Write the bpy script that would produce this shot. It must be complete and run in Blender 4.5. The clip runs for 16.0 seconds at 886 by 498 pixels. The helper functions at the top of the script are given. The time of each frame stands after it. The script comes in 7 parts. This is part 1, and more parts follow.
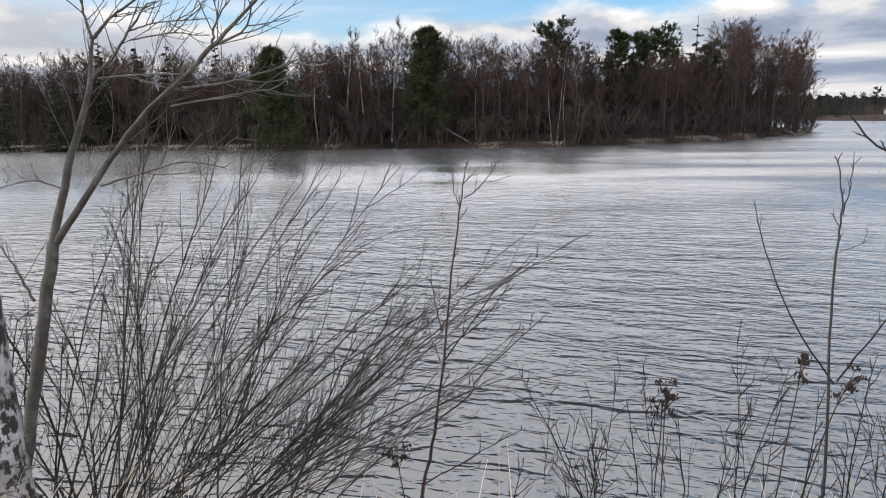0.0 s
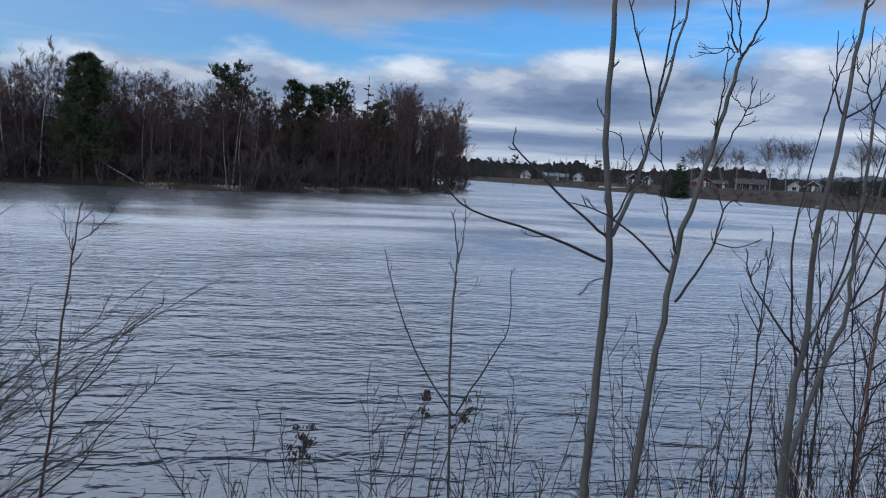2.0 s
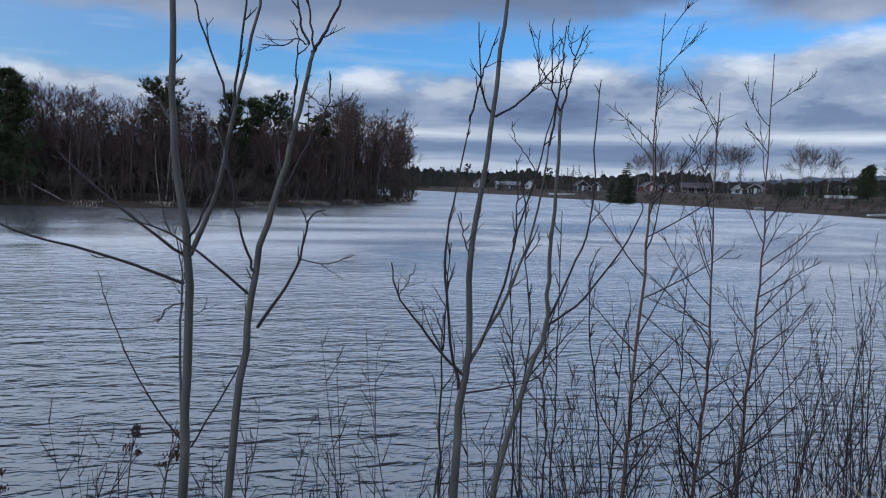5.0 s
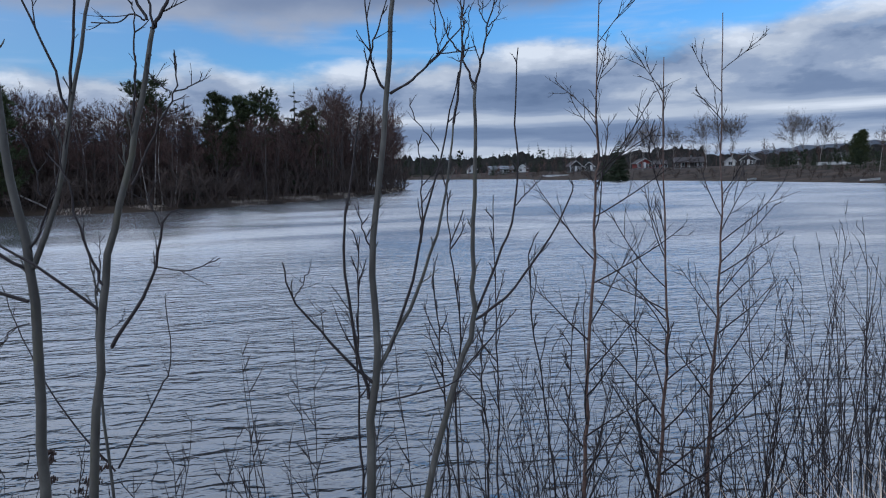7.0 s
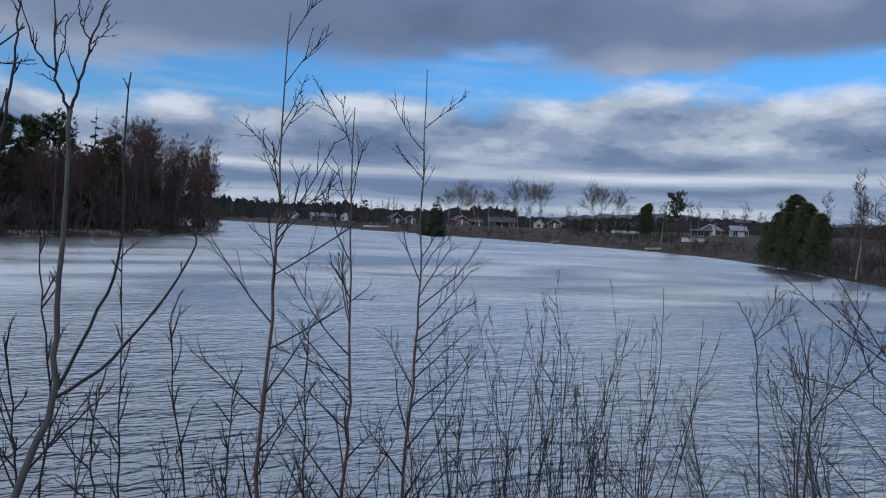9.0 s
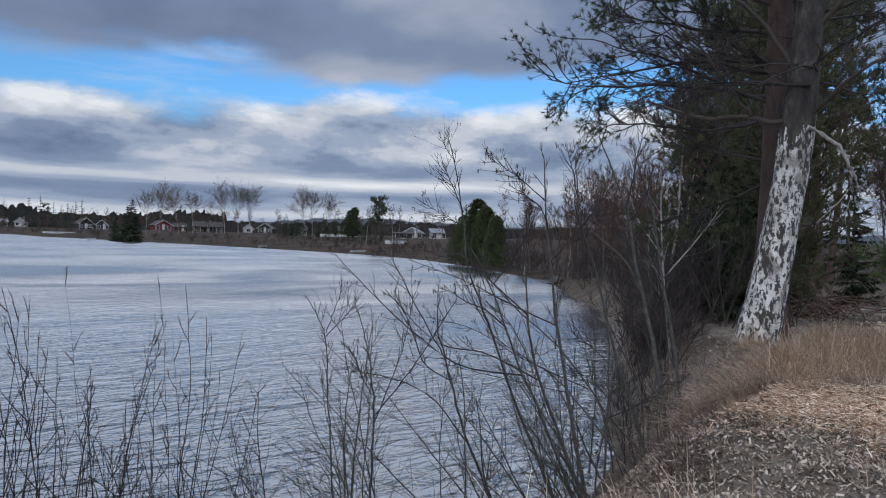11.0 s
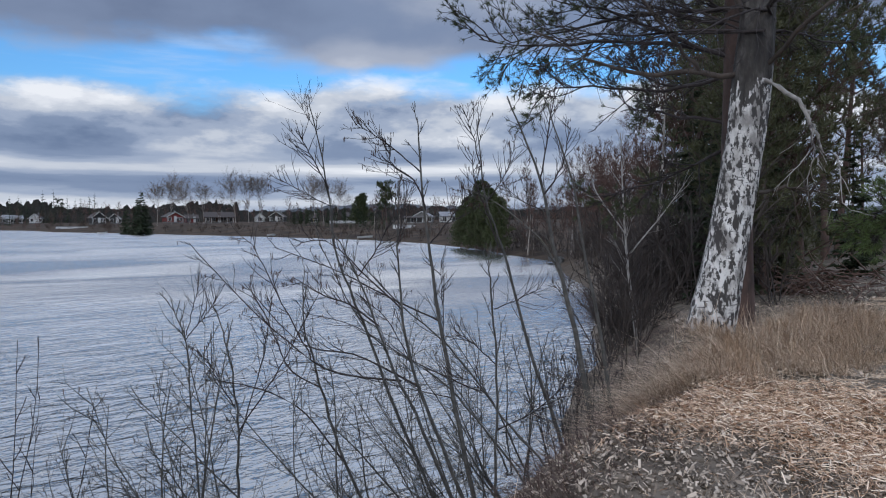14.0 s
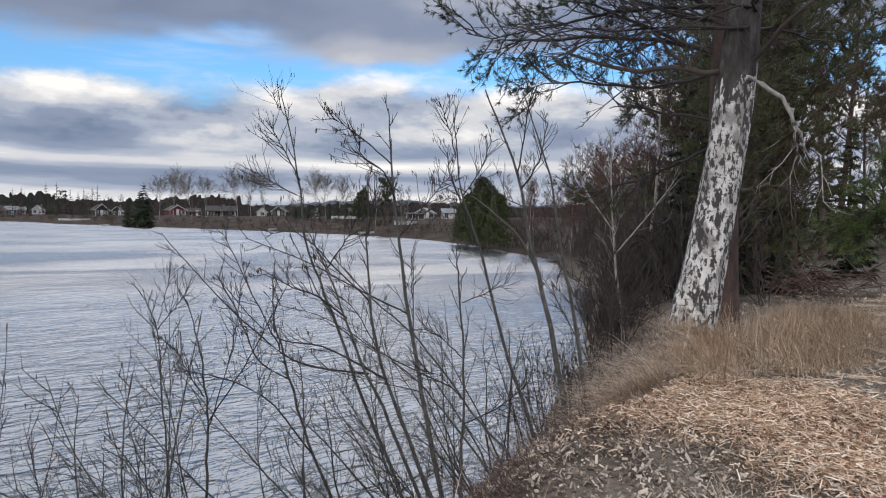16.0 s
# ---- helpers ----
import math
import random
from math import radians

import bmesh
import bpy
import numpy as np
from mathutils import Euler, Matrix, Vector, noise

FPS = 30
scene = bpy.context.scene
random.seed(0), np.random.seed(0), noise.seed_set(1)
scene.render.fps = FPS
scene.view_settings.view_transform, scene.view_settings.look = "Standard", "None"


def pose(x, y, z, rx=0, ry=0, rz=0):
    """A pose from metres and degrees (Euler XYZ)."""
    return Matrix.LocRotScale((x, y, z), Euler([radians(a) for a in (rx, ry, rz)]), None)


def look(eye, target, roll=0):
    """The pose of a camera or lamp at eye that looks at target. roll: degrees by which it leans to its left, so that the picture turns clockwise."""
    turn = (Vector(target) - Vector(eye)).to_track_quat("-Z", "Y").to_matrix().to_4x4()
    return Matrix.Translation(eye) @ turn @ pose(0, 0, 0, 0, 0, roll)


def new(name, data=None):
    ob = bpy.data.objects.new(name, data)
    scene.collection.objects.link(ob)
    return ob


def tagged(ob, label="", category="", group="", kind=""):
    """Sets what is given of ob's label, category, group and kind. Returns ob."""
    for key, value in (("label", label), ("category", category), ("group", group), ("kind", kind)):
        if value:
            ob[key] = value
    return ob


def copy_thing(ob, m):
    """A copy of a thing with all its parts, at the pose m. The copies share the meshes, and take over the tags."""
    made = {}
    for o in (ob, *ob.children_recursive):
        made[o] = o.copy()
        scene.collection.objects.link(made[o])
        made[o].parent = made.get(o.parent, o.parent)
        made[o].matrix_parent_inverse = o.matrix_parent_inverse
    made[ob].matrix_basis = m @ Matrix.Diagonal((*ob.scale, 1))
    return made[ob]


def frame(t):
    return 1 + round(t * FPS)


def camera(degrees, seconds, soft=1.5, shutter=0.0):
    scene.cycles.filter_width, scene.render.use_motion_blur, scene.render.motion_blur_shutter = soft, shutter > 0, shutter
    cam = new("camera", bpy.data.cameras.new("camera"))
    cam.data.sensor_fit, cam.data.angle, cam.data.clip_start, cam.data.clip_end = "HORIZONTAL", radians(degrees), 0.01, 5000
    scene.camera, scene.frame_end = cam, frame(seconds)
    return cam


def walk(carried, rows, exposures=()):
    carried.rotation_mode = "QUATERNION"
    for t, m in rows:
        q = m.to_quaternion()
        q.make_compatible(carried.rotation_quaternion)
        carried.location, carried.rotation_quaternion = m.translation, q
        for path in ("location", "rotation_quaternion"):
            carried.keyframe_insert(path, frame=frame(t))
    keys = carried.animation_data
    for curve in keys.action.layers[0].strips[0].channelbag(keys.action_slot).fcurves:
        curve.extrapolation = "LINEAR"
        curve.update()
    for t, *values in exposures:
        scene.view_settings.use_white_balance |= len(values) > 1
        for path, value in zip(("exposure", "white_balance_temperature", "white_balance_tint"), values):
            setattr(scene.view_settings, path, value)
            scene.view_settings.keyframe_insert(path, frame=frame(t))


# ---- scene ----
cam = camera(63.46, 16.0, soft=1.1)
PATH = [
    (0.0, (-1.424, -0.550, 2.663), (-4.571, 8.777, 0.903), -0.86),
    (0.5, (-1.384, -0.495, 2.665), (-2.968, 9.223, 0.919), 0.04),
    (1.0, (-1.416, -0.470, 2.665), (-1.732, 9.396, 1.064), 1.22),
    (1.5, (-1.369, -0.478, 2.674), (-0.826, 9.418, 1.343), 1.92),
    (2.0, (-1.153, -0.494, 2.665), (0.025, 9.382, 1.628), 3.02),
    (2.5, (-0.858, -0.568, 2.673), (0.749, 9.269, 1.864), 3.69),
    (3.0, (-0.592, -0.532, 2.666), (1.314, 9.261, 1.979), 3.84),
    (3.5, (-0.308, -0.501, 2.712), (1.749, 9.265, 2.084), 3.88),
    (4.0, (0.054, -0.534, 2.722), (2.126, 9.228, 2.086), 3.43),
    (4.2, (0.177, -0.504, 2.738), (2.210, 9.263, 2.042), 3.27),
    (6.3, (0.910, -0.124, 2.709), (2.347, 9.722, 1.713), -0.78),
    (6.5, (0.974, -0.101, 2.710), (2.444, 9.737, 1.681), -0.90),
    (7.0, (1.011, -0.064, 2.719), (2.793, 9.721, 1.682), -1.45),
    (7.5, (1.133, -0.029, 2.725), (3.277, 9.694, 1.793), -0.47),
    (8.0, (1.555, 0.000, 2.722), (4.069, 9.649, 1.959), 2.12),
    (8.5, (1.801, 0.043, 2.750), (5.019, 9.495, 2.199), 2.73),
    (9.0, (2.027, 0.142, 2.753), (6.174, 9.235, 2.418), 2.50),
    (9.5, (2.439, 0.015, 2.775), (7.574, 8.593, 2.592), 1.88),
    (10.0, (2.785, -0.052, 2.758), (8.874, 7.881, 2.691), 1.70),
    (10.2, (2.939, -0.058, 2.738), (9.395, 7.579, 2.699), 1.58),
    (12.3, (4.404, -0.052, 2.647), (12.177, 6.231, 2.327), 0.80),
    (12.5, (4.459, -0.083, 2.645), (12.272, 6.151, 2.327), 0.21),
    (13.0, (4.684, -0.189, 2.650), (12.346, 6.226, 2.292), -0.93),
    (13.5, (4.827, -0.242, 2.663), (12.068, 6.643, 2.259), -0.81),
    (14.0, (5.036, -0.195, 2.679), (12.200, 6.772, 2.318), 0.01),
    (14.5, (5.184, -0.236, 2.668), (12.724, 6.322, 2.290), 0.53),
    (15.0, (5.228, -0.318, 2.658), (13.187, 5.718, 2.183), 0.51),
    (15.5, (5.220, -0.331, 2.650), (13.136, 5.756, 2.127), 0.68),
    (16.0, (5.212, -0.333, 2.653), (12.353, 6.656, 2.248), 0.77),
]
EXPOSURES = [(0.0, 0.46, 6850, 12), (0.6, 0.36, 6550, 11), (1.5, 0.16, 6050, 10), (2.0, -0.13, 5550, 10), (3.0, -0.19, 5480, 10), (8.0, -0.17, 5500, 10), (9.2, -0.34, 5500, 10), (10.2, -0.26, 5700, 10), (12.3, 0.13, 6200, 12), (13.0, 0.10, 6150, 12), (14.0, 0.02, 5950, 11), (14.6, 0.06, 6050, 11), (15.1, 0.18, 6450, 12), (15.5, 0.26, 6650, 12), (16.0, 0.24, 6600, 12)]
walk(cam, [(t, look(eye, target, roll)) for t, eye, target, roll in PATH], EXPOSURES)

# ---- sky and sun ----
SUN_AZ, SUN_EL = radians(-118), radians(24)      # azimuth from +y towards +x
world = bpy.data.worlds.new("sky")
scene.world = world
world.use_nodes = True
wn, wl = world.node_tree.nodes, world.node_tree.links
wn.clear()


def wnode(kind, **values):
    n = wn.new(kind)
    for key, value in values.items():
        if key in n.inputs:
            n.inputs[key].default_value = value
    return n


def wmath(op, a, b=None, clamp=False):
    n = wn.new("ShaderNodeMath")
    n.operation, n.use_clamp = op, clamp
    for k, v in enumerate((a, b)):
        if v is None:
            continue
        if isinstance(v, (int, float)):
            n.inputs[k].default_value = v
        else:
            wl.new(v, n.inputs[k])
    return n.outputs[0]


def wramp(fac, stops, smooth=True):
    n = wn.new("ShaderNodeValToRGB")
    n.color_ramp.interpolation = "EASE" if smooth else "LINEAR"
    els = n.color_ramp.elements
    els[0].position, els[1].position = stops[0][0], stops[-1][0]
    for pos, _ in stops[1:-1]:
        els.new(pos)
    for e, (_, col) in zip(els, stops):
        e.color = (*col, 1) if isinstance(col, tuple) else (col, col, col, 1)
    wl.new(fac, n.inputs[0])
    return n.outputs[0]


def wnoise(vec, scale, detail, rough):
    n = wnode("ShaderNodeTexNoise", Scale=scale, Detail=detail, Roughness=rough)
    wl.new(vec, n.inputs["Vector"])
    return n.outputs[0]


sky_dir = wnode("ShaderNodeTexCoord").outputs["Generated"]
sep = wnode("ShaderNodeSeparateXYZ")
wl.new(sky_dir, sep.inputs[0])
height = wmath("MAXIMUM", sep.outputs[2], 0.0)


def wsquash(z, shift=(0, 0, 0)):
    """The sky's directions, pressed flat so that clouds lie in long layers."""
    n = wn.new("ShaderNodeVectorMath")
    n.operation = "MULTIPLY_ADD"
    n.inputs[1].default_value, n.inputs[2].default_value = (1.0, 1.0, z), shift
    wl.new(sky_dir, n.inputs[0])
    return n.outputs[0]


def wstep(value, low, high):
    """0 below low, 1 above high, smooth between."""
    n = wnode("ShaderNodeMapRange")
    n.interpolation_type = "SMOOTHSTEP"
    n.inputs["From Min"].default_value, n.inputs["From Max"].default_value = low, high
    wl.new(value, n.inputs["Value"])
    return n.outputs[0]


def wmix(fac, a, b):
    n = wn.new("ShaderNodeMix")
    n.data_type = "RGBA"
    wl.new(fac, n.inputs["Factor"])
    for k, v in ((6, a), (7, b)):
        if isinstance(v, tuple):
            n.inputs[k].default_value = (*v, 1)
        else:
            wl.new(v, n.inputs[k])
    return n.outputs[2]


def wsum(a, b, gain, middle=0.5):
    return wmath("ADD", a, wmath("MULTIPLY", wmath("SUBTRACT", b, middle), gain))


puffs = wnoise(wsquash(2.6), 5.5, 8.0, 0.55)
lit_puffs = wnoise(wsquash(2.6, (-0.02, -0.02, 0.10)), 5.5, 8.0, 0.55)
billows = wnoise(wsquash(2.2, (3.1, 0.4, 1.7)), 3.2, 6.0, 0.5)
streaks = wnoise(wsquash(9.0, (1.3, 2.2, 0.0)), 3.6, 6.0, 0.55)
slow = wnoise(wsquash(1.0, (5.0, 1.0, 2.0)), 1.6, 2.0, 0.5)
# the cumulus field below: its ragged upper edge sinks towards the west
west = wstep(sep.outputs[0], 0.22, -0.10)
top_edge = wmath("SUBTRACT", 0.182, wmath("MULTIPLY", west, 0.050))
depth_in = wmath("SUBTRACT", top_edge, wsum(wsum(height, puffs, -0.12), slow, 0.10))
field = wstep(depth_in, -0.012, 0.022)
# sunlit crowns, grey undersides, and long pale and grey layers towards the horizon
crown_light = wsum(wmath("SUBTRACT", 0.72, wmath("MULTIPLY", wstep(depth_in, 0.015, 0.07), 0.36)), wmath("SUBTRACT", puffs, lit_puffs), 2.2, 0.0)
layers = wramp(wsum(height, slow, 0.03), [(0.0, 0.62), (0.016, 0.56), (0.030, 0.72), (0.040, 0.44), (0.058, 0.34), (0.074, 0.80), (0.086, 0.52), (0.105, 0.40), (0.13, 0.62), (0.2, 0.6)])
low_light = wsum(layers, streaks, 1.5)
light = wmath("ADD", wmath("MULTIPLY", crown_light, wstep(height, 0.07, 0.12)), wmath("MULTIPLY", low_light, wstep(height, 0.12, 0.07)))
light = wmath("SUBTRACT", light, wmath("MULTIPLY", wstep(sep.outputs[0], -0.05, -0.35), 0.17))
field_colour = wramp(light, [(0.0, (0.15, 0.20, 0.30)), (0.3, (0.23, 0.285, 0.39)), (0.5, (0.36, 0.41, 0.50)), (0.72, (0.58, 0.60, 0.63)), (0.9, (0.76, 0.76, 0.76)), (1.0, (0.86, 0.85, 0.83))])
# the dark deck overhead, lighter again towards the zenith
deck_in = wsum(wsum(wmath("ADD", wmath("SUBTRACT", height, 0.222), wmath("MULTIPLY", west, 0.030)), billows, 0.16), slow, 0.06)
deck = wstep(deck_in, -0.006, 0.022)
far_west = wmath("MULTIPLY", wstep(sep.outputs[0], -0.05, -0.45), wstep(height, 0.20, 0.32))
deck_light = wsum(wramp(height, [(0.0, 0.42), (0.20, 0.42), (0.25, 0.26), (0.325, 0.32), (0.42, 0.78), (0.6, 1.0)]), billows, 0.9)
deck_light = wmath("ADD", deck_light, wmath("MULTIPLY", far_west, 0.9))
deck_colour = wramp(deck_light, [(0.0, (0.13, 0.165, 0.25)), (0.3, (0.215, 0.265, 0.37)), (0.5, (0.38, 0.41, 0.48)), (0.70, (0.74, 0.74, 0.75)), (0.88, (0.86, 0.89, 0.95)), (1.0, (0.69, 0.80, 1.0))])
glow = wnode("ShaderNodeVectorMath")
glow.operation = "DOT_PRODUCT"
glow.inputs[1].default_value = (math.sin(SUN_AZ + 1.1) * 0.72, math.cos(SUN_AZ + 1.1) * 0.72, 0.69)
wl.new(sky_dir, glow.inputs[0])
veil = wmath("POWER", wmath("MAXIMUM", glow.outputs["Value"], 0.0), 5.0)
blue = wn.new("ShaderNodeTexSky")
blue.sky_type, blue.sun_disc = "NISHITA", False
blue.sun_elevation, blue.sun_rotation = SUN_EL, SUN_AZ
blue.air_density, blue.dust_density, blue.ozone_density = 1.2, 0.6, 3.0
dim = wn.new("ShaderNodeVectorMath")
dim.operation = "MULTIPLY"
dim.inputs[1].default_value = (0.068, 0.108, 0.145)
wl.new(blue.outputs[0], dim.inputs[0])
# thin wisps drift in the blue gap
wisps = wmath("MULTIPLY", wstep(streaks, 0.50, 0.72), 0.35)
open_sky = wmix(wisps, dim.outputs[0], (0.70, 0.72, 0.75))
clouded = wmix(deck, wmix(field, open_sky, field_colour), deck_colour)
thin = wn.new("ShaderNodeMix")
thin.data_type = "RGBA"
wl.new(wmath("MULTIPLY", veil, 0.8, clamp=True), thin.inputs["Factor"])
wl.new(clouded, thin.inputs[6])
thin.inputs[7].default_value = (0.95, 0.90, 0.84, 1)
back = wnode("ShaderNodeBackground", Strength=1.0)
wl.new(thin.outputs[2], back.inputs[0])
wl.new(back.outputs[0], wnode("ShaderNodeOutputWorld").inputs[0])

sun_data = bpy.data.lights.new("sun", "SUN")
sun_data.energy, sun_data.angle, sun_data.color = 0.9, radians(14), (1.0, 0.93, 0.84)
sun = new("sun", sun_data)
sun_way = Vector((math.sin(SUN_AZ) * math.cos(SUN_EL), math.cos(SUN_AZ) * math.cos(SUN_EL), math.sin(SUN_EL)))
sun.matrix_world = look(sun_way * 50, (0, 0, 0))

# ---- materials ----
def material(name, stops, scale=6.0, detail=6.0, rough=0.8, bump=0.0, bump_scale=40.0, stretch=(1, 1, 1), metal=0.0, spots=None, sheen=0.0,
             vary=0.0, coords="Object", spec=0.5, depth=0.02, spot_scale=3.0, spot_edge=(0.55, 0.62), pieces=0.0):
    """A grained surface: a ramp over noise, coarse stains or patches, fine relief, and a shade of its own for each object."""
    m = bpy.data.materials.new(name)
    m.use_nodes = True
    n, l = m.node_tree.nodes, m.node_tree.links
    bsdf = n["Principled BSDF"]
    bsdf.inputs["Roughness"].default_value, bsdf.inputs["Metallic"].default_value = rough, metal
    bsdf.inputs["Specular IOR Level"].default_value = spec
    tex = n.new("ShaderNodeTexCoord")
    mapping = n.new("ShaderNodeMapping")
    mapping.inputs["Scale"].default_value = stretch
    l.new(tex.outputs[coords], mapping.inputs["Vector"])
    noise_tex = n.new("ShaderNodeTexNoise")
    noise_tex.inputs["Scale"].default_value, noise_tex.inputs["Detail"].default_value = scale, detail
    noise_tex.inputs["Roughness"].default_value = 0.62
    l.new(mapping.outputs[0], noise_tex.inputs["Vector"])
    ramp = n.new("ShaderNodeValToRGB")
    els = ramp.color_ramp.elements
    els[0].position, els[1].position = stops[0][0], stops[-1][0]
    for pos, _ in stops[1:-1]:
        els.new(pos)
    for e, (_, col) in zip(els, stops):
        e.color = (*col, 1)
    l.new(noise_tex.outputs[0], ramp.inputs[0])
    if pieces:
        # each loose piece takes its own place on the ramp
        own = n.new("ShaderNodeNewGeometry")
        pick = n.new("ShaderNodeMix")
        pick.inputs["Factor"].default_value = pieces
        l.new(noise_tex.outputs[0], pick.inputs[2])
        l.new(own.outputs["Random Per Island"], pick.inputs[3])
        l.new(pick.outputs[0], ramp.inputs[0])
    colour = ramp.outputs[0]
    if spots:
        patch = n.new("ShaderNodeTexNoise")
        patch.inputs["Scale"].default_value, patch.inputs["Detail"].default_value = spot_scale, 5
        patch.inputs["Roughness"].default_value = 0.65
        l.new(mapping.outputs[0], patch.inputs["Vector"])
        edge = n.new("ShaderNodeMapRange")
        edge.inputs["From Min"].default_value, edge.inputs["From Max"].default_value = spot_edge
        l.new(patch.outputs[0], edge.inputs["Value"])
        blend = n.new("ShaderNodeMix")
        blend.data_type = "RGBA"
        l.new(edge.outputs[0], blend.inputs["Factor"])
        l.new(colour, blend.inputs[6])
        blend.inputs[7].default_value = (*spots, 1)
        colour = blend.outputs[2]
    if vary:
        info = n.new("ShaderNodeObjectInfo")
        geo = n.new("ShaderNodeNewGeometry")
        both = n.new("ShaderNodeMath")
        both.operation = "ADD"
        l.new(info.outputs["Random"], both.inputs[0])
        l.new(geo.outputs["Random Per Island"], both.inputs[1])
        span = n.new("ShaderNodeMapRange")
        span.inputs["From Max"].default_value = 2.0
        span.inputs["To Min"].default_value, span.inputs["To Max"].default_value = 1 - vary, 1 + vary
        l.new(both.outputs[0], span.inputs["Value"])
        hsv = n.new("ShaderNodeHueSaturation")
        l.new(span.outputs[0], hsv.inputs["Value"])
        l.new(colour, hsv.inputs["Color"])
        colour = hsv.outputs[0]
    l.new(colour, bsdf.inputs["Base Color"])
    if bump:
        fine = n.new("ShaderNodeTexNoise")
        fine.inputs["Scale"].default_value, fine.inputs["Detail"].default_value = bump_scale, 5
        l.new(mapping.outputs[0], fine.inputs["Vector"])
        relief = n.new("ShaderNodeBump")
        relief.inputs["Strength"].default_value, relief.inputs["Distance"].default_value = bump, depth
        l.new(fine.outputs[0], relief.inputs["Height"])
        l.new(relief.outputs[0], bsdf.inputs["Normal"])
    return m


M_TWIG = material("twig_bark", [(0.3, (0.018, 0.014, 0.015)), (0.7, (0.040, 0.030, 0.029))], 30, vary=0.35, rough=0.75)
M_TWIG_FAR = material("far_twig_bark", [(0.3, (0.048, 0.025, 0.020)), (0.7, (0.105, 0.060, 0.048))], 2, vary=0.4, rough=0.9)
M_SHRUB_FAR = material("far_shrub_bark", [(0.3, (0.034, 0.023, 0.018)), (0.7, (0.076, 0.053, 0.041))], 0.5, vary=0.4, rough=0.9)
M_STEM = material("sapling_bark", [(0.25, (0.050, 0.046, 0.040)), (0.55, (0.092, 0.086, 0.074)), (0.8, (0.15, 0.142, 0.125))], 14, rough=0.7, bump=0.3,
                  bump_scale=60, depth=0.004, stretch=(1, 1, 0.5), spots=(0.09, 0.085, 0.06), spot_scale=5)
M_STEM_BROWN = material("young_birch_bark", [(0.3, (0.075, 0.045, 0.036)), (0.7, (0.16, 0.095, 0.07))], 20, rough=0.6, spots=(0.24, 0.21, 0.18), spot_scale=9, spot_edge=(0.6, 0.68))
M_BIRCH_FAR = material("birch_trunk_bark", [(0.35, (0.15, 0.125, 0.11)), (0.6, (0.40, 0.36, 0.32))], 2.2, stretch=(1, 1, 0.6), spots=(0.10, 0.075, 0.06), spot_scale=1.2, vary=0.3)
M_GREY_TRUNK = material("grey_brown_trunk_bark", [(0.3, (0.048, 0.036, 0.031)), (0.7, (0.11, 0.087, 0.075))], 3, stretch=(1, 1, 0.4), vary=0.35)
M_DARK_TRUNK = material("dark_trunk_bark", [(0.3, (0.032, 0.025, 0.02)), (0.7, (0.075, 0.058, 0.048))], 4, stretch=(1, 1, 0.3), vary=0.25, bump=0.5, bump_scale=8)
M_BIRCH_UPPER = material("grey_birch_bark", [(0.35, (0.018, 0.016, 0.015)), (0.52, (0.045, 0.040, 0.036)), (0.75, (0.13, 0.12, 0.11))], 9, rough=0.85, stretch=(1, 1, 0.4), bump=1.0, bump_scale=18, depth=0.03)
M_ALDER = material("grey_alder_bark", [(0.3, (0.036, 0.034, 0.031)), (0.7, (0.085, 0.081, 0.073))], 18, rough=0.75, vary=0.25, spots=(0.095, 0.09, 0.08), spot_scale=7)
M_WILLOW = material("willow_bark", [(0.3, (0.044, 0.037, 0.033)), (0.7, (0.110, 0.093, 0.080))], 16, rough=0.75, vary=0.4)
M_WILLOW_PALE = material("pale_willow_bark", [(0.3, (0.085, 0.075, 0.062)), (0.6, (0.19, 0.17, 0.145))], 9, rough=0.8, spots=(0.26, 0.24, 0.21), spot_scale=5, vary=0.15)
M_TWIG_PALE = material("pale_birch_twigs", [(0.3, (0.10, 0.080, 0.070)), (0.7, (0.18, 0.15, 0.13))], 2, vary=0.3, rough=0.9)
M_PINE_BARK = material("pine_bark", [(0.3, (0.036, 0.024, 0.021)), (0.55, (0.078, 0.048, 0.039)), (0.8, (0.13, 0.080, 0.064))], 8, rough=0.85, stretch=(1, 1, 0.4), bump=1.0,
                       bump_scale=9, depth=0.03, spots=(0.07, 0.05, 0.045), spot_scale=3)
M_PALE_LIMB = material("pale_birch_limb_bark", [(0.3, (0.16, 0.145, 0.13)), (0.6, (0.36, 0.34, 0.32))], 10, rough=0.8, spots=(0.06, 0.05, 0.05), spot_scale=4)
M_PINE = material("pine_needles", [(0.3, (0.026, 0.036, 0.014)), (0.7, (0.070, 0.084, 0.032))], 1.3, rough=0.6, vary=0.35, spec=0.3)
M_PINE_WOOD = material("wood_pine_needles", [(0.3, (0.040, 0.044, 0.021)), (0.7, (0.098, 0.100, 0.048))], 1.3, rough=0.6, vary=0.4, spec=0.3)
M_THICKET = material("thicket_bark", [(0.3, (0.026, 0.020, 0.018)), (0.7, (0.066, 0.053, 0.047))], 1.5, rough=0.9, vary=0.45)
M_PINE_LIGHT = material("young_pine_needles", [(0.3, (0.060, 0.092, 0.032)), (0.7, (0.12, 0.165, 0.055))], 2, rough=0.6, vary=0.35, spec=0.3)
M_SPRUCE = material("spruce_needles", [(0.3, (0.018, 0.028, 0.015)), (0.7, (0.044, 0.058, 0.028))], 1.3, rough=0.7, vary=0.35, spec=0.3)
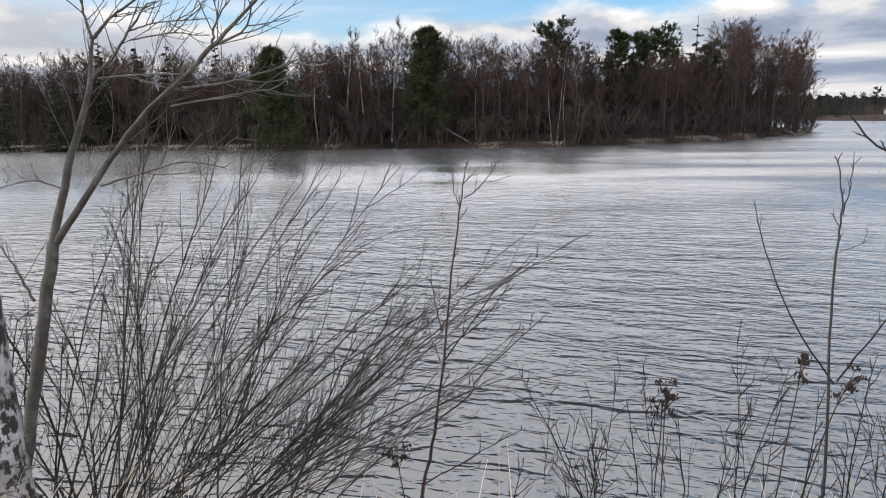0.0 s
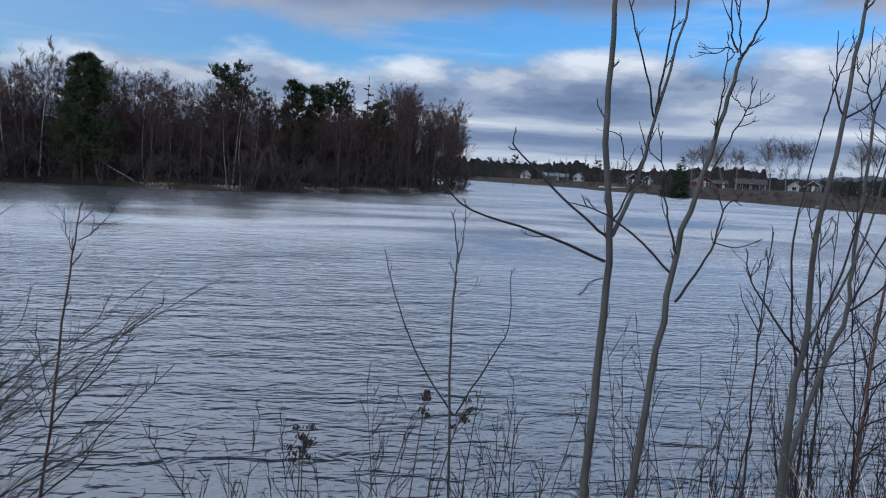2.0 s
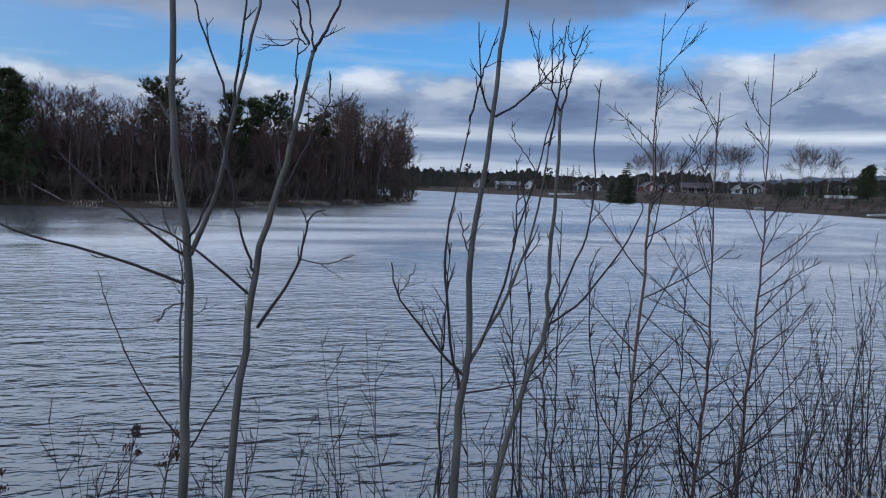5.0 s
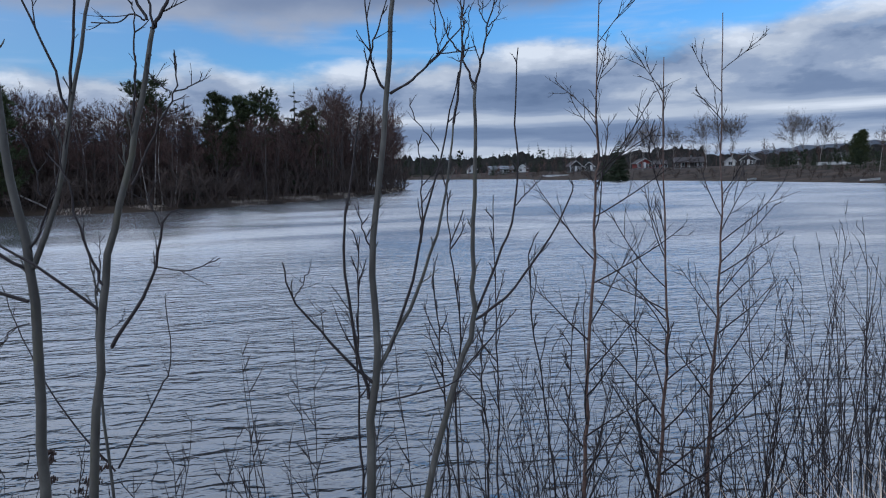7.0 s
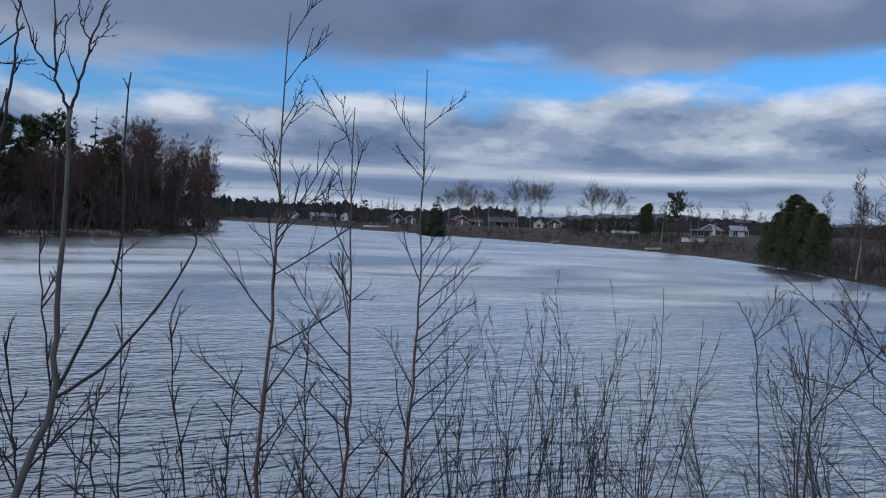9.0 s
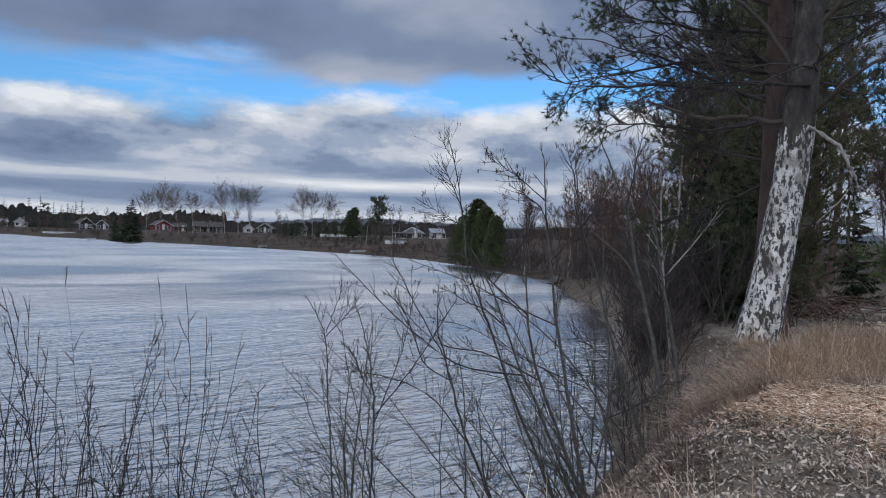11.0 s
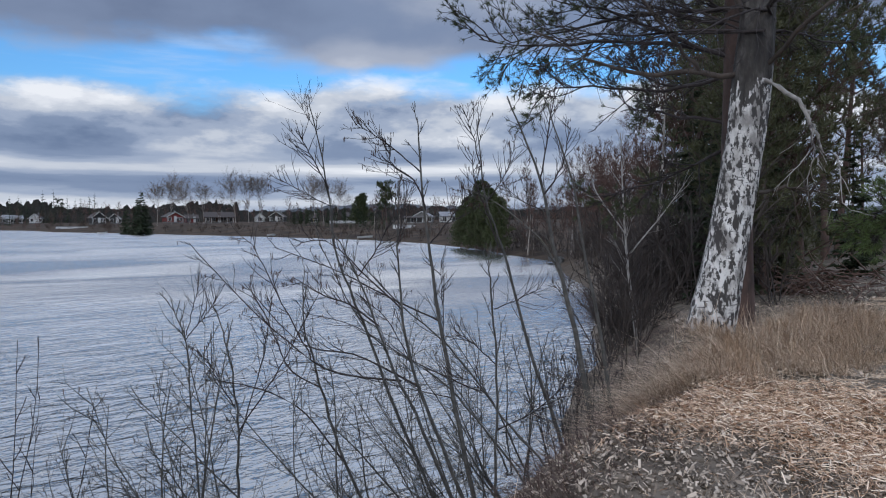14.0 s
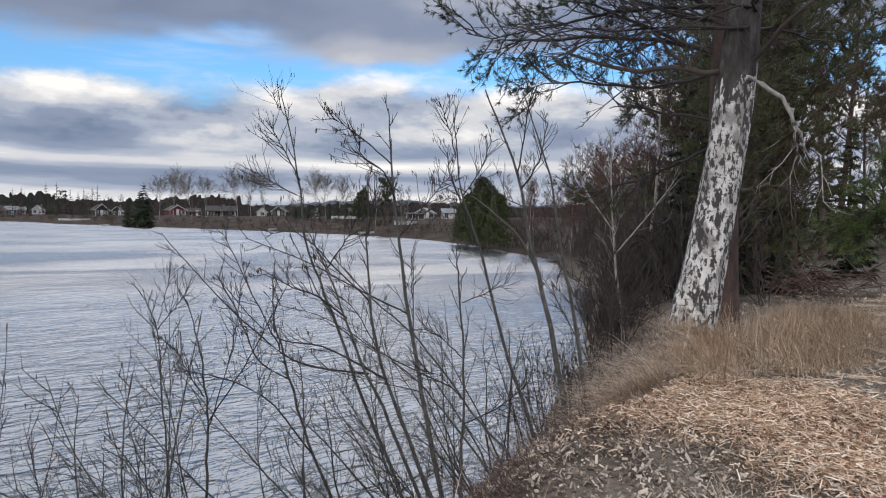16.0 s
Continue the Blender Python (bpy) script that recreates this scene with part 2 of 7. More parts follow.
M_GRASS = material("dry_grass", [(0.1, (0.30, 0.21, 0.145)), (0.5, (0.60, 0.45, 0.32)), (0.9, (0.84, 0.69, 0.53))], 3, rough=0.8, vary=0.15, pieces=0.7)
M_CHIP = material("bark_chips", [(0.05, (0.10, 0.055, 0.036)), (0.35, (0.43, 0.26, 0.155)), (0.6, (0.68, 0.50, 0.35)), (0.95, (0.90, 0.79, 0.65))], 4, rough=0.85, vary=0.2, spots=(0.40, 0.22, 0.10), spot_scale=1.0, spot_edge=(0.58, 0.75), pieces=0.75)
M_LEAF = material("fallen_leaves", [(0.1, (0.10, 0.078, 0.062)), (0.5, (0.31, 0.25, 0.195)), (0.9, (0.60, 0.51, 0.42))], 5, rough=0.85, vary=0.15, pieces=0.8)
M_CATKIN = material("dry_catkins", [(0.3, (0.045, 0.026, 0.022)), (0.7, (0.085, 0.05, 0.038))], 20, rough=0.9, vary=0.3)
M_SEED = material("dark_seed_heads", [(0.3, (0.035, 0.022, 0.018)), (0.7, (0.075, 0.05, 0.04))], 30, rough=0.95)


def ground_material():
    m = material("bank_soil", [(0.30, (0.085, 0.070, 0.056)), (0.48, (0.165, 0.138, 0.112)), (0.62, (0.24, 0.205, 0.168)), (0.8, (0.34, 0.295, 0.245))], 1.7, detail=10,
                 rough=0.95, bump=0.8, bump_scale=14, depth=0.05, spots=(0.10, 0.082, 0.062), spot_scale=0.55, spot_edge=(0.47, 0.6), spec=0.2)
    # dark brown heath covers the ground away from the trodden bank
    n, l = m.node_tree.nodes, m.node_tree.links
    bsdf = n["Principled BSDF"]
    soil = bsdf.inputs["Base Color"].links[0].from_socket
    tex = n.new("ShaderNodeTexCoord")
    away = n.new("ShaderNodeVectorMath")
    away.operation = "LENGTH"
    l.new(tex.outputs["Object"], away.inputs[0])
    heath = n.new("ShaderNodeMapRange")
    heath.inputs["From Min"].default_value, heath.inputs["From Max"].default_value = 26.0, 55.0
    l.new(away.outputs["Value"], heath.inputs["Value"])
    tussock = n.new("ShaderNodeTexNoise")
    tussock.inputs["Scale"].default_value, tussock.inputs["Detail"].default_value = 0.25, 8
    l.new(tex.outputs["Object"], tussock.inputs["Vector"])
    ramp = n.new("ShaderNodeValToRGB")
    ramp.color_ramp.elements[0].position, ramp.color_ramp.elements[1].position = 0.35, 0.7
    ramp.color_ramp.elements[0].color, ramp.color_ramp.elements[1].color = (0.030, 0.022, 0.016, 1), (0.085, 0.060, 0.042, 1)
    l.new(tussock.outputs[0], ramp.inputs[0])
    blend = n.new("ShaderNodeMix")
    blend.data_type = "RGBA"
    l.new(heath.outputs[0], blend.inputs["Factor"])
    l.new(soil, blend.inputs[6])
    l.new(ramp.outputs[0], blend.inputs[7])
    l.new(blend.outputs[2], bsdf.inputs["Base Color"])
    return m


def water_material():
    m = bpy.data.materials.new("lake_water")
    m.use_nodes = True
    n, l = m.node_tree.nodes, m.node_tree.links
    bsdf = n["Principled BSDF"]
    bsdf.inputs["Base Color"].default_value = (0.050, 0.054, 0.058, 1)
    bsdf.inputs["Roughness"].default_value, bsdf.inputs["IOR"].default_value = 0.05, 3.3
    tex = n.new("ShaderNodeTexCoord")
    total = None
    for k, (sx, sy, turn, scale, detail, weight) in enumerate(((0.42, 1.0, 8, 4.2, 2.2, 0.070), (0.5, 1.0, -14, 10.0, 1.5, 0.022), (0.35, 1.0, 16, 1.2, 2.0, 0.10),
                                                               (0.5, 1.0, 12, 0.11, 3.0, 0.0))):
        mp = n.new("ShaderNodeMapping")
        mp.inputs["Scale"].default_value = (sx, sy, 1)
        mp.inputs["Rotation"].default_value = (0, 0, radians(turn))
        l.new(tex.outputs["Object"], mp.inputs["Vector"])
        noise_tex = n.new("ShaderNodeTexNoise")
        noise_tex.inputs["Scale"].default_value, noise_tex.inputs["Detail"].default_value = scale, detail
        noise_tex.inputs["Distortion"].default_value = 0.9
        l.new(mp.outputs[0], noise_tex.inputs["Vector"])
        if weight == 0.0:
            # gusts: broad patches where the ripples are weaker
            gust = n.new("ShaderNodeMapRange")
            gust.inputs["From Min"].default_value, gust.inputs["From Max"].default_value = 0.35, 0.62
            gust.inputs["To Min"].default_value, gust.inputs["To Max"].default_value = 0.62, 1.05
            l.new(noise_tex.outputs[0], gust.inputs["Value"])
            continue
        mul = n.new("ShaderNodeMath")
        mul.operation = "MULTIPLY"
        mul.inputs[1].default_value = weight
        l.new(noise_tex.outputs[0], mul.inputs[0])
        if total is None:
            total = mul.outputs[0]
        else:
            add = n.new("ShaderNodeMath")
            add.operation = "ADD"
            l.new(total, add.inputs[0])
            l.new(mul.outputs[0], add.inputs[1])
            total = add.outputs[0]
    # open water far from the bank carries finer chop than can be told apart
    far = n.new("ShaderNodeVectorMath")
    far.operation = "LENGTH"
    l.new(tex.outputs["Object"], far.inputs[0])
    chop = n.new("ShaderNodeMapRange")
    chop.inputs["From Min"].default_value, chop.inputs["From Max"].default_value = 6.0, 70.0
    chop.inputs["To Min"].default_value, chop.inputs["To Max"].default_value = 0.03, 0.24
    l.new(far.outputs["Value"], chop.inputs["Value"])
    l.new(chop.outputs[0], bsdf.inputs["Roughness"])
    # reflectivity is raised with distance to brighten the far water
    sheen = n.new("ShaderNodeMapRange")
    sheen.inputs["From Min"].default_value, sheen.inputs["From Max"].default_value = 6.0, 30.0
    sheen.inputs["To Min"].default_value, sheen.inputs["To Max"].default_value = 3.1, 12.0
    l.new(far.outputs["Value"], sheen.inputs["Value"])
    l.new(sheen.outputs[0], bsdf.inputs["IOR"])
    relief = n.new("ShaderNodeBump")
    relief.inputs["Distance"].default_value = 1.0
    # ripples too fine to tell apart far out are left to the roughness
    fade = n.new("ShaderNodeMapRange")
    fade.inputs["From Min"].default_value, fade.inputs["From Max"].default_value = 6.0, 32.0
    fade.inputs["To Min"].default_value, fade.inputs["To Max"].default_value = 1.1, 0.16
    l.new(far.outputs["Value"], fade.inputs["Value"])
    ripple = n.new("ShaderNodeMath")
    ripple.operation = "MULTIPLY"
    l.new(fade.outputs[0], ripple.inputs[0])
    l.new(gust.outputs[0], ripple.inputs[1])
    l.new(ripple.outputs[0], relief.inputs["Strength"])
    l.new(total, relief.inputs["Height"])
    # normals are tilted towards the bank, more far out, to reflect brighter upper sky
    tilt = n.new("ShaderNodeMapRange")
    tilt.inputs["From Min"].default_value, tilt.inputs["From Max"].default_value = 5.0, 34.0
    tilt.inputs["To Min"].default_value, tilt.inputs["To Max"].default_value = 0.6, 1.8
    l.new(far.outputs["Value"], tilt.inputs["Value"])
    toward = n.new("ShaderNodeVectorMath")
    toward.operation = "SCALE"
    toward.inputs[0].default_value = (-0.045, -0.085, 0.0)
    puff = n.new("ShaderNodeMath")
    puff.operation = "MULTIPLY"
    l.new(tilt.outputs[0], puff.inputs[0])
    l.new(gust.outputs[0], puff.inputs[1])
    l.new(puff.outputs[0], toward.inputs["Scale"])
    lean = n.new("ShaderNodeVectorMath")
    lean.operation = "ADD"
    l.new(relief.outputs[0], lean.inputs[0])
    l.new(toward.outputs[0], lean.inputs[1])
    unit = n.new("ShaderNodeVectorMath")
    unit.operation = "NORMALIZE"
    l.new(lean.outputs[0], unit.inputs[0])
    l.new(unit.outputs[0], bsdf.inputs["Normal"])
    return m


def birch_material():
    """White papery bark with thin dark cross lines, torn open in black upright cracks."""
    m = material("old_birch_bark", [(0.30, (0.34, 0.32, 0.30)), (0.5, (0.62, 0.60, 0.575)), (0.7, (0.78, 0.765, 0.74))], 5, rough=0.8, stretch=(1, 1, 0.5), bump=0.9, bump_scale=16, depth=0.03)
    n, l = m.node_tree.nodes, m.node_tree.links
    bsdf = n["Principled BSDF"]
    colour = bsdf.inputs["Base Color"].links[0].from_socket
    tex = n.new("ShaderNodeTexCoord")
    for stretch, scale, detail, low, high, dark in (((1, 1, 9), 6.0, 3, 0.60, 0.66, (0.10, 0.09, 0.085)), ((1, 1, 0.6), 6.0, 6, 0.50, 0.60, (0.27, 0.255, 0.24)), ((1, 1, 0.5), 24.0, 5, 0.50, 0.55, (0.055, 0.050, 0.047)), ((1, 1, 0.4), 9.0, 6, 0.555, 0.595, (0.045, 0.040, 0.038))):
        mp = n.new("ShaderNodeMapping")
        mp.inputs["Scale"].default_value = stretch
        mp.inputs["Rotation"].default_value = (0.25, 0.1, 0)
        l.new(tex.outputs["Object"], mp.inputs["Vector"])
        tear = n.new("ShaderNodeTexNoise")
        tear.inputs["Scale"].default_value, tear.inputs["Detail"].default_value, tear.inputs["Roughness"].default_value = scale, detail, 0.6
        l.new(mp.outputs[0], tear.inputs["Vector"])
        edge = n.new("ShaderNodeMapRange")
        edge.inputs["From Min"].default_value, edge.inputs["From Max"].default_value = low, high
        l.new(tear.outputs[0], edge.inputs["Value"])
        blend = n.new("ShaderNodeMix")
        blend.data_type = "RGBA"
        l.new(edge.outputs[0], blend.inputs["Factor"])
        l.new(colour, blend.inputs[6])
        blend.inputs[7].default_value = (*dark, 1)
        colour = blend.outputs[2]
    l.new(colour, bsdf.inputs["Base Color"])
    return m


M_BIRCH_BARK = birch_material()


def paint(name, colour, rough=0.6):
    dark = tuple(c * 0.75 for c in colour)
    return material(name, [(0.3, dark), (0.65, colour)], 1.4, rough=rough, stretch=(1, 1, 0.3), vary=0.06, bump=0.15, bump_scale=20)


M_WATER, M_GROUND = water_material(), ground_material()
M_RED, M_WHITE, M_BLACK = paint("red_paint", (0.17, 0.022, 0.018)), paint("white_paint", (0.58, 0.58, 0.57)), paint("black_stain", (0.018, 0.017, 0.017))
M_BROWN, M_YELLOW, M_GREY = paint("brown_stain", (0.07, 0.036, 0.026)), paint("ochre_paint", (0.42, 0.33, 0.17)), paint("grey_paint", (0.17, 0.17, 0.17))
M_ROOF = material("roof_tiles", [(0.3, (0.026, 0.021, 0.020)), (0.7, (0.058, 0.045, 0.042))], 3, rough=0.7, vary=0.2, bump=0.3, bump_scale=6)
M_ROOF_LIGHT = material("pale_metal_roof", [(0.3, (0.14, 0.145, 0.16)), (0.7, (0.24, 0.245, 0.26))], 1, rough=0.45, vary=0.1)
M_GLASS = material("window_glass", [(0.3, (0.02, 0.022, 0.025)), (0.7, (0.035, 0.04, 0.045))], 1, rough=0.06)
M_CAR = material("silver_car_paint", [(0.3, (0.42, 0.44, 0.47)), (0.7, (0.50, 0.52, 0.55))], 2, rough=0.25, metal=0.6)
M_TYRE = material("black_rubber", [(0.3, (0.012, 0.012, 0.012)), (0.7, (0.025, 0.025, 0.025))], 8, rough=0.9)
M_TARP = material("white_tarpaulin", [(0.3, (0.50, 0.51, 0.53)), (0.7, (0.72, 0.73, 0.74))], 4, rough=0.5, bump=0.6, bump_scale=5, depth=0.05)
M_HILL = material("far_forest", [(0.35, (0.013, 0.014, 0.013)), (0.65, (0.034, 0.030, 0.026))], 0.08, detail=8, rough=1.0, bump=0.0)
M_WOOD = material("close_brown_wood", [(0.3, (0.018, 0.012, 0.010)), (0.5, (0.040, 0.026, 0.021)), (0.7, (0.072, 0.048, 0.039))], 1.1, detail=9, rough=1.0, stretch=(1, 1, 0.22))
# the air holds no haze; its blue-grey is put into this colour
M_HILL_FAR = material("haze_tinted_hills", [(0.35, (0.046, 0.055, 0.070)), (0.65, (0.07, 0.082, 0.10))], 0.01, detail=8, rough=1.0)
M_LAMP_GREY = material("galvanised_post", [(0.3, (0.25, 0.25, 0.26)), (0.7, (0.36, 0.36, 0.37))], 5, rough=0.5, metal=0.5)

# ---- building tools ----
class Tubes:
    """Collects tapered round limbs, blades and plates as plain lists."""

    def __init__(self):
        self.v, self.f = [], []

    def limb(self, pts, r0, r1, n=5, flare=0.0):
        start, count = len(self.v), len(pts)
        for k, p in enumerate(pts):
            a, b = pts[max(k - 1, 0)], pts[min(k + 1, count - 1)]
            d = (b - a).normalized()
            u = d.orthogonal().normalized() if abs(d.z) < 0.5 else d.cross(Vector((0, 1, 0))).normalized()
            w = d.cross(u)
            s = k / (count - 1)
            r = r0 + (r1 - r0) * s + flare * max(0.0, 1 - s * 7) ** 2
            for q in range(n):
                c = math.tau * q / n
                self.v.append(p + u * (math.cos(c) * r) + w * (math.sin(c) * r))
        for k in range(count - 1):
            for q in range(n):
                i, j = start + k * n + q, start + k * n + (q + 1) % n
                self.f.append((i, j, j + n, i + n))
        if n < 4:
            return
        top = len(self.v)
        self.v.append(pts[-1] + (pts[-1] - pts[-2]).normalized() * r1)
        for q in range(n):
            self.f.append((start + (count - 1) * n + q, start + (count - 1) * n + (q + 1) % n, top))

    def blade(self, p, d, width, side):
        i = len(self.v)
        s = side * (width / 2)
        self.v += [p - s, p + s, p + d]
        self.f.append((i, i + 1, i + 2))

    def quad(self, a, b, c, d):
        i = len(self.v)
        self.v += [a, b, c, d]
        self.f.append((i, i + 1, i + 2, i + 3))

    def mesh(self, name, mat, smooth=True):
        me = bpy.data.meshes.new(name)
        me.from_pydata([tuple(p) for p in self.v], [], self.f)
        me.materials.append(mat)
        if smooth:
            me.polygons.foreach_set("use_smooth", [True] * len(me.polygons))
        me.update()
        return me


def part(name, shape, mat, parent, label=""):
    """Links Tubes, a bmesh or a mesh as one mesh object under a thing or a part."""
    if isinstance(shape, Tubes):
        me = shape.mesh(name, mat)
    elif isinstance(shape, bpy.types.Mesh):
        me = shape
    else:
        me = bpy.data.meshes.new(name)
        shape.to_mesh(me)
        shape.free()
        me.materials.append(mat)
    ob = new(name, me)
    ob.parent = parent
    return tagged(ob, label)


def thing(name, label, category, group="", kind="", at=(0, 0, 0), turn=0.0):
    ob = new(name)
    ob.empty_display_size = 0.2
    ob.location, ob.rotation_euler = at, (0, 0, turn)
    return tagged(ob, label, category, group, kind)


def box(bm, x0, x1, y0, y1, z0, z1, bevel=0.0):
    made = bmesh.ops.create_cube(bm, size=1.0, matrix=Matrix.Translation(((x0 + x1) / 2, (y0 + y1) / 2, (z0 + z1) / 2)) @ Matrix.Diagonal((x1 - x0, y1 - y0, z1 - z0, 1)))
    if bevel:
        edges = list({e for v in made["verts"] for e in v.link_edges})
        bmesh.ops.bevel(bm, geom=edges, offset=bevel, segments=2, affect="EDGES", profile=0.5)


def boxed(*args, bevel=0.0):
    bm = bmesh.new()
    box(bm, *args, bevel=bevel)
    return bm


def bent(rng, p, d, length, n, curl=0.15, up=0.0):
    """A wandering line from p along d; up pulls it towards the sky, or down where negative."""
    pts, d, p = [p.copy()], d.normalized(), p.copy()
    for _ in range(n):
        d = (d + Vector((rng.gauss(0, curl), rng.gauss(0, curl), rng.gauss(0, curl) + up))).normalized()
        p = p + d * (length / n)
        pts.append(p.copy())
    return pts


def along(pts, s):
    k = min(int(s * (len(pts) - 1)), len(pts) - 2)
    f = s * (len(pts) - 1) - k
    return pts[k].lerp(pts[k + 1], f), (pts[k + 1] - pts[k]).normalized()


def aside(rng, d, angle, around=None):
    """A direction at that angle (radians) from d, at a chance or given turn round it."""
    u = d.orthogonal().normalized()
    a = rng.uniform(0, math.tau) if around is None else around
    side = u * math.cos(a) + d.cross(u) * math.sin(a)
    return d * math.cos(angle) + side * math.sin(angle)


# ---- the lie of the land ----
MAIN = np.array([(-4500, -140), (-300, -40), (-60, 0.2), (-14, 1.6), (-5, 2.4), (0, 3.4), (4, 3.9), (6.3, 3.55), (7.6, 3.25), (9.3, 3.38), (12, 4.75), (14.5, 6.2), (17, 7.2), (28, 14.2), (46, 29),
                 (52, 38), (61, 50), (71, 67), (78, 88), (81, 120), (81, 170), (76, 230), (84, 275), (70, 340), (52, 440), (-40, 520), (-300, 560), (-900, 600), (-4500, 640),
                 (-4500, 4500), (4500, 4500), (4500, -4500), (-4500, -4500)], float)
ISLAND = np.array([(-120, 65), (-76, 61.5), (-59, 61.4), (-46, 62.4), (-34, 64.7), (-23, 66.9), (-12, 69.5), (-3, 78), (5.6, 92), (12.8, 110), (19.8, 136), (18.6, 150), (5, 163), (-30, 170),
                   (-120, 160), (-260, 140), (-260, 75)], float)


def signed(poly, x, y):
    """Distance to the outline, positive inside."""
    x, y = np.asarray(x, float), np.asarray(y, float)
    best, inside = np.full(x.shape, 1e9), np.zeros(x.shape, bool)
    for (ax, ay), (bx, by) in zip(poly, np.roll(poly, -1, 0)):
        dx, dy = bx - ax, by - ay
        t = np.clip(((x - ax) * dx + (y - ay) * dy) / (dx * dx + dy * dy), 0, 1)
        best = np.minimum(best, np.hypot(x - ax - t * dx, y - ay - t * dy))
        if ay != by:
            inside ^= ((ay > y) != (by > y)) & (x < ax + (y - ay) * dx / dy)
    return np.where(inside, best, -best)


def ease(t):
    t = np.clip(t, 0, 1)
    return t * t * (3 - 2 * t)


def rough_noise(x, y, size):
    """A cheap rolling unevenness between -1 and 1."""
    a, b = x / size, y / size
    return (np.sin(a * 1.7 + 1.3 * np.sin(b * 1.1)) + np.sin(b * 2.1 + 1.7 * np.sin(a * 0.9 + 2)) + 0.6 * np.sin(a * 4.1 + b * 3.3 + 1)) / 2.6


def land(x, y):
    x, y = np.asarray(x, float), np.asarray(y, float)
    dm, di = signed(MAIN, x, y), signed(ISLAND, x, y)
    wob = rough_noise(x, y, 2.2) * 0.5
    away = np.hypot(x - 6, y)
    near = 1 - ease((away - 24) / 40)
    crest = 1.12 + 0.32 * ease((x - 4.5) / 4.5) - 0.12 * ease((x - 17) / 14) - 0.12 * ease((x - 10.8) / 2.2)
    d = dm + 0.35 * wob
    shore = np.where(d > 0, crest * ease(d / 1.7) ** 0.8 + 0.035 * np.maximum(d - 5, 0) * (1 - near), -0.5 * (1 - np.exp(np.minimum(d, 0) / 1.5)))
    shore = shore + np.where(d > 0.6, 0.05 * rough_noise(x, y, 0.7) + 0.04 * rough_noise(x + 5, y, 0.31), 0)
    # a low mound of bark litter on the crest
    shore = shore + 0.05 * np.exp(-((x - 9.3) / 1.5) ** 2 - ((y - 1.4) / 0.9) ** 2)
    rise = 1.25 + 1.65 * ease((y - 22) / 40)
    # earth heaped round the roots of the birch
    shore = shore + 0.24 * np.exp(-((x - 12.05) / 0.75) ** 2 - ((y - 3.05) / 0.55) ** 2)
    far = np.where(dm > 0, rise * (1 - np.exp(-np.maximum(dm, 0) / 16)) + 0.3 * rough_noise(x, y, 9) * ease(dm / 8) + 0.012 * np.maximum(dm - 60, 0),
                   -1.0 * (1 - np.exp(np.minimum(dm, 0) / 4)))
    z = near * shore + (1 - near) * far
    isle = np.where(di > 0, 0.28 * ease(di / 0.8) + 0.9 * (1 - np.exp(-np.maximum(di, 0) / 9)) + 0.2 * rough_noise(x, y, 6) * ease(di / 6), -5)
    return np.maximum(z, isle)


def ground_z(x, y):
    return float(land(np.array([x]), np.array([y]))[0])


def spaced(low, high, fine0, fine1, step, growth):
    mid = list(np.arange(fine0, fine1 + 1e-6, step))
    up, down, s = [], [], step
    while (up[-1] if up else fine1) < high:
        s *= growth
        up.append((up[-1] if up else fine1) + min(s, 300))
    s = step
    while (down[-1] if down else fine0) > low:
        s *= growth
        down.append((down[-1] if down else fine0) - min(s, 300))
    return np.array(down[::-1] + mid + up)


def sheet(name, xs, ys, height, mat, label, category):
    gx, gy = np.meshgrid(xs, ys)
    gz = height(gx, gy)
    w, h = len(xs), len(ys)
    v = np.stack([gx, gy, gz], -1).reshape(-1, 3)
    i = (np.arange(h - 1)[:, None] * w + np.arange(w - 1)[None]).ravel()
    f = np.stack([i, i + 1, i + 1 + w, i + w], -1)
    me = bpy.data.meshes.new(name)
    me.from_pydata(v.tolist(), [], f.tolist())
    me.polygons.foreach_set("use_smooth", [True] * len(me.polygons))
    me.materials.append(mat)
    return tagged(new(name, me), label, category, kind="structure")


sheet("ground", spaced(-4400, 4400, -6, 20, 0.24, 1.09), spaced(-4400, 4400, -3, 7, 0.22, 1.075), land, M_GROUND,
      "uneven earth bank with dry grass and litter sloping to the lake", "ground")
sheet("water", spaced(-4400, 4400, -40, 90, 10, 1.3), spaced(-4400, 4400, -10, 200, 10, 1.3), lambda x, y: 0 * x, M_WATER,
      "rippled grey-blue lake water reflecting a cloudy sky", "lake")


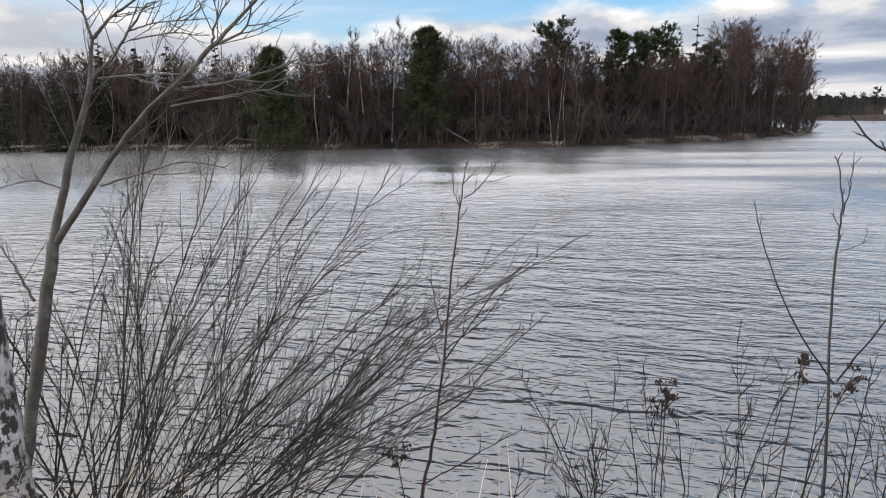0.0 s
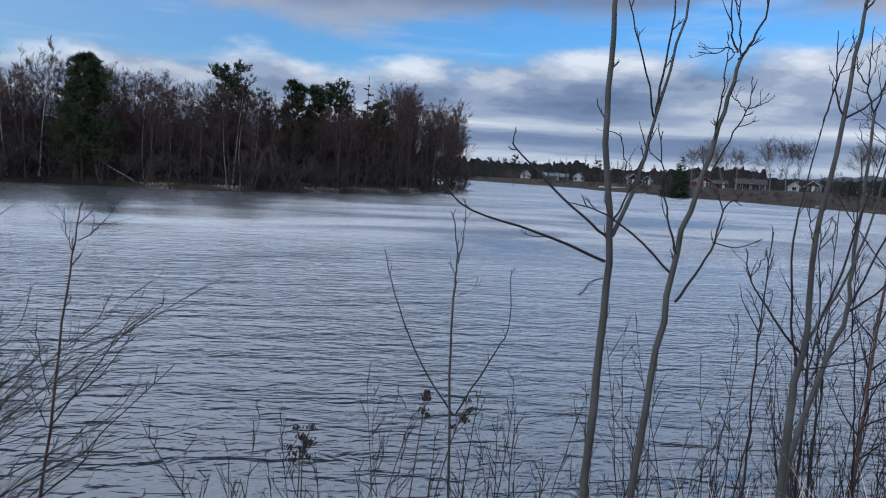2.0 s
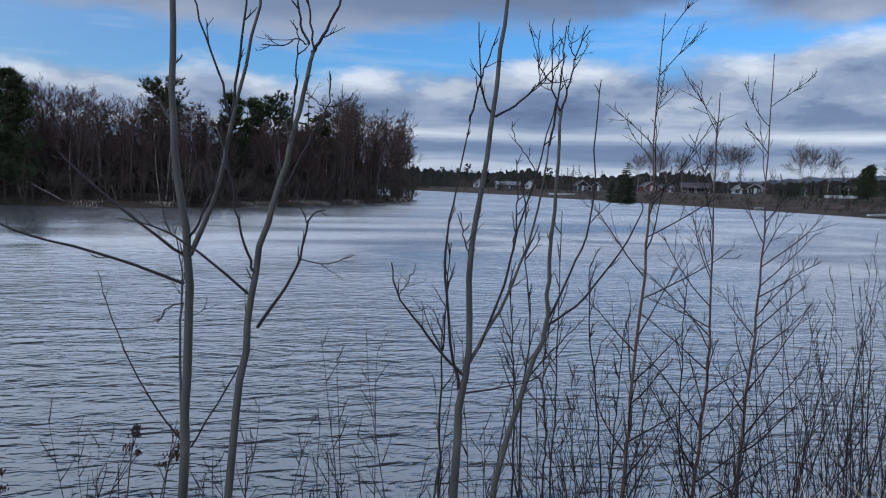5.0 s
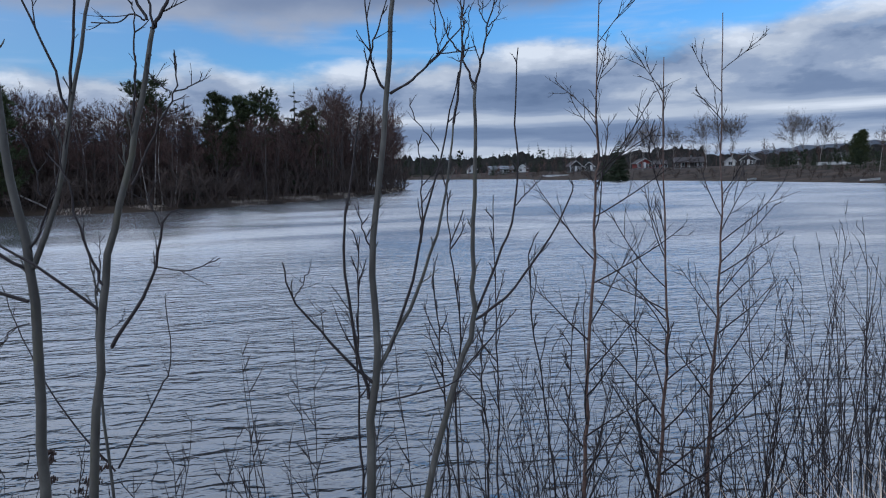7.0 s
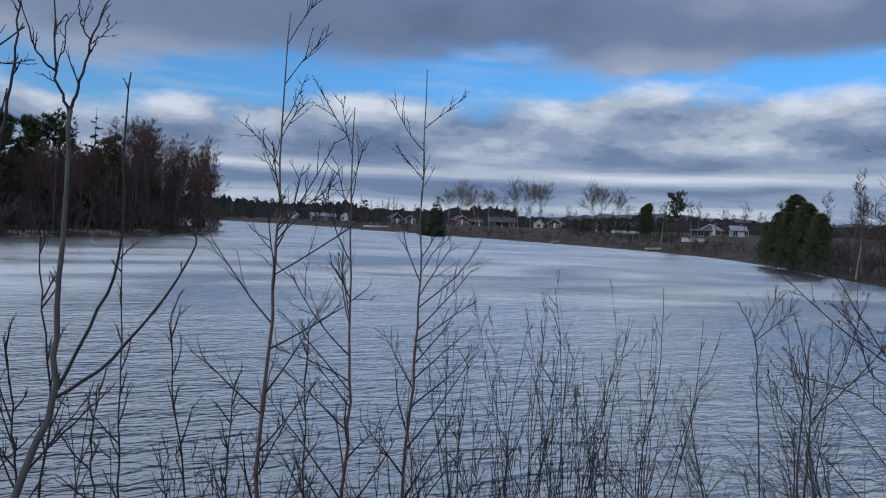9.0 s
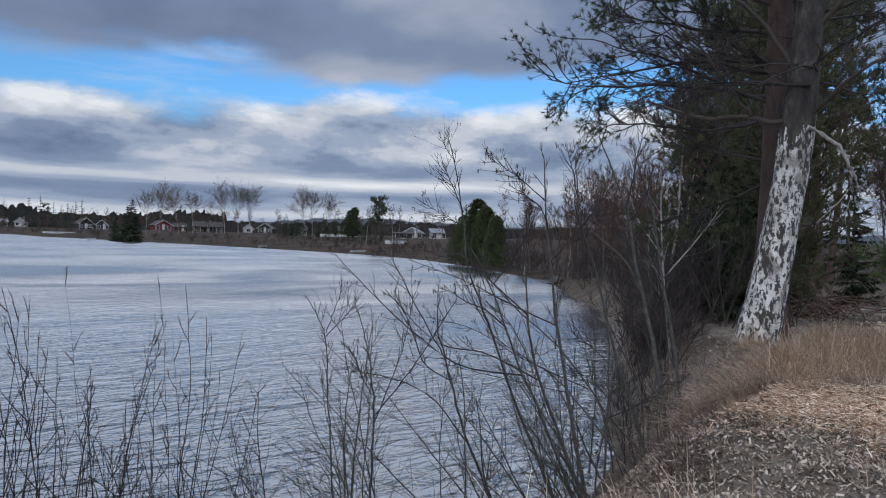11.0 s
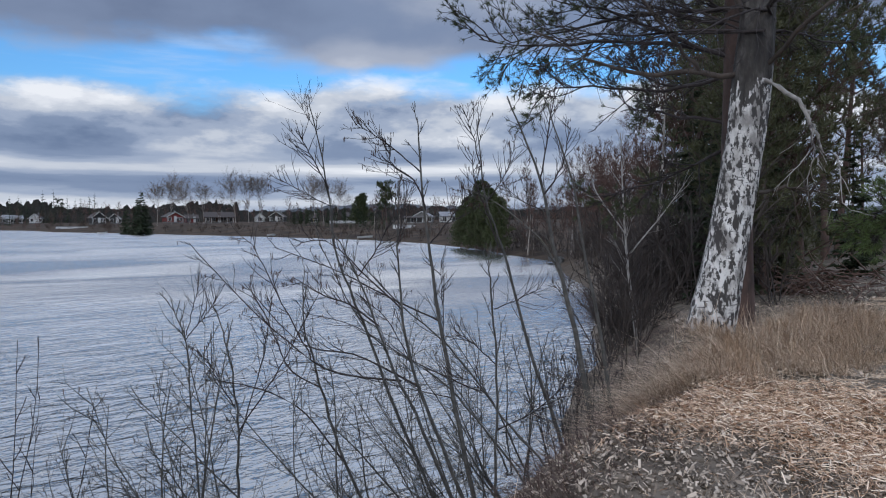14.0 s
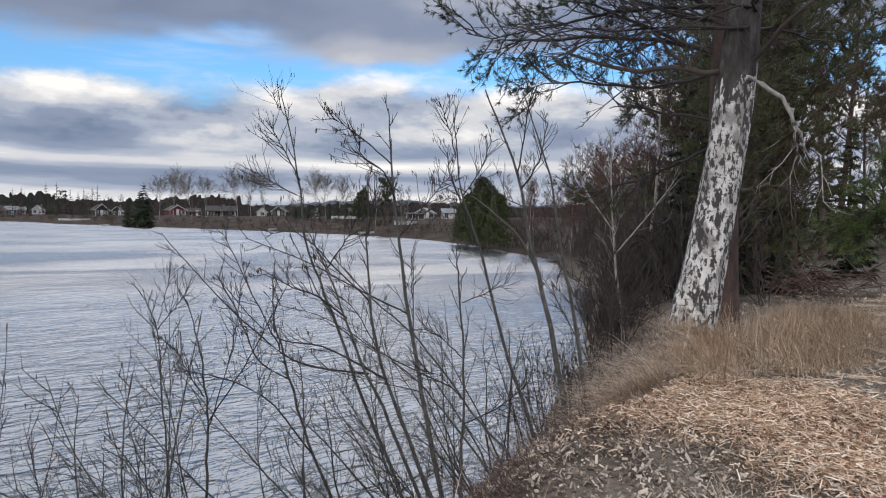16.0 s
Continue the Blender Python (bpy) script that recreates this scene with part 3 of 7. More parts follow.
def ridge(name, points, base, mat, label, bumps, seed):
    """A wooded ridge far off: a long rounded bank with an uneven crest of tree tops."""
    rng = random.Random(seed)
    (x0, y0, h0), (x1, y1, h1) = points
    n = int(math.hypot(x1 - x0, y1 - y0) / bumps)
    v, f = [], []
    across = Vector((y1 - y0, x0 - x1, 0)).normalized()
    for k in range(n + 1):
        s = k / n
        h = (h0 + (h1 - h0) * s) * (0.75 + 0.35 * math.sin(s * 9 + seed) * math.sin(s * 4 + 1) + 0.25 * math.sin(math.pi * s)) + rng.uniform(-1, 1) * bumps * 0.12
        c = Vector((x0 + (x1 - x0) * s, y0 + (y1 - y0) * s, base))
        for q, (off, up) in enumerate(((-h * 2.2, 0), (-h * 1.2, 0.6), (0, 1.0), (h * 2, 0.7), (h * 4, 0))):
            v.append(tuple(c + across * off + Vector((0, 0, up * h + rng.uniform(-0.06, 0.06) * h * (up > 0)))))
        if k:
            for q in range(4):
                i = (k - 1) * 5 + q
                f.append((i, i + 1, i + 6, i + 5))
    me = bpy.data.meshes.new(name)
    me.from_pydata(v, [], f)
    me.materials.append(mat)
    return tagged(new(name, me), label, "hill", kind="structure")


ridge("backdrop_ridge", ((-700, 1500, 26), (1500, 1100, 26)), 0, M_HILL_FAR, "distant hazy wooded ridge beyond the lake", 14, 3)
ridge("backdrop_ridge", ((700, 1500, 34), (1900, 500, 40)), 0, M_HILL_FAR, "distant wooded hills tinted haze-blue behind the houses", 16, 5)
ridge("backdrop_ridge", ((1900, 500, 40), (1700, -900, 40)), 0, M_HILL_FAR, "distant wooded hills tinted haze-blue behind the forest", 16, 8)
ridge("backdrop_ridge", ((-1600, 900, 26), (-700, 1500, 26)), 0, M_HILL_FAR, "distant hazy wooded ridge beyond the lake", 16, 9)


def tree_belt(name, x0, y0, x1, y1, tall, mat, label, seed, step=2.2, deep=14):
    """A wood so far off that only its crowns' outline shows: rows of uneven pointed and rounded tops on a closed body."""
    rng = random.Random(seed)
    start, way = Vector((x0, y0, 0)), Vector((x1 - x0, y1 - y0, 0))
    n = int(way.length / step)
    back = Vector((-way.y, way.x, 0)).normalized()
    v, f = [], []
    for row in range(4):
        off = len(v)
        for k in range(n + 1):
            p = start + way * (k / n) + back * (row * deep / 3)
            h = tall * (0.68 + 0.11 * row) * (0.86 + 0.14 * math.sin(k * step * 0.05 + seed + row)) * (0.9 + 0.14 * math.sin(k * step * 0.9 + row) * math.sin(k * step * 0.37 + 1)) * rng.uniform(0.86, 1.06)
            z = ground_z(p.x, p.y)
            wob = rng.uniform(-0.5, 0.5)
            v += [(p.x, p.y + wob, z - 1), (p.x + rng.uniform(-0.6, 0.6), p.y + wob + 1.2, z + h * 0.55), (p.x + rng.uniform(-0.8, 0.8), p.y + wob + 2.2, z + h)]
            if k:
                i = off + (k - 1) * 3
                f += [(i, i + 3, i + 4, i + 1), (i + 1, i + 4, i + 5, i + 2)]
    me = bpy.data.meshes.new(name)
    me.from_pydata(v, [], f)
    me.materials.append(mat)
    return tagged(new(name, me), label, "woods", kind="stuff")


tree_belt("far_woodland", -260, 640, 150, 470, 15, M_HILL, "dark wood beyond the lake channel", 1, 0.9)
tree_belt("far_woodland", 60, 480, 190, 330, 11, M_HILL, "dark brown wood behind the far houses", 2, 0.9)
tree_belt("far_woodland", 110, 345, 270, 210, 7.0, M_HILL, "brown belt of trees behind the far houses", 3, 1.0)
tree_belt("far_woodland", 190, 260, 330, 90, 6.5, M_HILL, "brown belt of trees above the slope", 4, 1.0)

# ---- kinds of trees ----
def bare_tree(seed, tall, birch=True, lean=0.05, spread=1.0, forks=0, twigs=(25, 5, 12), low=0.28, fine=0.021):
    """A leafless broadleaf: a tapered trunk and a crown of limbs with fine twigs."""
    rng = random.Random(seed)
    trunk, crown = Tubes(), Tubes()
    d = Vector((rng.gauss(0, lean), rng.gauss(0, lean), 1))
    main = bent(rng, Vector((0, 0, -0.3)), d, tall, 12, 0.035, 0.02)
    r = tall * 0.007
    trunk.limb(main, r, r * 0.12, 6, flare=r * 0.6)
    leaders = [main]
    for _ in range(forks):
        p, q = along(main, rng.uniform(0.2, 0.5))
        other = bent(rng, p, aside(rng, q, 0.3), tall * 0.55, 8, 0.05, 0.06)
        trunk.limb(other, r * 0.55, r * 0.1, 5)
        leaders.append(other)
    a, b, c = twigs
    for k in range(a):
        line = leaders[k % len(leaders)]
        s = low + (0.97 - low) * (k + rng.random()) / a
        p, q = along(line, s)
        length = tall * 0.20 * spread * (1.15 - 0.7 * s) * rng.uniform(0.6, 1.2)
        limb = bent(rng, p, aside(rng, q, rng.uniform(0.4, 0.85)), length, 3, 0.08, 0.09)
        crown.limb(limb, r * 0.20 * (1.2 - s), 0.006, 3)
        for _ in range(b):
            p2, q2 = along(limb, rng.uniform(0.2, 1.0))
            e2 = aside(rng, q2, rng.uniform(0.3, 0.7)) * (length * rng.uniform(0.3, 0.6))
            twig = [p2, p2 + e2]
            crown.limb(twig, 0.007, 0.004, 3)
            for _ in range(c):
                p3, q3 = along(twig, rng.uniform(0.05, 1.0))
                d3 = aside(rng, q3, rng.uniform(0.2, 0.7)) * (length * rng.uniform(0.2, 0.5))
                crown.blade(p3, d3, fine, aside(rng, d3.normalized(), math.pi / 2))
    return trunk, crown


def tuft(t, rng, p, d, size, count, width):
    for _ in range(count):
        e = aside(rng, d, rng.uniform(0.2, 1.25)) * (size * rng.uniform(0.7, 1.15))
        t.blade(p + d * rng.uniform(-0.25, 0.25) * size, e, width, aside(rng, e.normalized(), math.pi / 2))


def pine_tree(seed, tall, clear=0.45, whorls=11, limbs=5, tufts=10, blades=13, size=0.52, width=0.10, reach=0.20, cone=0.0):
    """A Scots pine: a bare trunk below, bent limbs and rounded clumps of needles above."""
    rng = random.Random(seed)
    trunk, crown = Tubes(), Tubes()
    main = bent(rng, Vector((0, 0, -0.3)), Vector((rng.gauss(0, 0.03), rng.gauss(0, 0.03), 1)), tall, 14, 0.02, 0.03)
    r = tall * 0.012
    trunk.limb(main, r, r * 0.15, 8, flare=r * 0.4)
    for k in range(whorls):
        s = clear + (0.985 - clear) * k / (whorls - 1)
        for _ in range(limbs):
            p, q = along(main, min(0.99, s + rng.uniform(-0.02, 0.02)))
            taper = 0.35 + 0.75 * math.sin(math.pi * min(1, (1 - s) / (1 - clear) * 0.62 + 0.12))
            taper = taper * (1 - cone) + cone * (0.10 + 1.0 * ((1 - s) / (1 - clear)) ** 0.75)
            length = tall * reach * taper * rng.uniform(0.6, 1.15)
            limb = bent(rng, p, aside(rng, q, rng.uniform(1.0, 1.45)), length, 4, 0.12, 0.10 - 0.08 * cone)
            trunk.limb(limb, r * 0.22, 0.012, 4)
            for _ in range(tufts):
                p2, q2 = along(limb, rng.uniform(0.35, 1.0))
                off = Vector((rng.gauss(0, 1), rng.gauss(0, 1), rng.gauss(0.25, 0.7))) * (length * 0.13)
                tuft(crown, rng, p2 + off, (q2 + Vector((0, 0, 0.6)) + off * 0.5).normalized(), size, blades, width)
    return trunk, crown


def spruce_tree(seed, tall, base=0.06, layers=18, arms=8, sprays=9, wide=0.17, thin=1.0):
    """A Norway spruce: a narrow cone of drooping arms with hanging sprays."""
    rng = random.Random(seed)
    trunk, crown = Tubes(), Tubes()
    main = bent(rng, Vector((0, 0, -0.3)), Vector((0, 0, 1)), tall, 8, 0.01, 0.05)
    trunk.limb(main, tall * 0.011, 0.02, 7)
    for k in range(layers):
        s = base + (0.97 - base) * k / layers
        for _ in range(max(3, int(arms * (1.1 - 0.6 * s)))):
            if rng.random() > thin:
                continue
            p, q = along(main, min(0.98, s + rng.uniform(-0.02, 0.02)))
            length = tall * wide * (1 - s) ** 0.85 * rng.uniform(0.65, 1.15) + 0.15
            limb = bent(rng, p, aside(rng, q, rng.uniform(1.45, 1.8)), length, 2, 0.06, 0.05)
            trunk.limb(limb, 0.03, 0.012, 3)
            for m in range(sprays):
                p2, q2 = along(limb, (m + rng.random()) / sprays)
                for side in (-1, 1):
                    e = (q2 * 0.5 + q2.cross(Vector((0, 0, 1))) * side * rng.uniform(0.4, 1.0) + Vector((0, 0, rng.uniform(-0.9, 0.05)))).normalized() * (0.16 + length * 0.20) * rng.uniform(0.7, 1.2)
                    crown.blade(p2, e, 0.14 + length * 0.045, aside(rng, e.normalized(), math.pi / 2))
                    crown.blade(p2, e * 0.9, 0.12 + length * 0.04, aside(rng, e.normalized(), math.pi / 2))
    return trunk, crown


def shrub(seed, tall, stems=9, twigs=5, fine=3, spread=0.35, thick=0.016):
    """A leafless multi-stemmed bush."""
    rng = random.Random(seed)
    t = Tubes()
    for _ in range(stems):
        p = Vector((rng.gauss(0, 0.15), rng.gauss(0, 0.15), -0.1))
        stem = bent(rng, p, Vector((rng.gauss(0, spread), rng.gauss(0, spread), 1)), tall * rng.uniform(0.6, 1.05), 5, 0.08, 0.05)
        t.limb(stem, thick, thick * 0.45, 3)
        for _ in range(twigs):
            p1, d1 = along(stem, rng.uniform(0.3, 0.95))
            twig = bent(rng, p1, aside(rng, d1, rng.uniform(0.35, 0.8)), tall * rng.uniform(0.18, 0.34), 2, 0.12, 0.08)
            t.limb(twig, thick * 0.6, thick * 0.4, 3)
            for _ in range(fine):
                p2, d2 = along(twig, rng.uniform(0.2, 1))
                e = aside(rng, d2, rng.uniform(0.3, 0.8)) * tall * rng.uniform(0.08, 0.2)
                t.blade(p2, e, thick * 1.3, aside(rng, e.normalized(), math.pi / 2))
    return t


def make_tree(kind, built, mats, label, category, group):
    tree = thing(kind, label, category, group)
    part("trunk", built[0], mats[0], tree)
    part("crown", built[1], mats[1], tree)
    return tree


def gather(name, shapes, spots, mat, label, category):
    """Many small plants that nobody could count, as one mesh: spots are (x, y, z, turn, size, which)."""
    vs, fs, off = [], [], 0
    ready = [(np.array([tuple(p) for p in s.v]), s.f) for s in shapes]
    for x, y, z, turn, size, which in spots:
        v, f = ready[which]
        c, s = math.cos(turn) * size, math.sin(turn) * size
        vs.append(np.stack([v[:, 0] * c - v[:, 1] * s + x, v[:, 0] * s + v[:, 1] * c + y, v[:, 2] * size + z], -1))
        fs += [tuple(i + off for i in q) for q in f]
        off += len(v)
    me = bpy.data.meshes.new(name)
    me.from_pydata(np.concatenate(vs).tolist(), [], fs)
    me.materials.append(mat)
    return tagged(new(name, me), label, category, kind="stuff")


def stand(model, x, y, size=1.0, turn=0.0, z=None):
    """A copy of a tree on the ground at x, y."""
    ob = copy_thing(model, pose(x, y, (ground_z(x, y) if z is None else z) - 0.05, 0, 0, math.degrees(turn)))
    ob.scale = (size, size, size)
    return ob


BIRCHES = [make_tree("birch_tree", bare_tree(10 + k, tall, True, 0.06, sp, fk, low=lo), (tr, M_TWIG_FAR), "slender bare birch with a pale trunk and reddish twigs", "tree",
                     "bare trees on the wooded shores") for k, (tall, sp, fk, tr, lo) in enumerate(((11.5, 0.8, 0, M_BIRCH_FAR, 0.5), (11.5, 1.1, 2, M_GREY_TRUNK, 0.3), (12.0, 0.75, 0, M_BIRCH_FAR, 0.55), (10.8, 1.15, 2, M_GREY_TRUNK, 0.3),
                                                                      (11.8, 1.1, 2, M_GREY_TRUNK, 0.35)))]
ALDERS = [make_tree("alder_tree", bare_tree(30 + k, tall, False, 0.08, sp, 2, (25, 5, 11), 0.10, 0.021), (M_DARK_TRUNK, M_TWIG_FAR), "bare dark-stemmed alder with dense brown twigs", "tree",
                    "bare trees on the wooded shores") for k, (tall, sp) in enumerate(((10.5, 1.05), (9.0, 1.2), (11.5, 0.95)))]
PINES = [make_tree("pine_tree", pine_tree(50 + k, tall, clear, wh, li, 11, 12, 0.52, 0.095, re, cn), (M_PINE_BARK, M_PINE), "dark green pine with a rounded crown", "tree", "conifers on the wooded shores")
         for k, (tall, clear, wh, li, re, cn) in enumerate(((12.0, 0.12, 18, 8, 0.27, 0.75), (12.0, 0.50, 9, 6, 0.24, 0.1), (12.5, 0.28, 14, 7, 0.23, 0.5)))]
SPRUCES = [make_tree("spruce_tree", spruce_tree(70 + k, tall, thin=th), (M_DARK_TRUNK, M_SPRUCE), "dark green pointed spruce", "tree", "conifers on the wooded shores")
           for k, (tall, th) in enumerate(((12.0, 1.0), (14.0, 0.6), (10.0, 1.0)))]
BROAD_SPRUCES = [make_tree("spruce_tree", spruce_tree(75, 11.5, layers=20, arms=10, sprays=10, wide=0.24), (M_DARK_TRUNK, M_SPRUCE), "broad dark spruce standing at the water edge", "tree", "conifers on the wooded shores")]
ROUND_TREES = [make_tree("birch_tree", bare_tree(20 + k, tall, True, 0.05, 2.4, 4, (40, 5, 9), 0.32, 0.034), (M_BIRCH_FAR, M_TWIG_PALE), "tall bare birch with a wide rounded pale crown", "tree", "bare trees on the wooded shores") for k, tall in enumerate((11.0, 10.0))]
SHRUBS = [shrub(90 + k, tall, 6, 5, 8, 0.38, 0.024) for k, tall in enumerate((3.0, 2.4, 3.6, 2.0))]
WOOD_PINES = [make_tree("pine_tree", pine_tree(250 + k, tall, clear, wh, 5, 10, 18, 0.40, 0.045, 0.22), (M_PINE_BARK, M_PINE_WOOD), "tall dark pine of the wood behind the clearing", "tree", "pines of the near wood")
              for k, (tall, clear, wh) in enumerate(((13.0, 0.12, 13), (13.5, 0.42, 9), (12.5, 0.3, 10)))]


def joined(built):
    """Trunk and crown of a distant tree as one shape."""
    t, (trunk, crown) = Tubes(), built
    n = len(trunk.v)
    t.v, t.f = trunk.v + crown.v, trunk.f + [tuple(i + n for i in f) for f in crown.f]
    return t


FAR_ALDERS = [joined(bare_tree(130 + k, tall, False, 0.08, 1.2, 2, (18, 4, 8), 0.10, 0.042)) for k, tall in enumerate((10.5, 9.0))]
FAR_CONIFERS = [joined(spruce_tree(170, 12.0, layers=11, arms=6, sprays=5)), joined(pine_tree(150, 12.0, 0.35, 7, 4, 5, 9, 0.8, 0.2))]
LOW_SHRUBS = [shrub(190 + k, tall, 5, 4, 6, 0.42, 0.035) for k, tall in enumerate((3.0, 2.4, 3.4, 2.0))]

# ---- the wooded island ----
used = set()


def place(models, which, x, y, size, turn):
    """The first call moves the model itself; later ones copy it."""
    model = models[which]
    if model.name in used:
        return stand(model, x, y, size, turn)
    used.add(model.name)
    model.location, model.rotation_euler, model.scale = (x, y, ground_z(x, y) - 0.05), (0, 0, turn), (size,) * 3
    return model


def bearing(deg, dist):
    """A place seen from the start of the path, by compass angle and distance."""
    return -1.4 + math.sin(radians(deg)) * dist, -0.5 + math.cos(radians(deg)) * dist


rng = random.Random(4)
# the conifers that stand out above the birches: kind, which, angle, distance, size
for models, which, deg, dist, size in ((SPRUCES, 0, -49.5, 92, 0.85), (SPRUCES, 2, -46.5, 88, 1.0), (SPRUCES, 0, -43.5, 92, 1.02), (SPRUCES, 2, -41, 90, 1.15), (SPRUCES, 0, -39, 94, 1.0),
                                       (PINES, 0, -31.4, 72, 0.90), (PINES, 0, -19.9, 74, 0.94), (SPRUCES, 2, -15.2, 92, 1.0), (SPRUCES, 2, -13.9, 92, 1.05),
                                       (PINES, 1, -9.8, 79, 0.95), (SPRUCES, 0, -7.2, 82, 0.90), (PINES, 2, -5.2, 88, 0.93), (PINES, 2, -3.6, 92, 0.92), (PINES, 1, -2.2, 93, 1.0),
                                       (SPRUCES, 0, -1.2, 96, 1.0), (SPRUCES, 1, 0.4, 97, 1.06), (PINES, 2, 1.6, 101, 0.9), (SPRUCES, 2, -27, 95, 1.05), (SPRUCES, 0, -35.5, 96, 1.0)):
    place(models, which, *bearing(deg, dist), size, rng.uniform(0, 6.28))
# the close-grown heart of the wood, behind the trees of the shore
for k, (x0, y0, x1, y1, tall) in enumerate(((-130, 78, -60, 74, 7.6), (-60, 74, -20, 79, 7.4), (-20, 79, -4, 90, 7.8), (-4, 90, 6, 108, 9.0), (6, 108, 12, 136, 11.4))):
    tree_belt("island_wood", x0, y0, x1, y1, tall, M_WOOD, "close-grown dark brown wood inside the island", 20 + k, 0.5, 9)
# slim white birches that stand free along the island shore
for deg, dist, size in ((-28.3, 76, 0.88), (-26.2, 77, 0.95), (-24.5, 76.5, 0.95), (-22.6, 76.5, 1.05), (-15.9, 76, 0.82), (-14.1, 77, 0.87), (-10.0, 74, 0.72), (-9.6, 74.5, 0.8), (-9.0, 74, 0.75), (-8.2, 75, 0.7),
                        (1.7, 98, 0.7), (5.1, 112, 0.95), (6.0, 118, 0.9)):
    place(BIRCHES, rng.choice((0, 2)), *bearing(deg, dist), size, rng.uniform(0, 6.28))
def isle_spot(x, low, high):
    """A place behind the island's near shore at x."""
    return x, float(np.interp(x, ISLAND[:11, 0], ISLAND[:11, 1])) + rng.uniform(low, high)


for k in range(400):
    tip = k % 7 == 0
    x, y = isle_spot(rng.uniform(3, 19), 3, 26) if tip else isle_spot(rng.uniform(-96, 1), 2.5, 19)
    close = rng.random() < 0.55
    size = (0.86 + 0.07 * math.sin(x * 0.16) + 0.04 * math.sin(x * 0.41 + 1) + rng.uniform(-0.06, 0.05)) * (1.30 if tip else 1.0)
    place(BIRCHES if close else ALDERS, rng.choice((1, 3, 4)) if close else rng.randrange(3), x, y, size, rng.uniform(0, 6.28))
spots = []
for k in range(120):
    x, y = isle_spot(rng.uniform(-110, 10), 6, 24)
    spots.append((x, y, ground_z(x, y), rng.uniform(0, 6.28), rng.uniform(0.7, 0.95), rng.randrange(2)))
gather("island_thicket", FAR_ALDERS, spots, M_TWIG_FAR, "dense bare brown wood in the heart of the island", "woods")
spots = []
for k in range(360):
    deep = 0.6 + 11 * rng.random() ** 1.5
    x, y = isle_spot(rng.uniform(-108, 19), deep, deep + 0.5)
    spots.append((x, y, ground_z(x, y), rng.uniform(0, 6.28), rng.uniform(0.85, 1.5) * (1 + deep * 0.03), rng.randrange(4)))
log = thing("fallen_log", "pale fallen birch log leaning on the island shore", "log", at=(*bearing(-17.4, 73.5), 0))
log_shape = Tubes()
log_shape.limb([Vector((-1.7, 0.3, 2.1)), Vector((-0.6, 0.1, 1.5)), Vector((0.5, 0, 0.95)), Vector((1.6, -0.2, 0.3))], 0.06, 0.09, 7)
part("trunk", log_shape, M_BIRCH_FAR, log)
gather("island_undergrowth", LOW_SHRUBS, spots, M_SHRUB_FAR, "tangled leafless brown bushes along the island shore", "bushes")

# ---- the far bank: houses, trees and boats ----
EYE = Vector((5.2, -0.3))


def view(az, dist):
    """A place by compass angle and distance from the end of the path."""
    return EYE.x + math.sin(radians(az)) * dist, EYE.y + math.cos(radians(az)) * dist


def window(parent, x, y, z, w, h, front=-1):
    frame_bm = bmesh.new()
    t = 0.09
    for x0, x1, z0, z1 in ((x - w / 2 - t, x + w / 2 + t, z - h / 2 - t, z - h / 2), (x - w / 2 - t, x + w / 2 + t, z + h / 2, z + h / 2 + t),
                           (x - w / 2 - t, x - w / 2, z - h / 2, z + h / 2), (x + w / 2, x + w / 2 + t, z - h / 2, z + h / 2), (x - 0.03, x + 0.03, z - h / 2, z + h / 2)):
        box(frame_bm, x0, x1, y + front * 0.10, y + front * 0.004, z0, z1)
    win = part("window", frame_bm, M_WHITE, parent, "white-framed window")
    part("pane", boxed(x - w / 2, x + w / 2, y + front * 0.05, y + front * 0.02, z - h / 2, z + h / 2), M_GLASS, win)


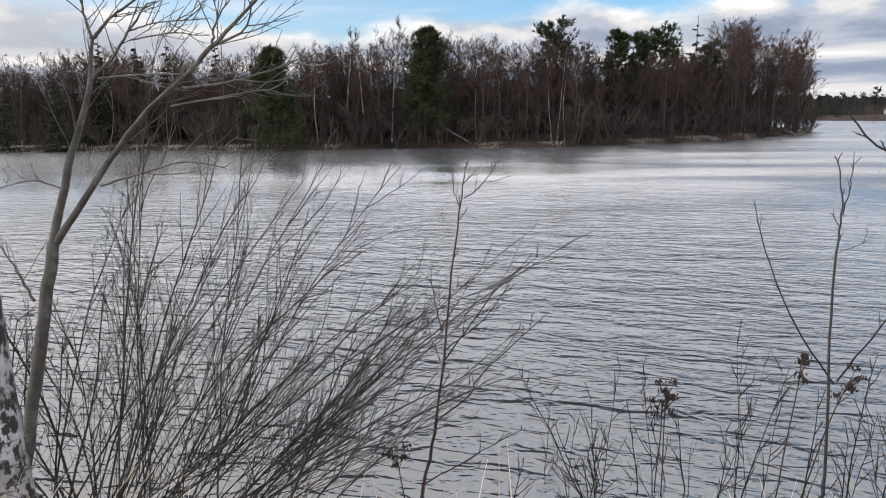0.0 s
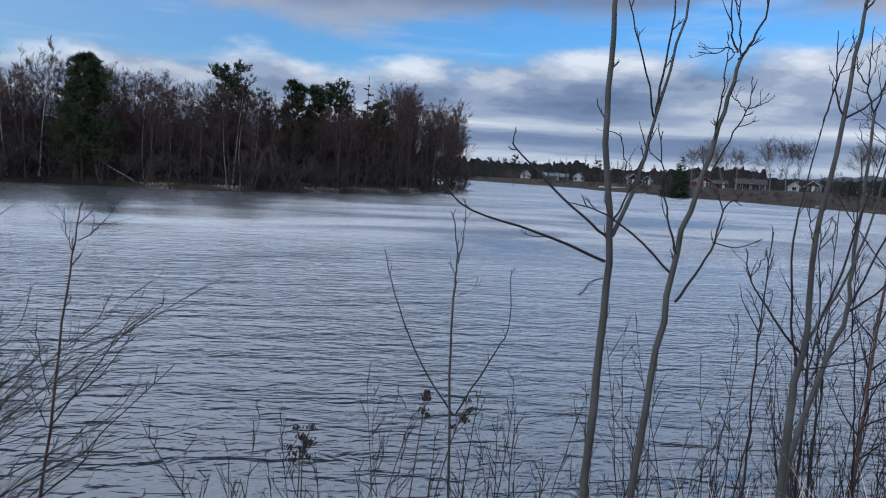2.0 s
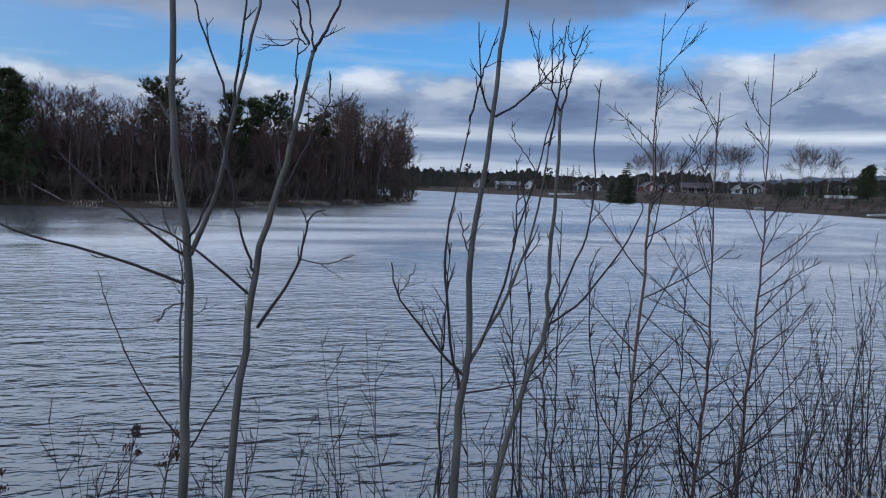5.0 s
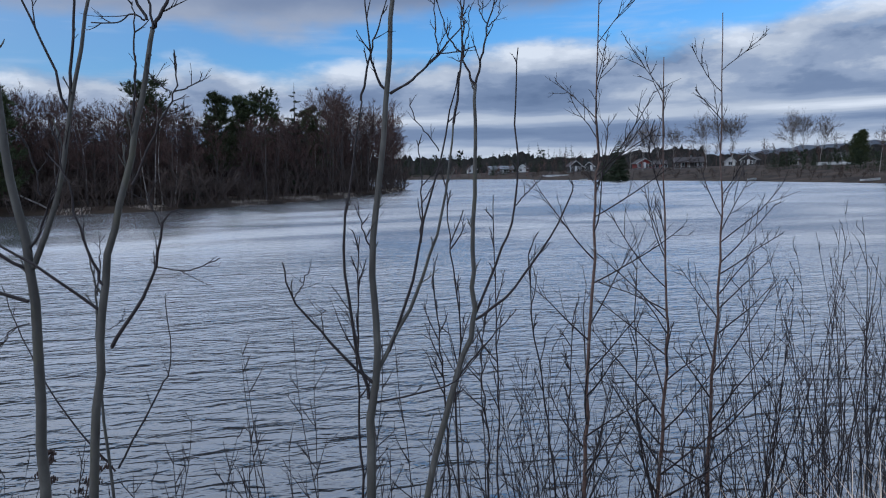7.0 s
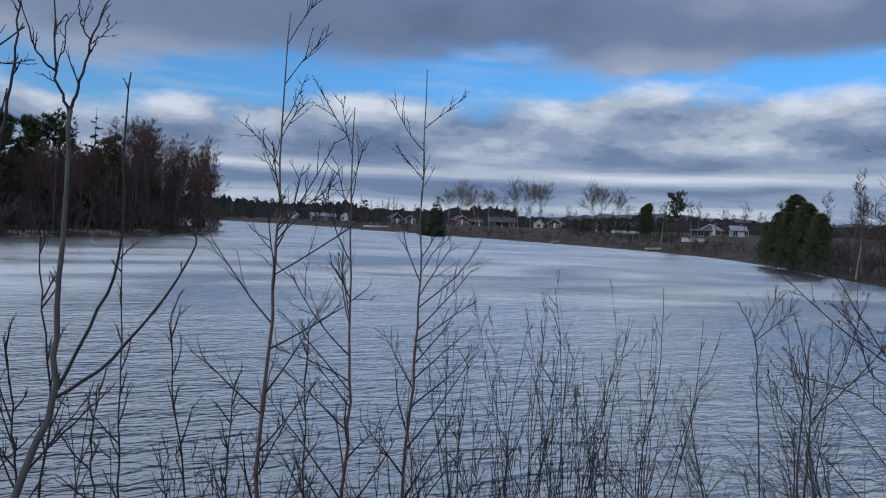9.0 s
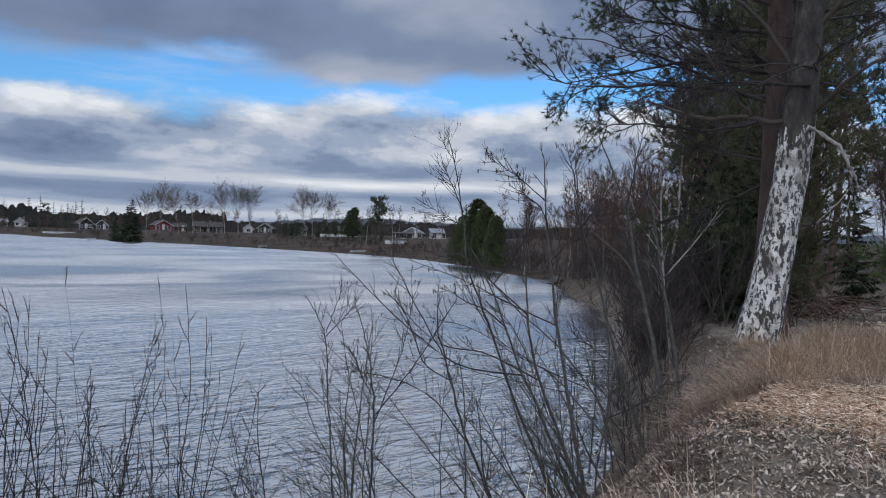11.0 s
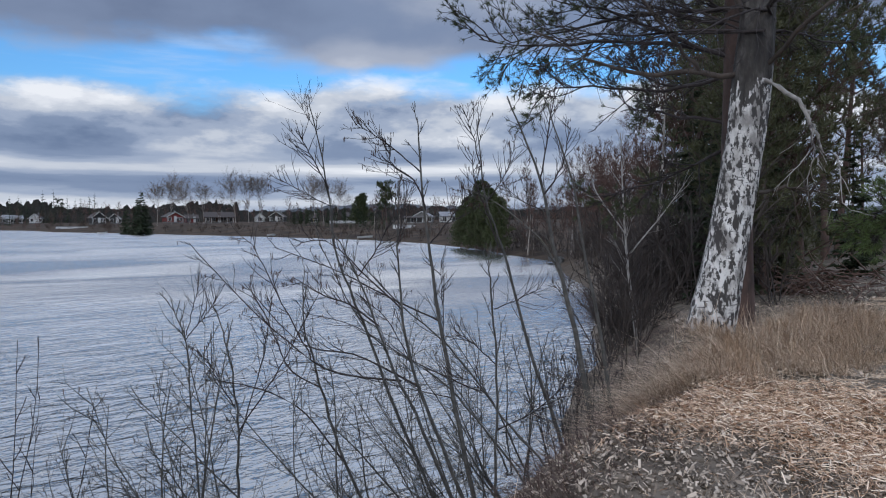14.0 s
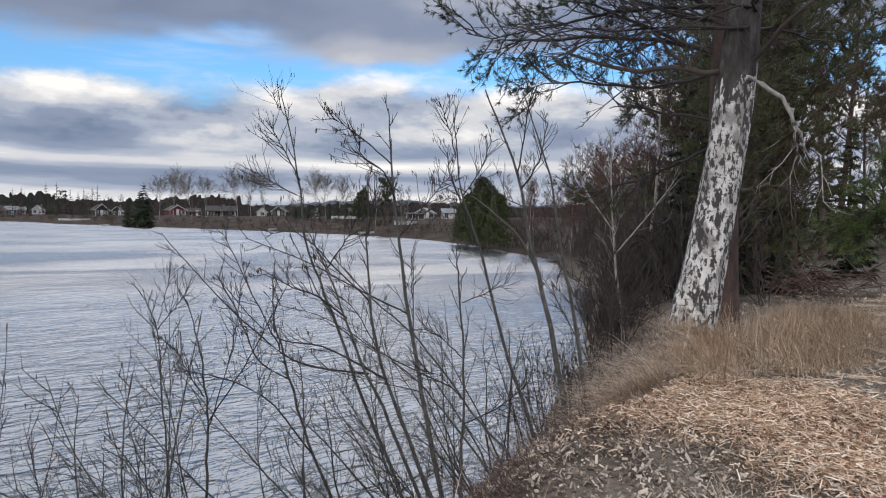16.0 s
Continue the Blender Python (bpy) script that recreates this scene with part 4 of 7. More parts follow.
def house(label, az, dist, w, d, h, rise, wall, roof, windows=3, turn=0.0, gable=False, door=True, porch=False, name="house"):
    """A small timber house with a pitched roof, its front towards the lake."""
    x, y = view(az, dist * 1.2)
    z = ground_z(x, y)
    ob = thing(name, label, "house", "houses along the far bank", at=(x, y, z - 0.1), turn=radians(-az) + turn)
    part("foundation", boxed(-w / 2 + 0.05, w / 2 - 0.05, -d / 2 + 0.05, d / 2 - 0.05, -0.6, 0.3), M_GREY, ob)
    bm = bmesh.new()
    box(bm, -w / 2, w / 2, -d / 2, d / 2, 0.3, h)
    if gable:
        tri = [bm.verts.new(p) for p in ((-w / 2, -d / 2, h), (w / 2, -d / 2, h), (0, -d / 2, h + rise), (-w / 2, d / 2, h), (w / 2, d / 2, h), (0, d / 2, h + rise))]
        for f in ((0, 1, 2), (5, 4, 3), (0, 2, 5, 3), (1, 4, 5, 2)):
            bm.faces.new([tri[k] for k in f])
    else:
        tri = [bm.verts.new(p) for p in ((-w / 2, -d / 2, h), (-w / 2, d / 2, h), (-w / 2, 0, h + rise), (w / 2, -d / 2, h), (w / 2, d / 2, h), (w / 2, 0, h + rise))]
        for f in ((2, 1, 0), (3, 4, 5), (0, 3, 5, 2), (1, 2, 5, 4)):
            bm.faces.new([tri[k] for k in f])
    part("wall", bm, wall, ob)
    run = w / 2 if gable else d / 2
    long = (d if gable else w) / 2 + 0.45
    slope = math.atan2(rise, run)
    over = run + 0.5
    for side in (-1, 1):
        rb = bmesh.new()
        length = over / math.cos(slope)
        box(rb, -long, long, 0, length, 0.0, 0.16)
        m = Matrix.Translation((0, 0, h + rise + 0.05)) @ Matrix.Rotation(0 if side > 0 else math.pi, 4, "Z") @ Matrix.Rotation(-slope, 4, "X")
        if gable:
            m = Matrix.Rotation(math.pi / 2, 4, "Z") @ m
        bmesh.ops.transform(rb, matrix=m, verts=rb.verts)
        part("roof", rb, roof, ob)
        if gable:
            tb = bmesh.new()
            box(tb, 0, length, -0.12, 0.0, 0.0, 0.17)
            tm = Matrix.Translation((0, -d / 2 - 0.45, h + rise + 0.05)) @ (Matrix.Rotation(slope, 4, "Y") if side > 0 else Matrix.Rotation(math.pi, 4, "Z") @ Matrix.Translation((0, 0.12, 0)) @ Matrix.Rotation(slope, 4, "Y"))
            bmesh.ops.transform(tb, matrix=tm, verts=tb.verts)
            part("bargeboard", tb, M_WHITE, ob, "white bargeboard")
    part("chimney", boxed(0.6, 1.1, 0.2, 0.7, h + rise * 0.5, h + rise + 0.7), M_GREY, ob)
    for k in range(windows):
        wx = -w / 2 + w * (k + 0.5) / windows
        if door and k == windows // 2:
            part("door", boxed(wx - 0.45, wx + 0.45, -d / 2 - 0.06, -d / 2 - 0.004, 0.35, 2.4), M_WHITE, ob, "white door")
            wx += 0.95
        window(ob, wx, -d / 2, h * 0.60, min(1.3, w / windows * 0.5), 1.15)
    for sx in (-w / 2, w / 2 - 0.14):
        part("corner_board", boxed(sx - 0.01, sx + 0.15, -d / 2 - 0.03, -d / 2 - 0.004, 0.3, h), M_WHITE, ob, "white corner board")
    if porch:
        part("porch_roof", boxed(-w * 0.3, w * 0.3, -d / 2 - 2.0, -d / 2, h - 0.25, h - 0.1), roof, ob)
        for px in (-w * 0.28, 0, w * 0.28):
            part("porch_post", boxed(px - 0.07, px + 0.07, -d / 2 - 1.9, -d / 2 - 1.76, 0, h - 0.25), M_WHITE, ob)
    return ob


house("long grey building with a pale roof above the shore", 14.4, 300, 11.8, 6.5, 2.48, 1.46, M_GREY, M_ROOF_LIGHT, 6, 0.1)
house("white gabled house near the lake channel", 12.2, 360, 4.8, 5.8, 2.63, 2.12, M_WHITE, M_ROOF, 3, 0.2, gable=True)
house("small white gabled house by dark trees", 16.2, 290, 4.2, 5.0, 2.19, 1.73, M_WHITE, M_ROOF, 2, -0.2, gable=True)
house("black house with white gable trim", 20.0, 245, 4.5, 5.8, 2.48, 1.85, M_BLACK, M_ROOF, 3, 0.25, gable=True)
house("black side wing with white trim", 21.2, 243, 3.5, 5.0, 2.05, 1.52, M_BLACK, M_ROOF, 2, -0.1, gable=True)
house("red timber house with white windows", 25.1, 226, 5.6, 5.0, 2.05, 1.59, M_RED, M_ROOF, 3, 0.35, gable=True)
house("red timber annex with a tiled roof", 26.4, 230, 4.2, 4.3, 1.83, 1.19, M_RED, M_ROOF, 2, 0.1)
house("long dark brown house with white window frames", 28.4, 212, 9.1, 5.8, 2.05, 1.52, M_BROWN, M_ROOF, 5, 0.05, porch=True)
house("small white gabled garage", 31.4, 230, 3.2, 4.3, 1.83, 1.33, M_WHITE, M_ROOF, 1, 0.1, gable=True, door=False)
house("dark house with white bargeboards", 32.8, 234, 5.2, 5.0, 2.12, 1.73, M_BLACK, M_ROOF, 3, -0.25, gable=True)
house("small ochre cabin beside a hedge", 35.5, 190, 2.5, 2.9, 1.68, 0.86, M_YELLOW, M_ROOF, 2, 0.0, door=False)
house("dark brown cabin behind a hedge", 38.6, 200, 4.8, 4.3, 1.83, 1.33, M_BROWN, M_ROOF, 3, 0.1)
house("grey house with a pale gable above the slope", 44.2, 158, 4.2, 5.0, 1.68, 1.19, M_GREY, M_ROOF_LIGHT, 2, -0.2, gable=True)
house("white house with a pale roof above the slope", 46.0, 156, 3.1, 4.3, 1.83, 0.99, M_WHITE, M_ROOF_LIGHT, 2, 0.15)
house("low dark carport beside the houses", 43.4, 150, 4.5, 2.9, 1.32, 0.26, M_BLACK, M_ROOF, 1, 0.0, door=False, name="carport")


def long_wall(label, az, dist, w, h, mat, turn=0.0):
    x, y = view(az, dist)
    ob = thing("garden_wall", label, "wall", at=(x, y, ground_z(x, y) - 0.1), turn=radians(-az) + turn)
    part("panel", boxed(-w / 2, w / 2, -0.1, 0.1, 0, h), mat, ob)
    part("coping", boxed(-w / 2 - 0.04, w / 2 + 0.04, -0.14, 0.14, h, h + 0.08), M_GREY, ob)


long_wall("low white garden wall under a dark hedge", 38.2, 178, 9, 0.7, M_WHITE)
long_wall("long low white fence along the bank", 18.4, 250, 9, 0.6, M_WHITE, 0.15)
long_wall("low white terrace wall beside the slope", 42.6, 130, 4, 0.7, M_WHITE, -0.1)


def rowing_boat(label, az, dist, turn, mat):
    x, y = view(az, dist)
    ob = thing("rowing_boat", label, "boat", "boats along the shore", at=(x, y, max(0.0, ground_z(x, y)) + 0.02), turn=turn)
    ob.scale = (0.6, 0.6, 0.6)
    bm = bmesh.new()
    rings = []
    for k in range(9):
        s = k / 8
        half = 0.72 * math.sin(math.pi * min(1, 0.12 + 0.88 * (1 - s))) ** 0.6
        rings.append([bm.verts.new((-2.1 + 4.2 * s, half * a, 0.12 + b * (0.5 + 0.25 * s * s))) for a, b in ((-1, 1), (-0.75, 0.25), (0, 0), (0.75, 0.25), (1, 1))])
    for a, b in zip(rings, rings[1:]):
        for q in range(4):
            bm.faces.new((a[q], a[q + 1], b[q + 1], b[q]))
    bmesh.ops.solidify(bm, geom=bm.faces[:], thickness=0.04)
    part("hull", bm, mat, ob)
    for sx in (-1.0, 0.2):
        part("thwart", boxed(sx - 0.14, sx + 0.14, -0.6, 0.6, 0.42, 0.46), M_BROWN, ob)


rowing_boat("white rowing boat drawn up on the shore", 32.2, 143, 0.4, M_WHITE)
rowing_boat("white rowing boat at the far water edge", 20.3, 196, 0.2, M_WHITE)
rowing_boat("white rowing boat at the water edge below the houses", 39.5, 116, -0.5, M_WHITE)
rowing_boat("grey rowing boat moored at the bushy shore", 54.6, 47.5, 0.9, M_GREY)

# trees of the far bank
for az, dist, size in ((24.0, 222, 1.05), (25.0, 226, 1.12), (26.3, 218, 1.05), (27.3, 222, 1.0), (29.6, 226, 1.18), (30.6, 220, 1.2), (31.4, 224, 1.2),
                       (35.6, 250, 1.25), (36.3, 255, 1.3), (37.3, 258, 1.15)):
    place(ROUND_TREES, rng.randrange(2), *view(az, dist), size, rng.uniform(0, 6.28))
for az, dist, size in (                       (33.6, 215, 0.7), (26.4, 205, 0.7), (42.4, 118, 0.62), (42.9, 122, 0.6), (40.2, 128, 0.6)):
    place(BIRCHES, rng.choice((0, 1, 3)), *view(az, dist), size, rng.uniform(0, 6.28))
for az, dist, size in ((34.0, 185, 0.42), (34.5, 186, 0.45), (35.0, 188, 0.4), (36.6, 182, 0.45), (37.2, 182, 0.5), (37.9, 183, 0.48), (38.5, 183, 0.5),
                       (39.4, 170, 0.55), (38.9, 168, 0.5)):
    place(SPRUCES, rng.choice((0, 2)), *view(az, dist), size, rng.uniform(0, 6.28))
place(PINES, 1, *view(41.3, 119), 0.68, 1.0)
place(BROAD_SPRUCES, 0, *view(22.9, 177), 1.0, 1.0)
place(BROAD_SPRUCES, 0, *view(23.2, 178), 0.8, 4.0)
place(BROAD_SPRUCES, 0, *view(22.6, 179), 0.85, 2.0)
place(BROAD_SPRUCES, 0, *view(21.9, 186), 0.72, 3.0)
for az, dist, size in ((39.3, 150, 0.55), (38.9, 150, 0.5), (47.6, 72, 0.46), (48.3, 68, 0.45), (49.2, 66, 0.5), (50.0, 62, 0.42), (48.8, 74, 0.58), (47.1, 78, 0.38)):
    place(PINES, 0, *view(az, dist), size, rng.uniform(0, 6.28))
spots = []
for k in range(46):
    az = 33.5 + 8 * (k + rng.random()) / 46
    x, y = view(az, rng.uniform(170, 182) - 6 * (az - 33.5))
    spots.append((x, y, ground_z(x, y) - 0.3, rng.uniform(0, 6.28), rng.uniform(0.2, 0.34), int(rng.random() < 0.2)))
gather("dark_hedge", FAR_CONIFERS, spots, M_SPRUCE, "close-clipped dark green hedge in front of the houses", "hedge")
# dark woods beyond the channel and behind the houses
spots = []
for k in range(90):
    az = -16 + 36 * (k + rng.random()) / 90
    x, y = view(az, rng.uniform(400, 480) if az < 13 else rng.uniform(310, 380))
    while float(signed(MAIN, x, y)) < 8:
        x, y = x + 6, y + 14
    spots.append((x, y, ground_z(x, y), rng.uniform(0, 6.28), rng.uniform(0.8, 1.2), int(rng.random() < 0.15)))
gather("far_wood", FAR_CONIFERS, spots, M_SPRUCE, "dark spruce and pine wood beyond the channel", "woods")
spots = []
for k in range(90):
    az = 10 + 41 * (k + rng.random()) / 90
    x, y = view(az, rng.uniform(240, 330) if az < 40 else rng.uniform(165, 250))
    spots.append((x, y, ground_z(x, y), rng.uniform(0, 6.28), rng.uniform(0.5, 0.92), rng.randrange(2)))
gather("far_thicket", FAR_ALDERS, spots, M_TWIG_FAR, "bare brown trees in a belt behind the houses", "woods")
spots = []
for k in range(1700):
    az = 13 + 33 * rng.random()
    dist = rng.uniform(60, 320)
    x, y = view(az, dist)
    d = float(signed(MAIN, x, y))
    if 0.8 < d < 14 or (d > 22 and k % 6 == 0 and dist < 300):
        spots.append((x, y, ground_z(x, y), rng.uniform(0, 6.28), rng.uniform(0.3, 0.8), rng.randrange(4)))
gather("bank_bushes", LOW_SHRUBS, spots, M_SHRUB_FAR, "low leafless bushes and brush along the far bank", "bushes")

# ---- the wooded shore and the clearing beyond the birch ----
spots = []
for k in range(900):
    s = rng.random() ** 1.5
    x, y = 15 + 48 * s + rng.gauss(0, 1.2), 0.0
    y = np.interp(x, MAIN[11:18, 0], MAIN[11:18, 1]) - rng.uniform(-0.3, 3.4) - 2 * s
    if x > 14.2 and float(signed(MAIN, x, y)) > 0.15 and not (x < 24 and y < 3.6):
        spots.append((x, y, ground_z(x, y), rng.uniform(0, 6.28), rng.uniform(0.35, 0.75) * (1 + 0.35 * s), rng.randrange(4)))
    if len(spots) > 95:
        break
# more bushes, added to darken the inlet in place of dark tree reflections
for k in range(30):
    x = rng.uniform(13.4, 20)
    y = float(np.interp(x, MAIN[10:14, 0], MAIN[10:14, 1])) - rng.uniform(0.1, 1.5)
    spots.append((x, y, ground_z(x, y), rng.uniform(0, 6.28), rng.uniform(0.28, 0.5), rng.randrange(4)))
gather("shore_bushes", SHRUBS, spots, M_THICKET, "dense leafless thicket along the wooded shore", "bushes")
for k in range(46):
    x = rng.uniform(19, 66)
    y = float(np.interp(x, MAIN[11:18, 0], MAIN[11:18, 1])) - rng.uniform(0.8, 7)
    place(*((BIRCHES, rng.randrange(4)) if k % 2 else (ALDERS, rng.randrange(3))), x, y, rng.uniform(0.42, 0.66), rng.uniform(0, 6.28))
# conifers of the wood behind the birch
for x, y, size, which in ((20.5, 6.3, 0.62, 0), (23.5, 8.6, 0.66, 0), (27.0, 9.0, 0.78, 2), (31.0, 11.0, 0.85, 0), (40.0, 13.5, 1.0, 2), (46.0, 18.0, 0.9, 2), (44.0, 10.5, 1.1, 1), (53.0, 8.0, 1.1, 1), (45.0, 6.0, 1.0, 1),
                          (37.0, 9.0, 1.05, 1), (24.6, 6.4, 0.7, 0), (19.3, 5.0, 0.5, 0), (21.2, 4.9, 0.55, 0), (17.6, 4.9, 0.36, 0)):
    place(WOOD_PINES, which, x, y, size, rng.uniform(0, 6.28))
for x, y, size, which in ((21.8, 7.6, 0.45, 0), (28.0, 10.8, 0.55, 0), (30.0, 9.0, 0.5, 2), (35.0, 12.0, 0.7, 0), (42.0, 16.0, 0.8, 0), (19.0, 6.4, 0.30, 2), (17.4, 5.0, 0.30, 0), (20.2, 5.3, 0.42, 2), (22.5, 6.2, 0.45, 0), (26.0, 5.2, 0.42, 2), (18.2, 5.6, 0.28, 0)):
    place(SPRUCES, which, x, y, size, rng.uniform(0, 6.28))
# slim bare birches and alders in rows behind the inlet
for k in range(58):
    az, dist = rng.uniform(50.5, 63.5), rng.uniform(27, 58)
    x, y = view(az, dist)
    if float(signed(MAIN, x, y)) > 0.6:
        place(*((BIRCHES, rng.randrange(5)) if k % 3 else (ALDERS, rng.randrange(3))), x, y, (1.6 + dist * rng.uniform(0.09, 0.125)) / 11.5, rng.uniform(0, 6.28))
for k in range(18):
    az, dist = rng.uniform(64, 88), rng.uniform(34, 62)
    place(*((BIRCHES, rng.randrange(5)) if k % 2 else (ALDERS, rng.randrange(3))), *view(az, dist), rng.uniform(0.6, 1.0), rng.uniform(0, 6.28))

# the wood that closes the clearing behind the cabin
for k in range(9):
    az, dist = 72 + 19 * (k + rng.random()) / 9, rng.uniform(62, 80)
    place(*((SPRUCES, 0) if k % 3 == 0 else (WOOD_PINES, rng.choice((1, 1, 2)))), *view(az, dist), rng.uniform(0.85, 1.2), rng.uniform(0, 6.28))


# the old leaning birch on the crest
def old_birch():
    rng = random.Random(77)
    ob = thing("old_birch", "old leaning birch with white and black cracked bark", "tree", at=(12.21, 2.99, 0))
    base = Vector((12.21, 2.99, 0))
    line = [Vector(p) - base for p in ((12.14, 3.10, 1.02), (12.19, 3.02, 1.30), (12.23, 2.94, 1.70), (12.26, 2.87, 2.1), (12.33, 2.74, 3.03), (12.36, 2.67, 3.6), (12.38, 2.63, 4.1), (12.41, 2.56, 5.2),
                                       (12.36, 2.44, 6.6), (12.45, 2.38, 8.4), (12.40, 2.3, 10.4))]
    radii = (0.31, 0.275, 0.235, 0.215, 0.19, 0.18, 0.185, 0.155, 0.13, 0.10, 0.04)
    fine = []
    for k in range(len(line) - 1):
        for q in range(8):
            s = q / 8
            fine.append((line[k].lerp(line[k + 1], s), radii[k] + (radii[k + 1] - radii[k]) * s))
    v, f, n = [], [], 40
    for k, (p, r) in enumerate(fine):
        for q in range(n):
            a = math.tau * q / n
            z = p.z
            foot = max(0.0, 1 - (z - 1.0) / 0.7)
            crack = noise.noise(Vector((math.cos(a) * 3.2, math.sin(a) * 3.2, z * 1.1))) * 0.10 + noise.noise(Vector((math.cos(a) * 9, math.sin(a) * 9, z * 3.5))) * 0.07
            root = foot ** 2 * 0.10 * max(0, math.sin(a * 3 + 0.6)) + foot * 0.06 * math.sin(a * 7)
            rr = r * (1 + crack * (1 + 1.4 * foot) + root)
            v.append((p.x + math.cos(a) * rr, p.y + math.sin(a) * rr, p.z))
        if k:
            for q in range(n):
                i, j = (k - 1) * n + q, (k - 1) * n + (q + 1) % n
                f.append((i, j, j + n, i + n))
    me = bpy.data.meshes.new("trunk")
    me.from_pydata(v, [], f)
    # white cracked bark below, giving way unevenly to dark grey bark above the joint
    me.materials.append(M_BIRCH_BARK)
    me.materials.append(M_BIRCH_UPPER)
    for face in me.polygons:
        c = face.center
        face.material_index = int(c.z > 4.05 + 0.45 * noise.noise(Vector((c.x * 9, c.y * 9, c.z * 2.5))))
    me.polygons.foreach_set("use_smooth", [True] * len(me.polygons))
    part("trunk", me, None, ob)
    # pale limbs from the swollen joint, drooping to the clearing, and dark ones above
    for pts, r, mat in (([(12.37, 2.6, 4.12), (12.29, 2.40, 4.02), (12.38, 2.16, 3.82), (12.43, 2.07, 3.55), (12.47, 1.98, 3.36), (12.50, 1.84, 3.30)], 0.027, M_PALE_LIMB),
                        ([(12.40, 2.16, 3.80), (12.46, 2.10, 3.62), (12.44, 2.06, 3.40), (12.49, 2.03, 3.22)], 0.018, M_PALE_LIMB),
                        ([(12.38, 2.62, 4.10), (12.05, 3.05, 4.22), (11.75, 3.55, 4.18), (11.6, 3.9, 4.35), (11.3, 4.5, 4.75)], 0.034, M_DARK_TRUNK),
                        ([(12.05, 3.05, 4.22), (11.8, 3.2, 4.5), (11.55, 3.4, 4.9), (11.2, 3.7, 5.3)], 0.022, M_DARK_TRUNK),
                        ([(12.38, 2.6, 4.14), (12.2, 2.1, 4.55), (12.25, 1.5, 4.85), (12.3, 0.8, 4.9), (12.35, 0.2, 4.7)], 0.026, M_DARK_TRUNK),
                        ([(12.37, 2.52, 3.0), (12.45, 2.3, 3.03), (12.53, 2.08, 3.0)], 0.022, M_DARK_TRUNK),
                        ([(12.40, 2.58, 4.6), (12.0, 2.95, 5.3), (11.5, 3.5, 5.9), (11.1, 4.3, 6.1)], 0.032, M_DARK_TRUNK),
                        ([(12.40, 2.5, 5.2), (12.3, 1.9, 5.8), (12.2, 1.2, 6.3), (12.3, 0.5, 6.4)], 0.032, M_DARK_TRUNK)):
        t = Tubes()
        pts = [Vector(p) - base for p in pts]
        smooth = [along(pts, q / 14)[0] + Vector((rng.gauss(0, 0.016), rng.gauss(0, 0.016), rng.gauss(0, 0.016))) for q in range(15)]
        t.limb(smooth, r, r * 0.3, 7)
        for _ in range(2 if mat is M_PALE_LIMB else 14):
            p, d = along(smooth, rng.uniform(0.45, 1))
            twig = bent(rng, p, aside(rng, d, rng.uniform(0.4, 1.0)), rng.uniform(0.25, 0.7), 5, 0.2, -0.05)
            t.limb(twig, 0.007, 0.003, 4)
            for _ in range(4):
                p2, d2 = along(twig, rng.uniform(0.3, 1))
                t.limb(bent(rng, p2, aside(rng, d2, 0.6), rng.uniform(0.12, 0.4), 3, 0.2, -0.08), 0.0035, 0.002, 3)
        part("branch", t, mat, ob)
    twigs = Tubes()
    for k in range(46):
        p = Vector((12.40 + rng.gauss(0, 0.1), 2.45, rng.uniform(4.5, 9.5))) - base
        limb = bent(rng, p, Vector((rng.gauss(-0.2, 0.7), rng.gauss(0.5, 0.8), rng.uniform(0.0, 0.5))), rng.uniform(1.2, 2.8), 7, 0.14, -0.03)
        twigs.limb(limb, 0.018, 0.005, 4)
        for _ in range(9):
            p2, d2 = along(limb, rng.uniform(0.2, 1))
            twig = bent(rng, p2, aside(rng, d2, 0.7), rng.uniform(0.3, 0.9), 4, 0.15, -0.12)
            twigs.limb(twig, 0.005, 0.0025, 3)
            for _ in range(4):
                p3, d3 = along(twig, rng.uniform(0.2, 1))
                twigs.limb(bent(rng, p3, aside(rng, d3, 0.5), rng.uniform(0.15, 0.45), 2, 0.15, -0.15), 0.003, 0.002, 3)
    part("crown", twigs, M_TWIG, ob)


old_birch()


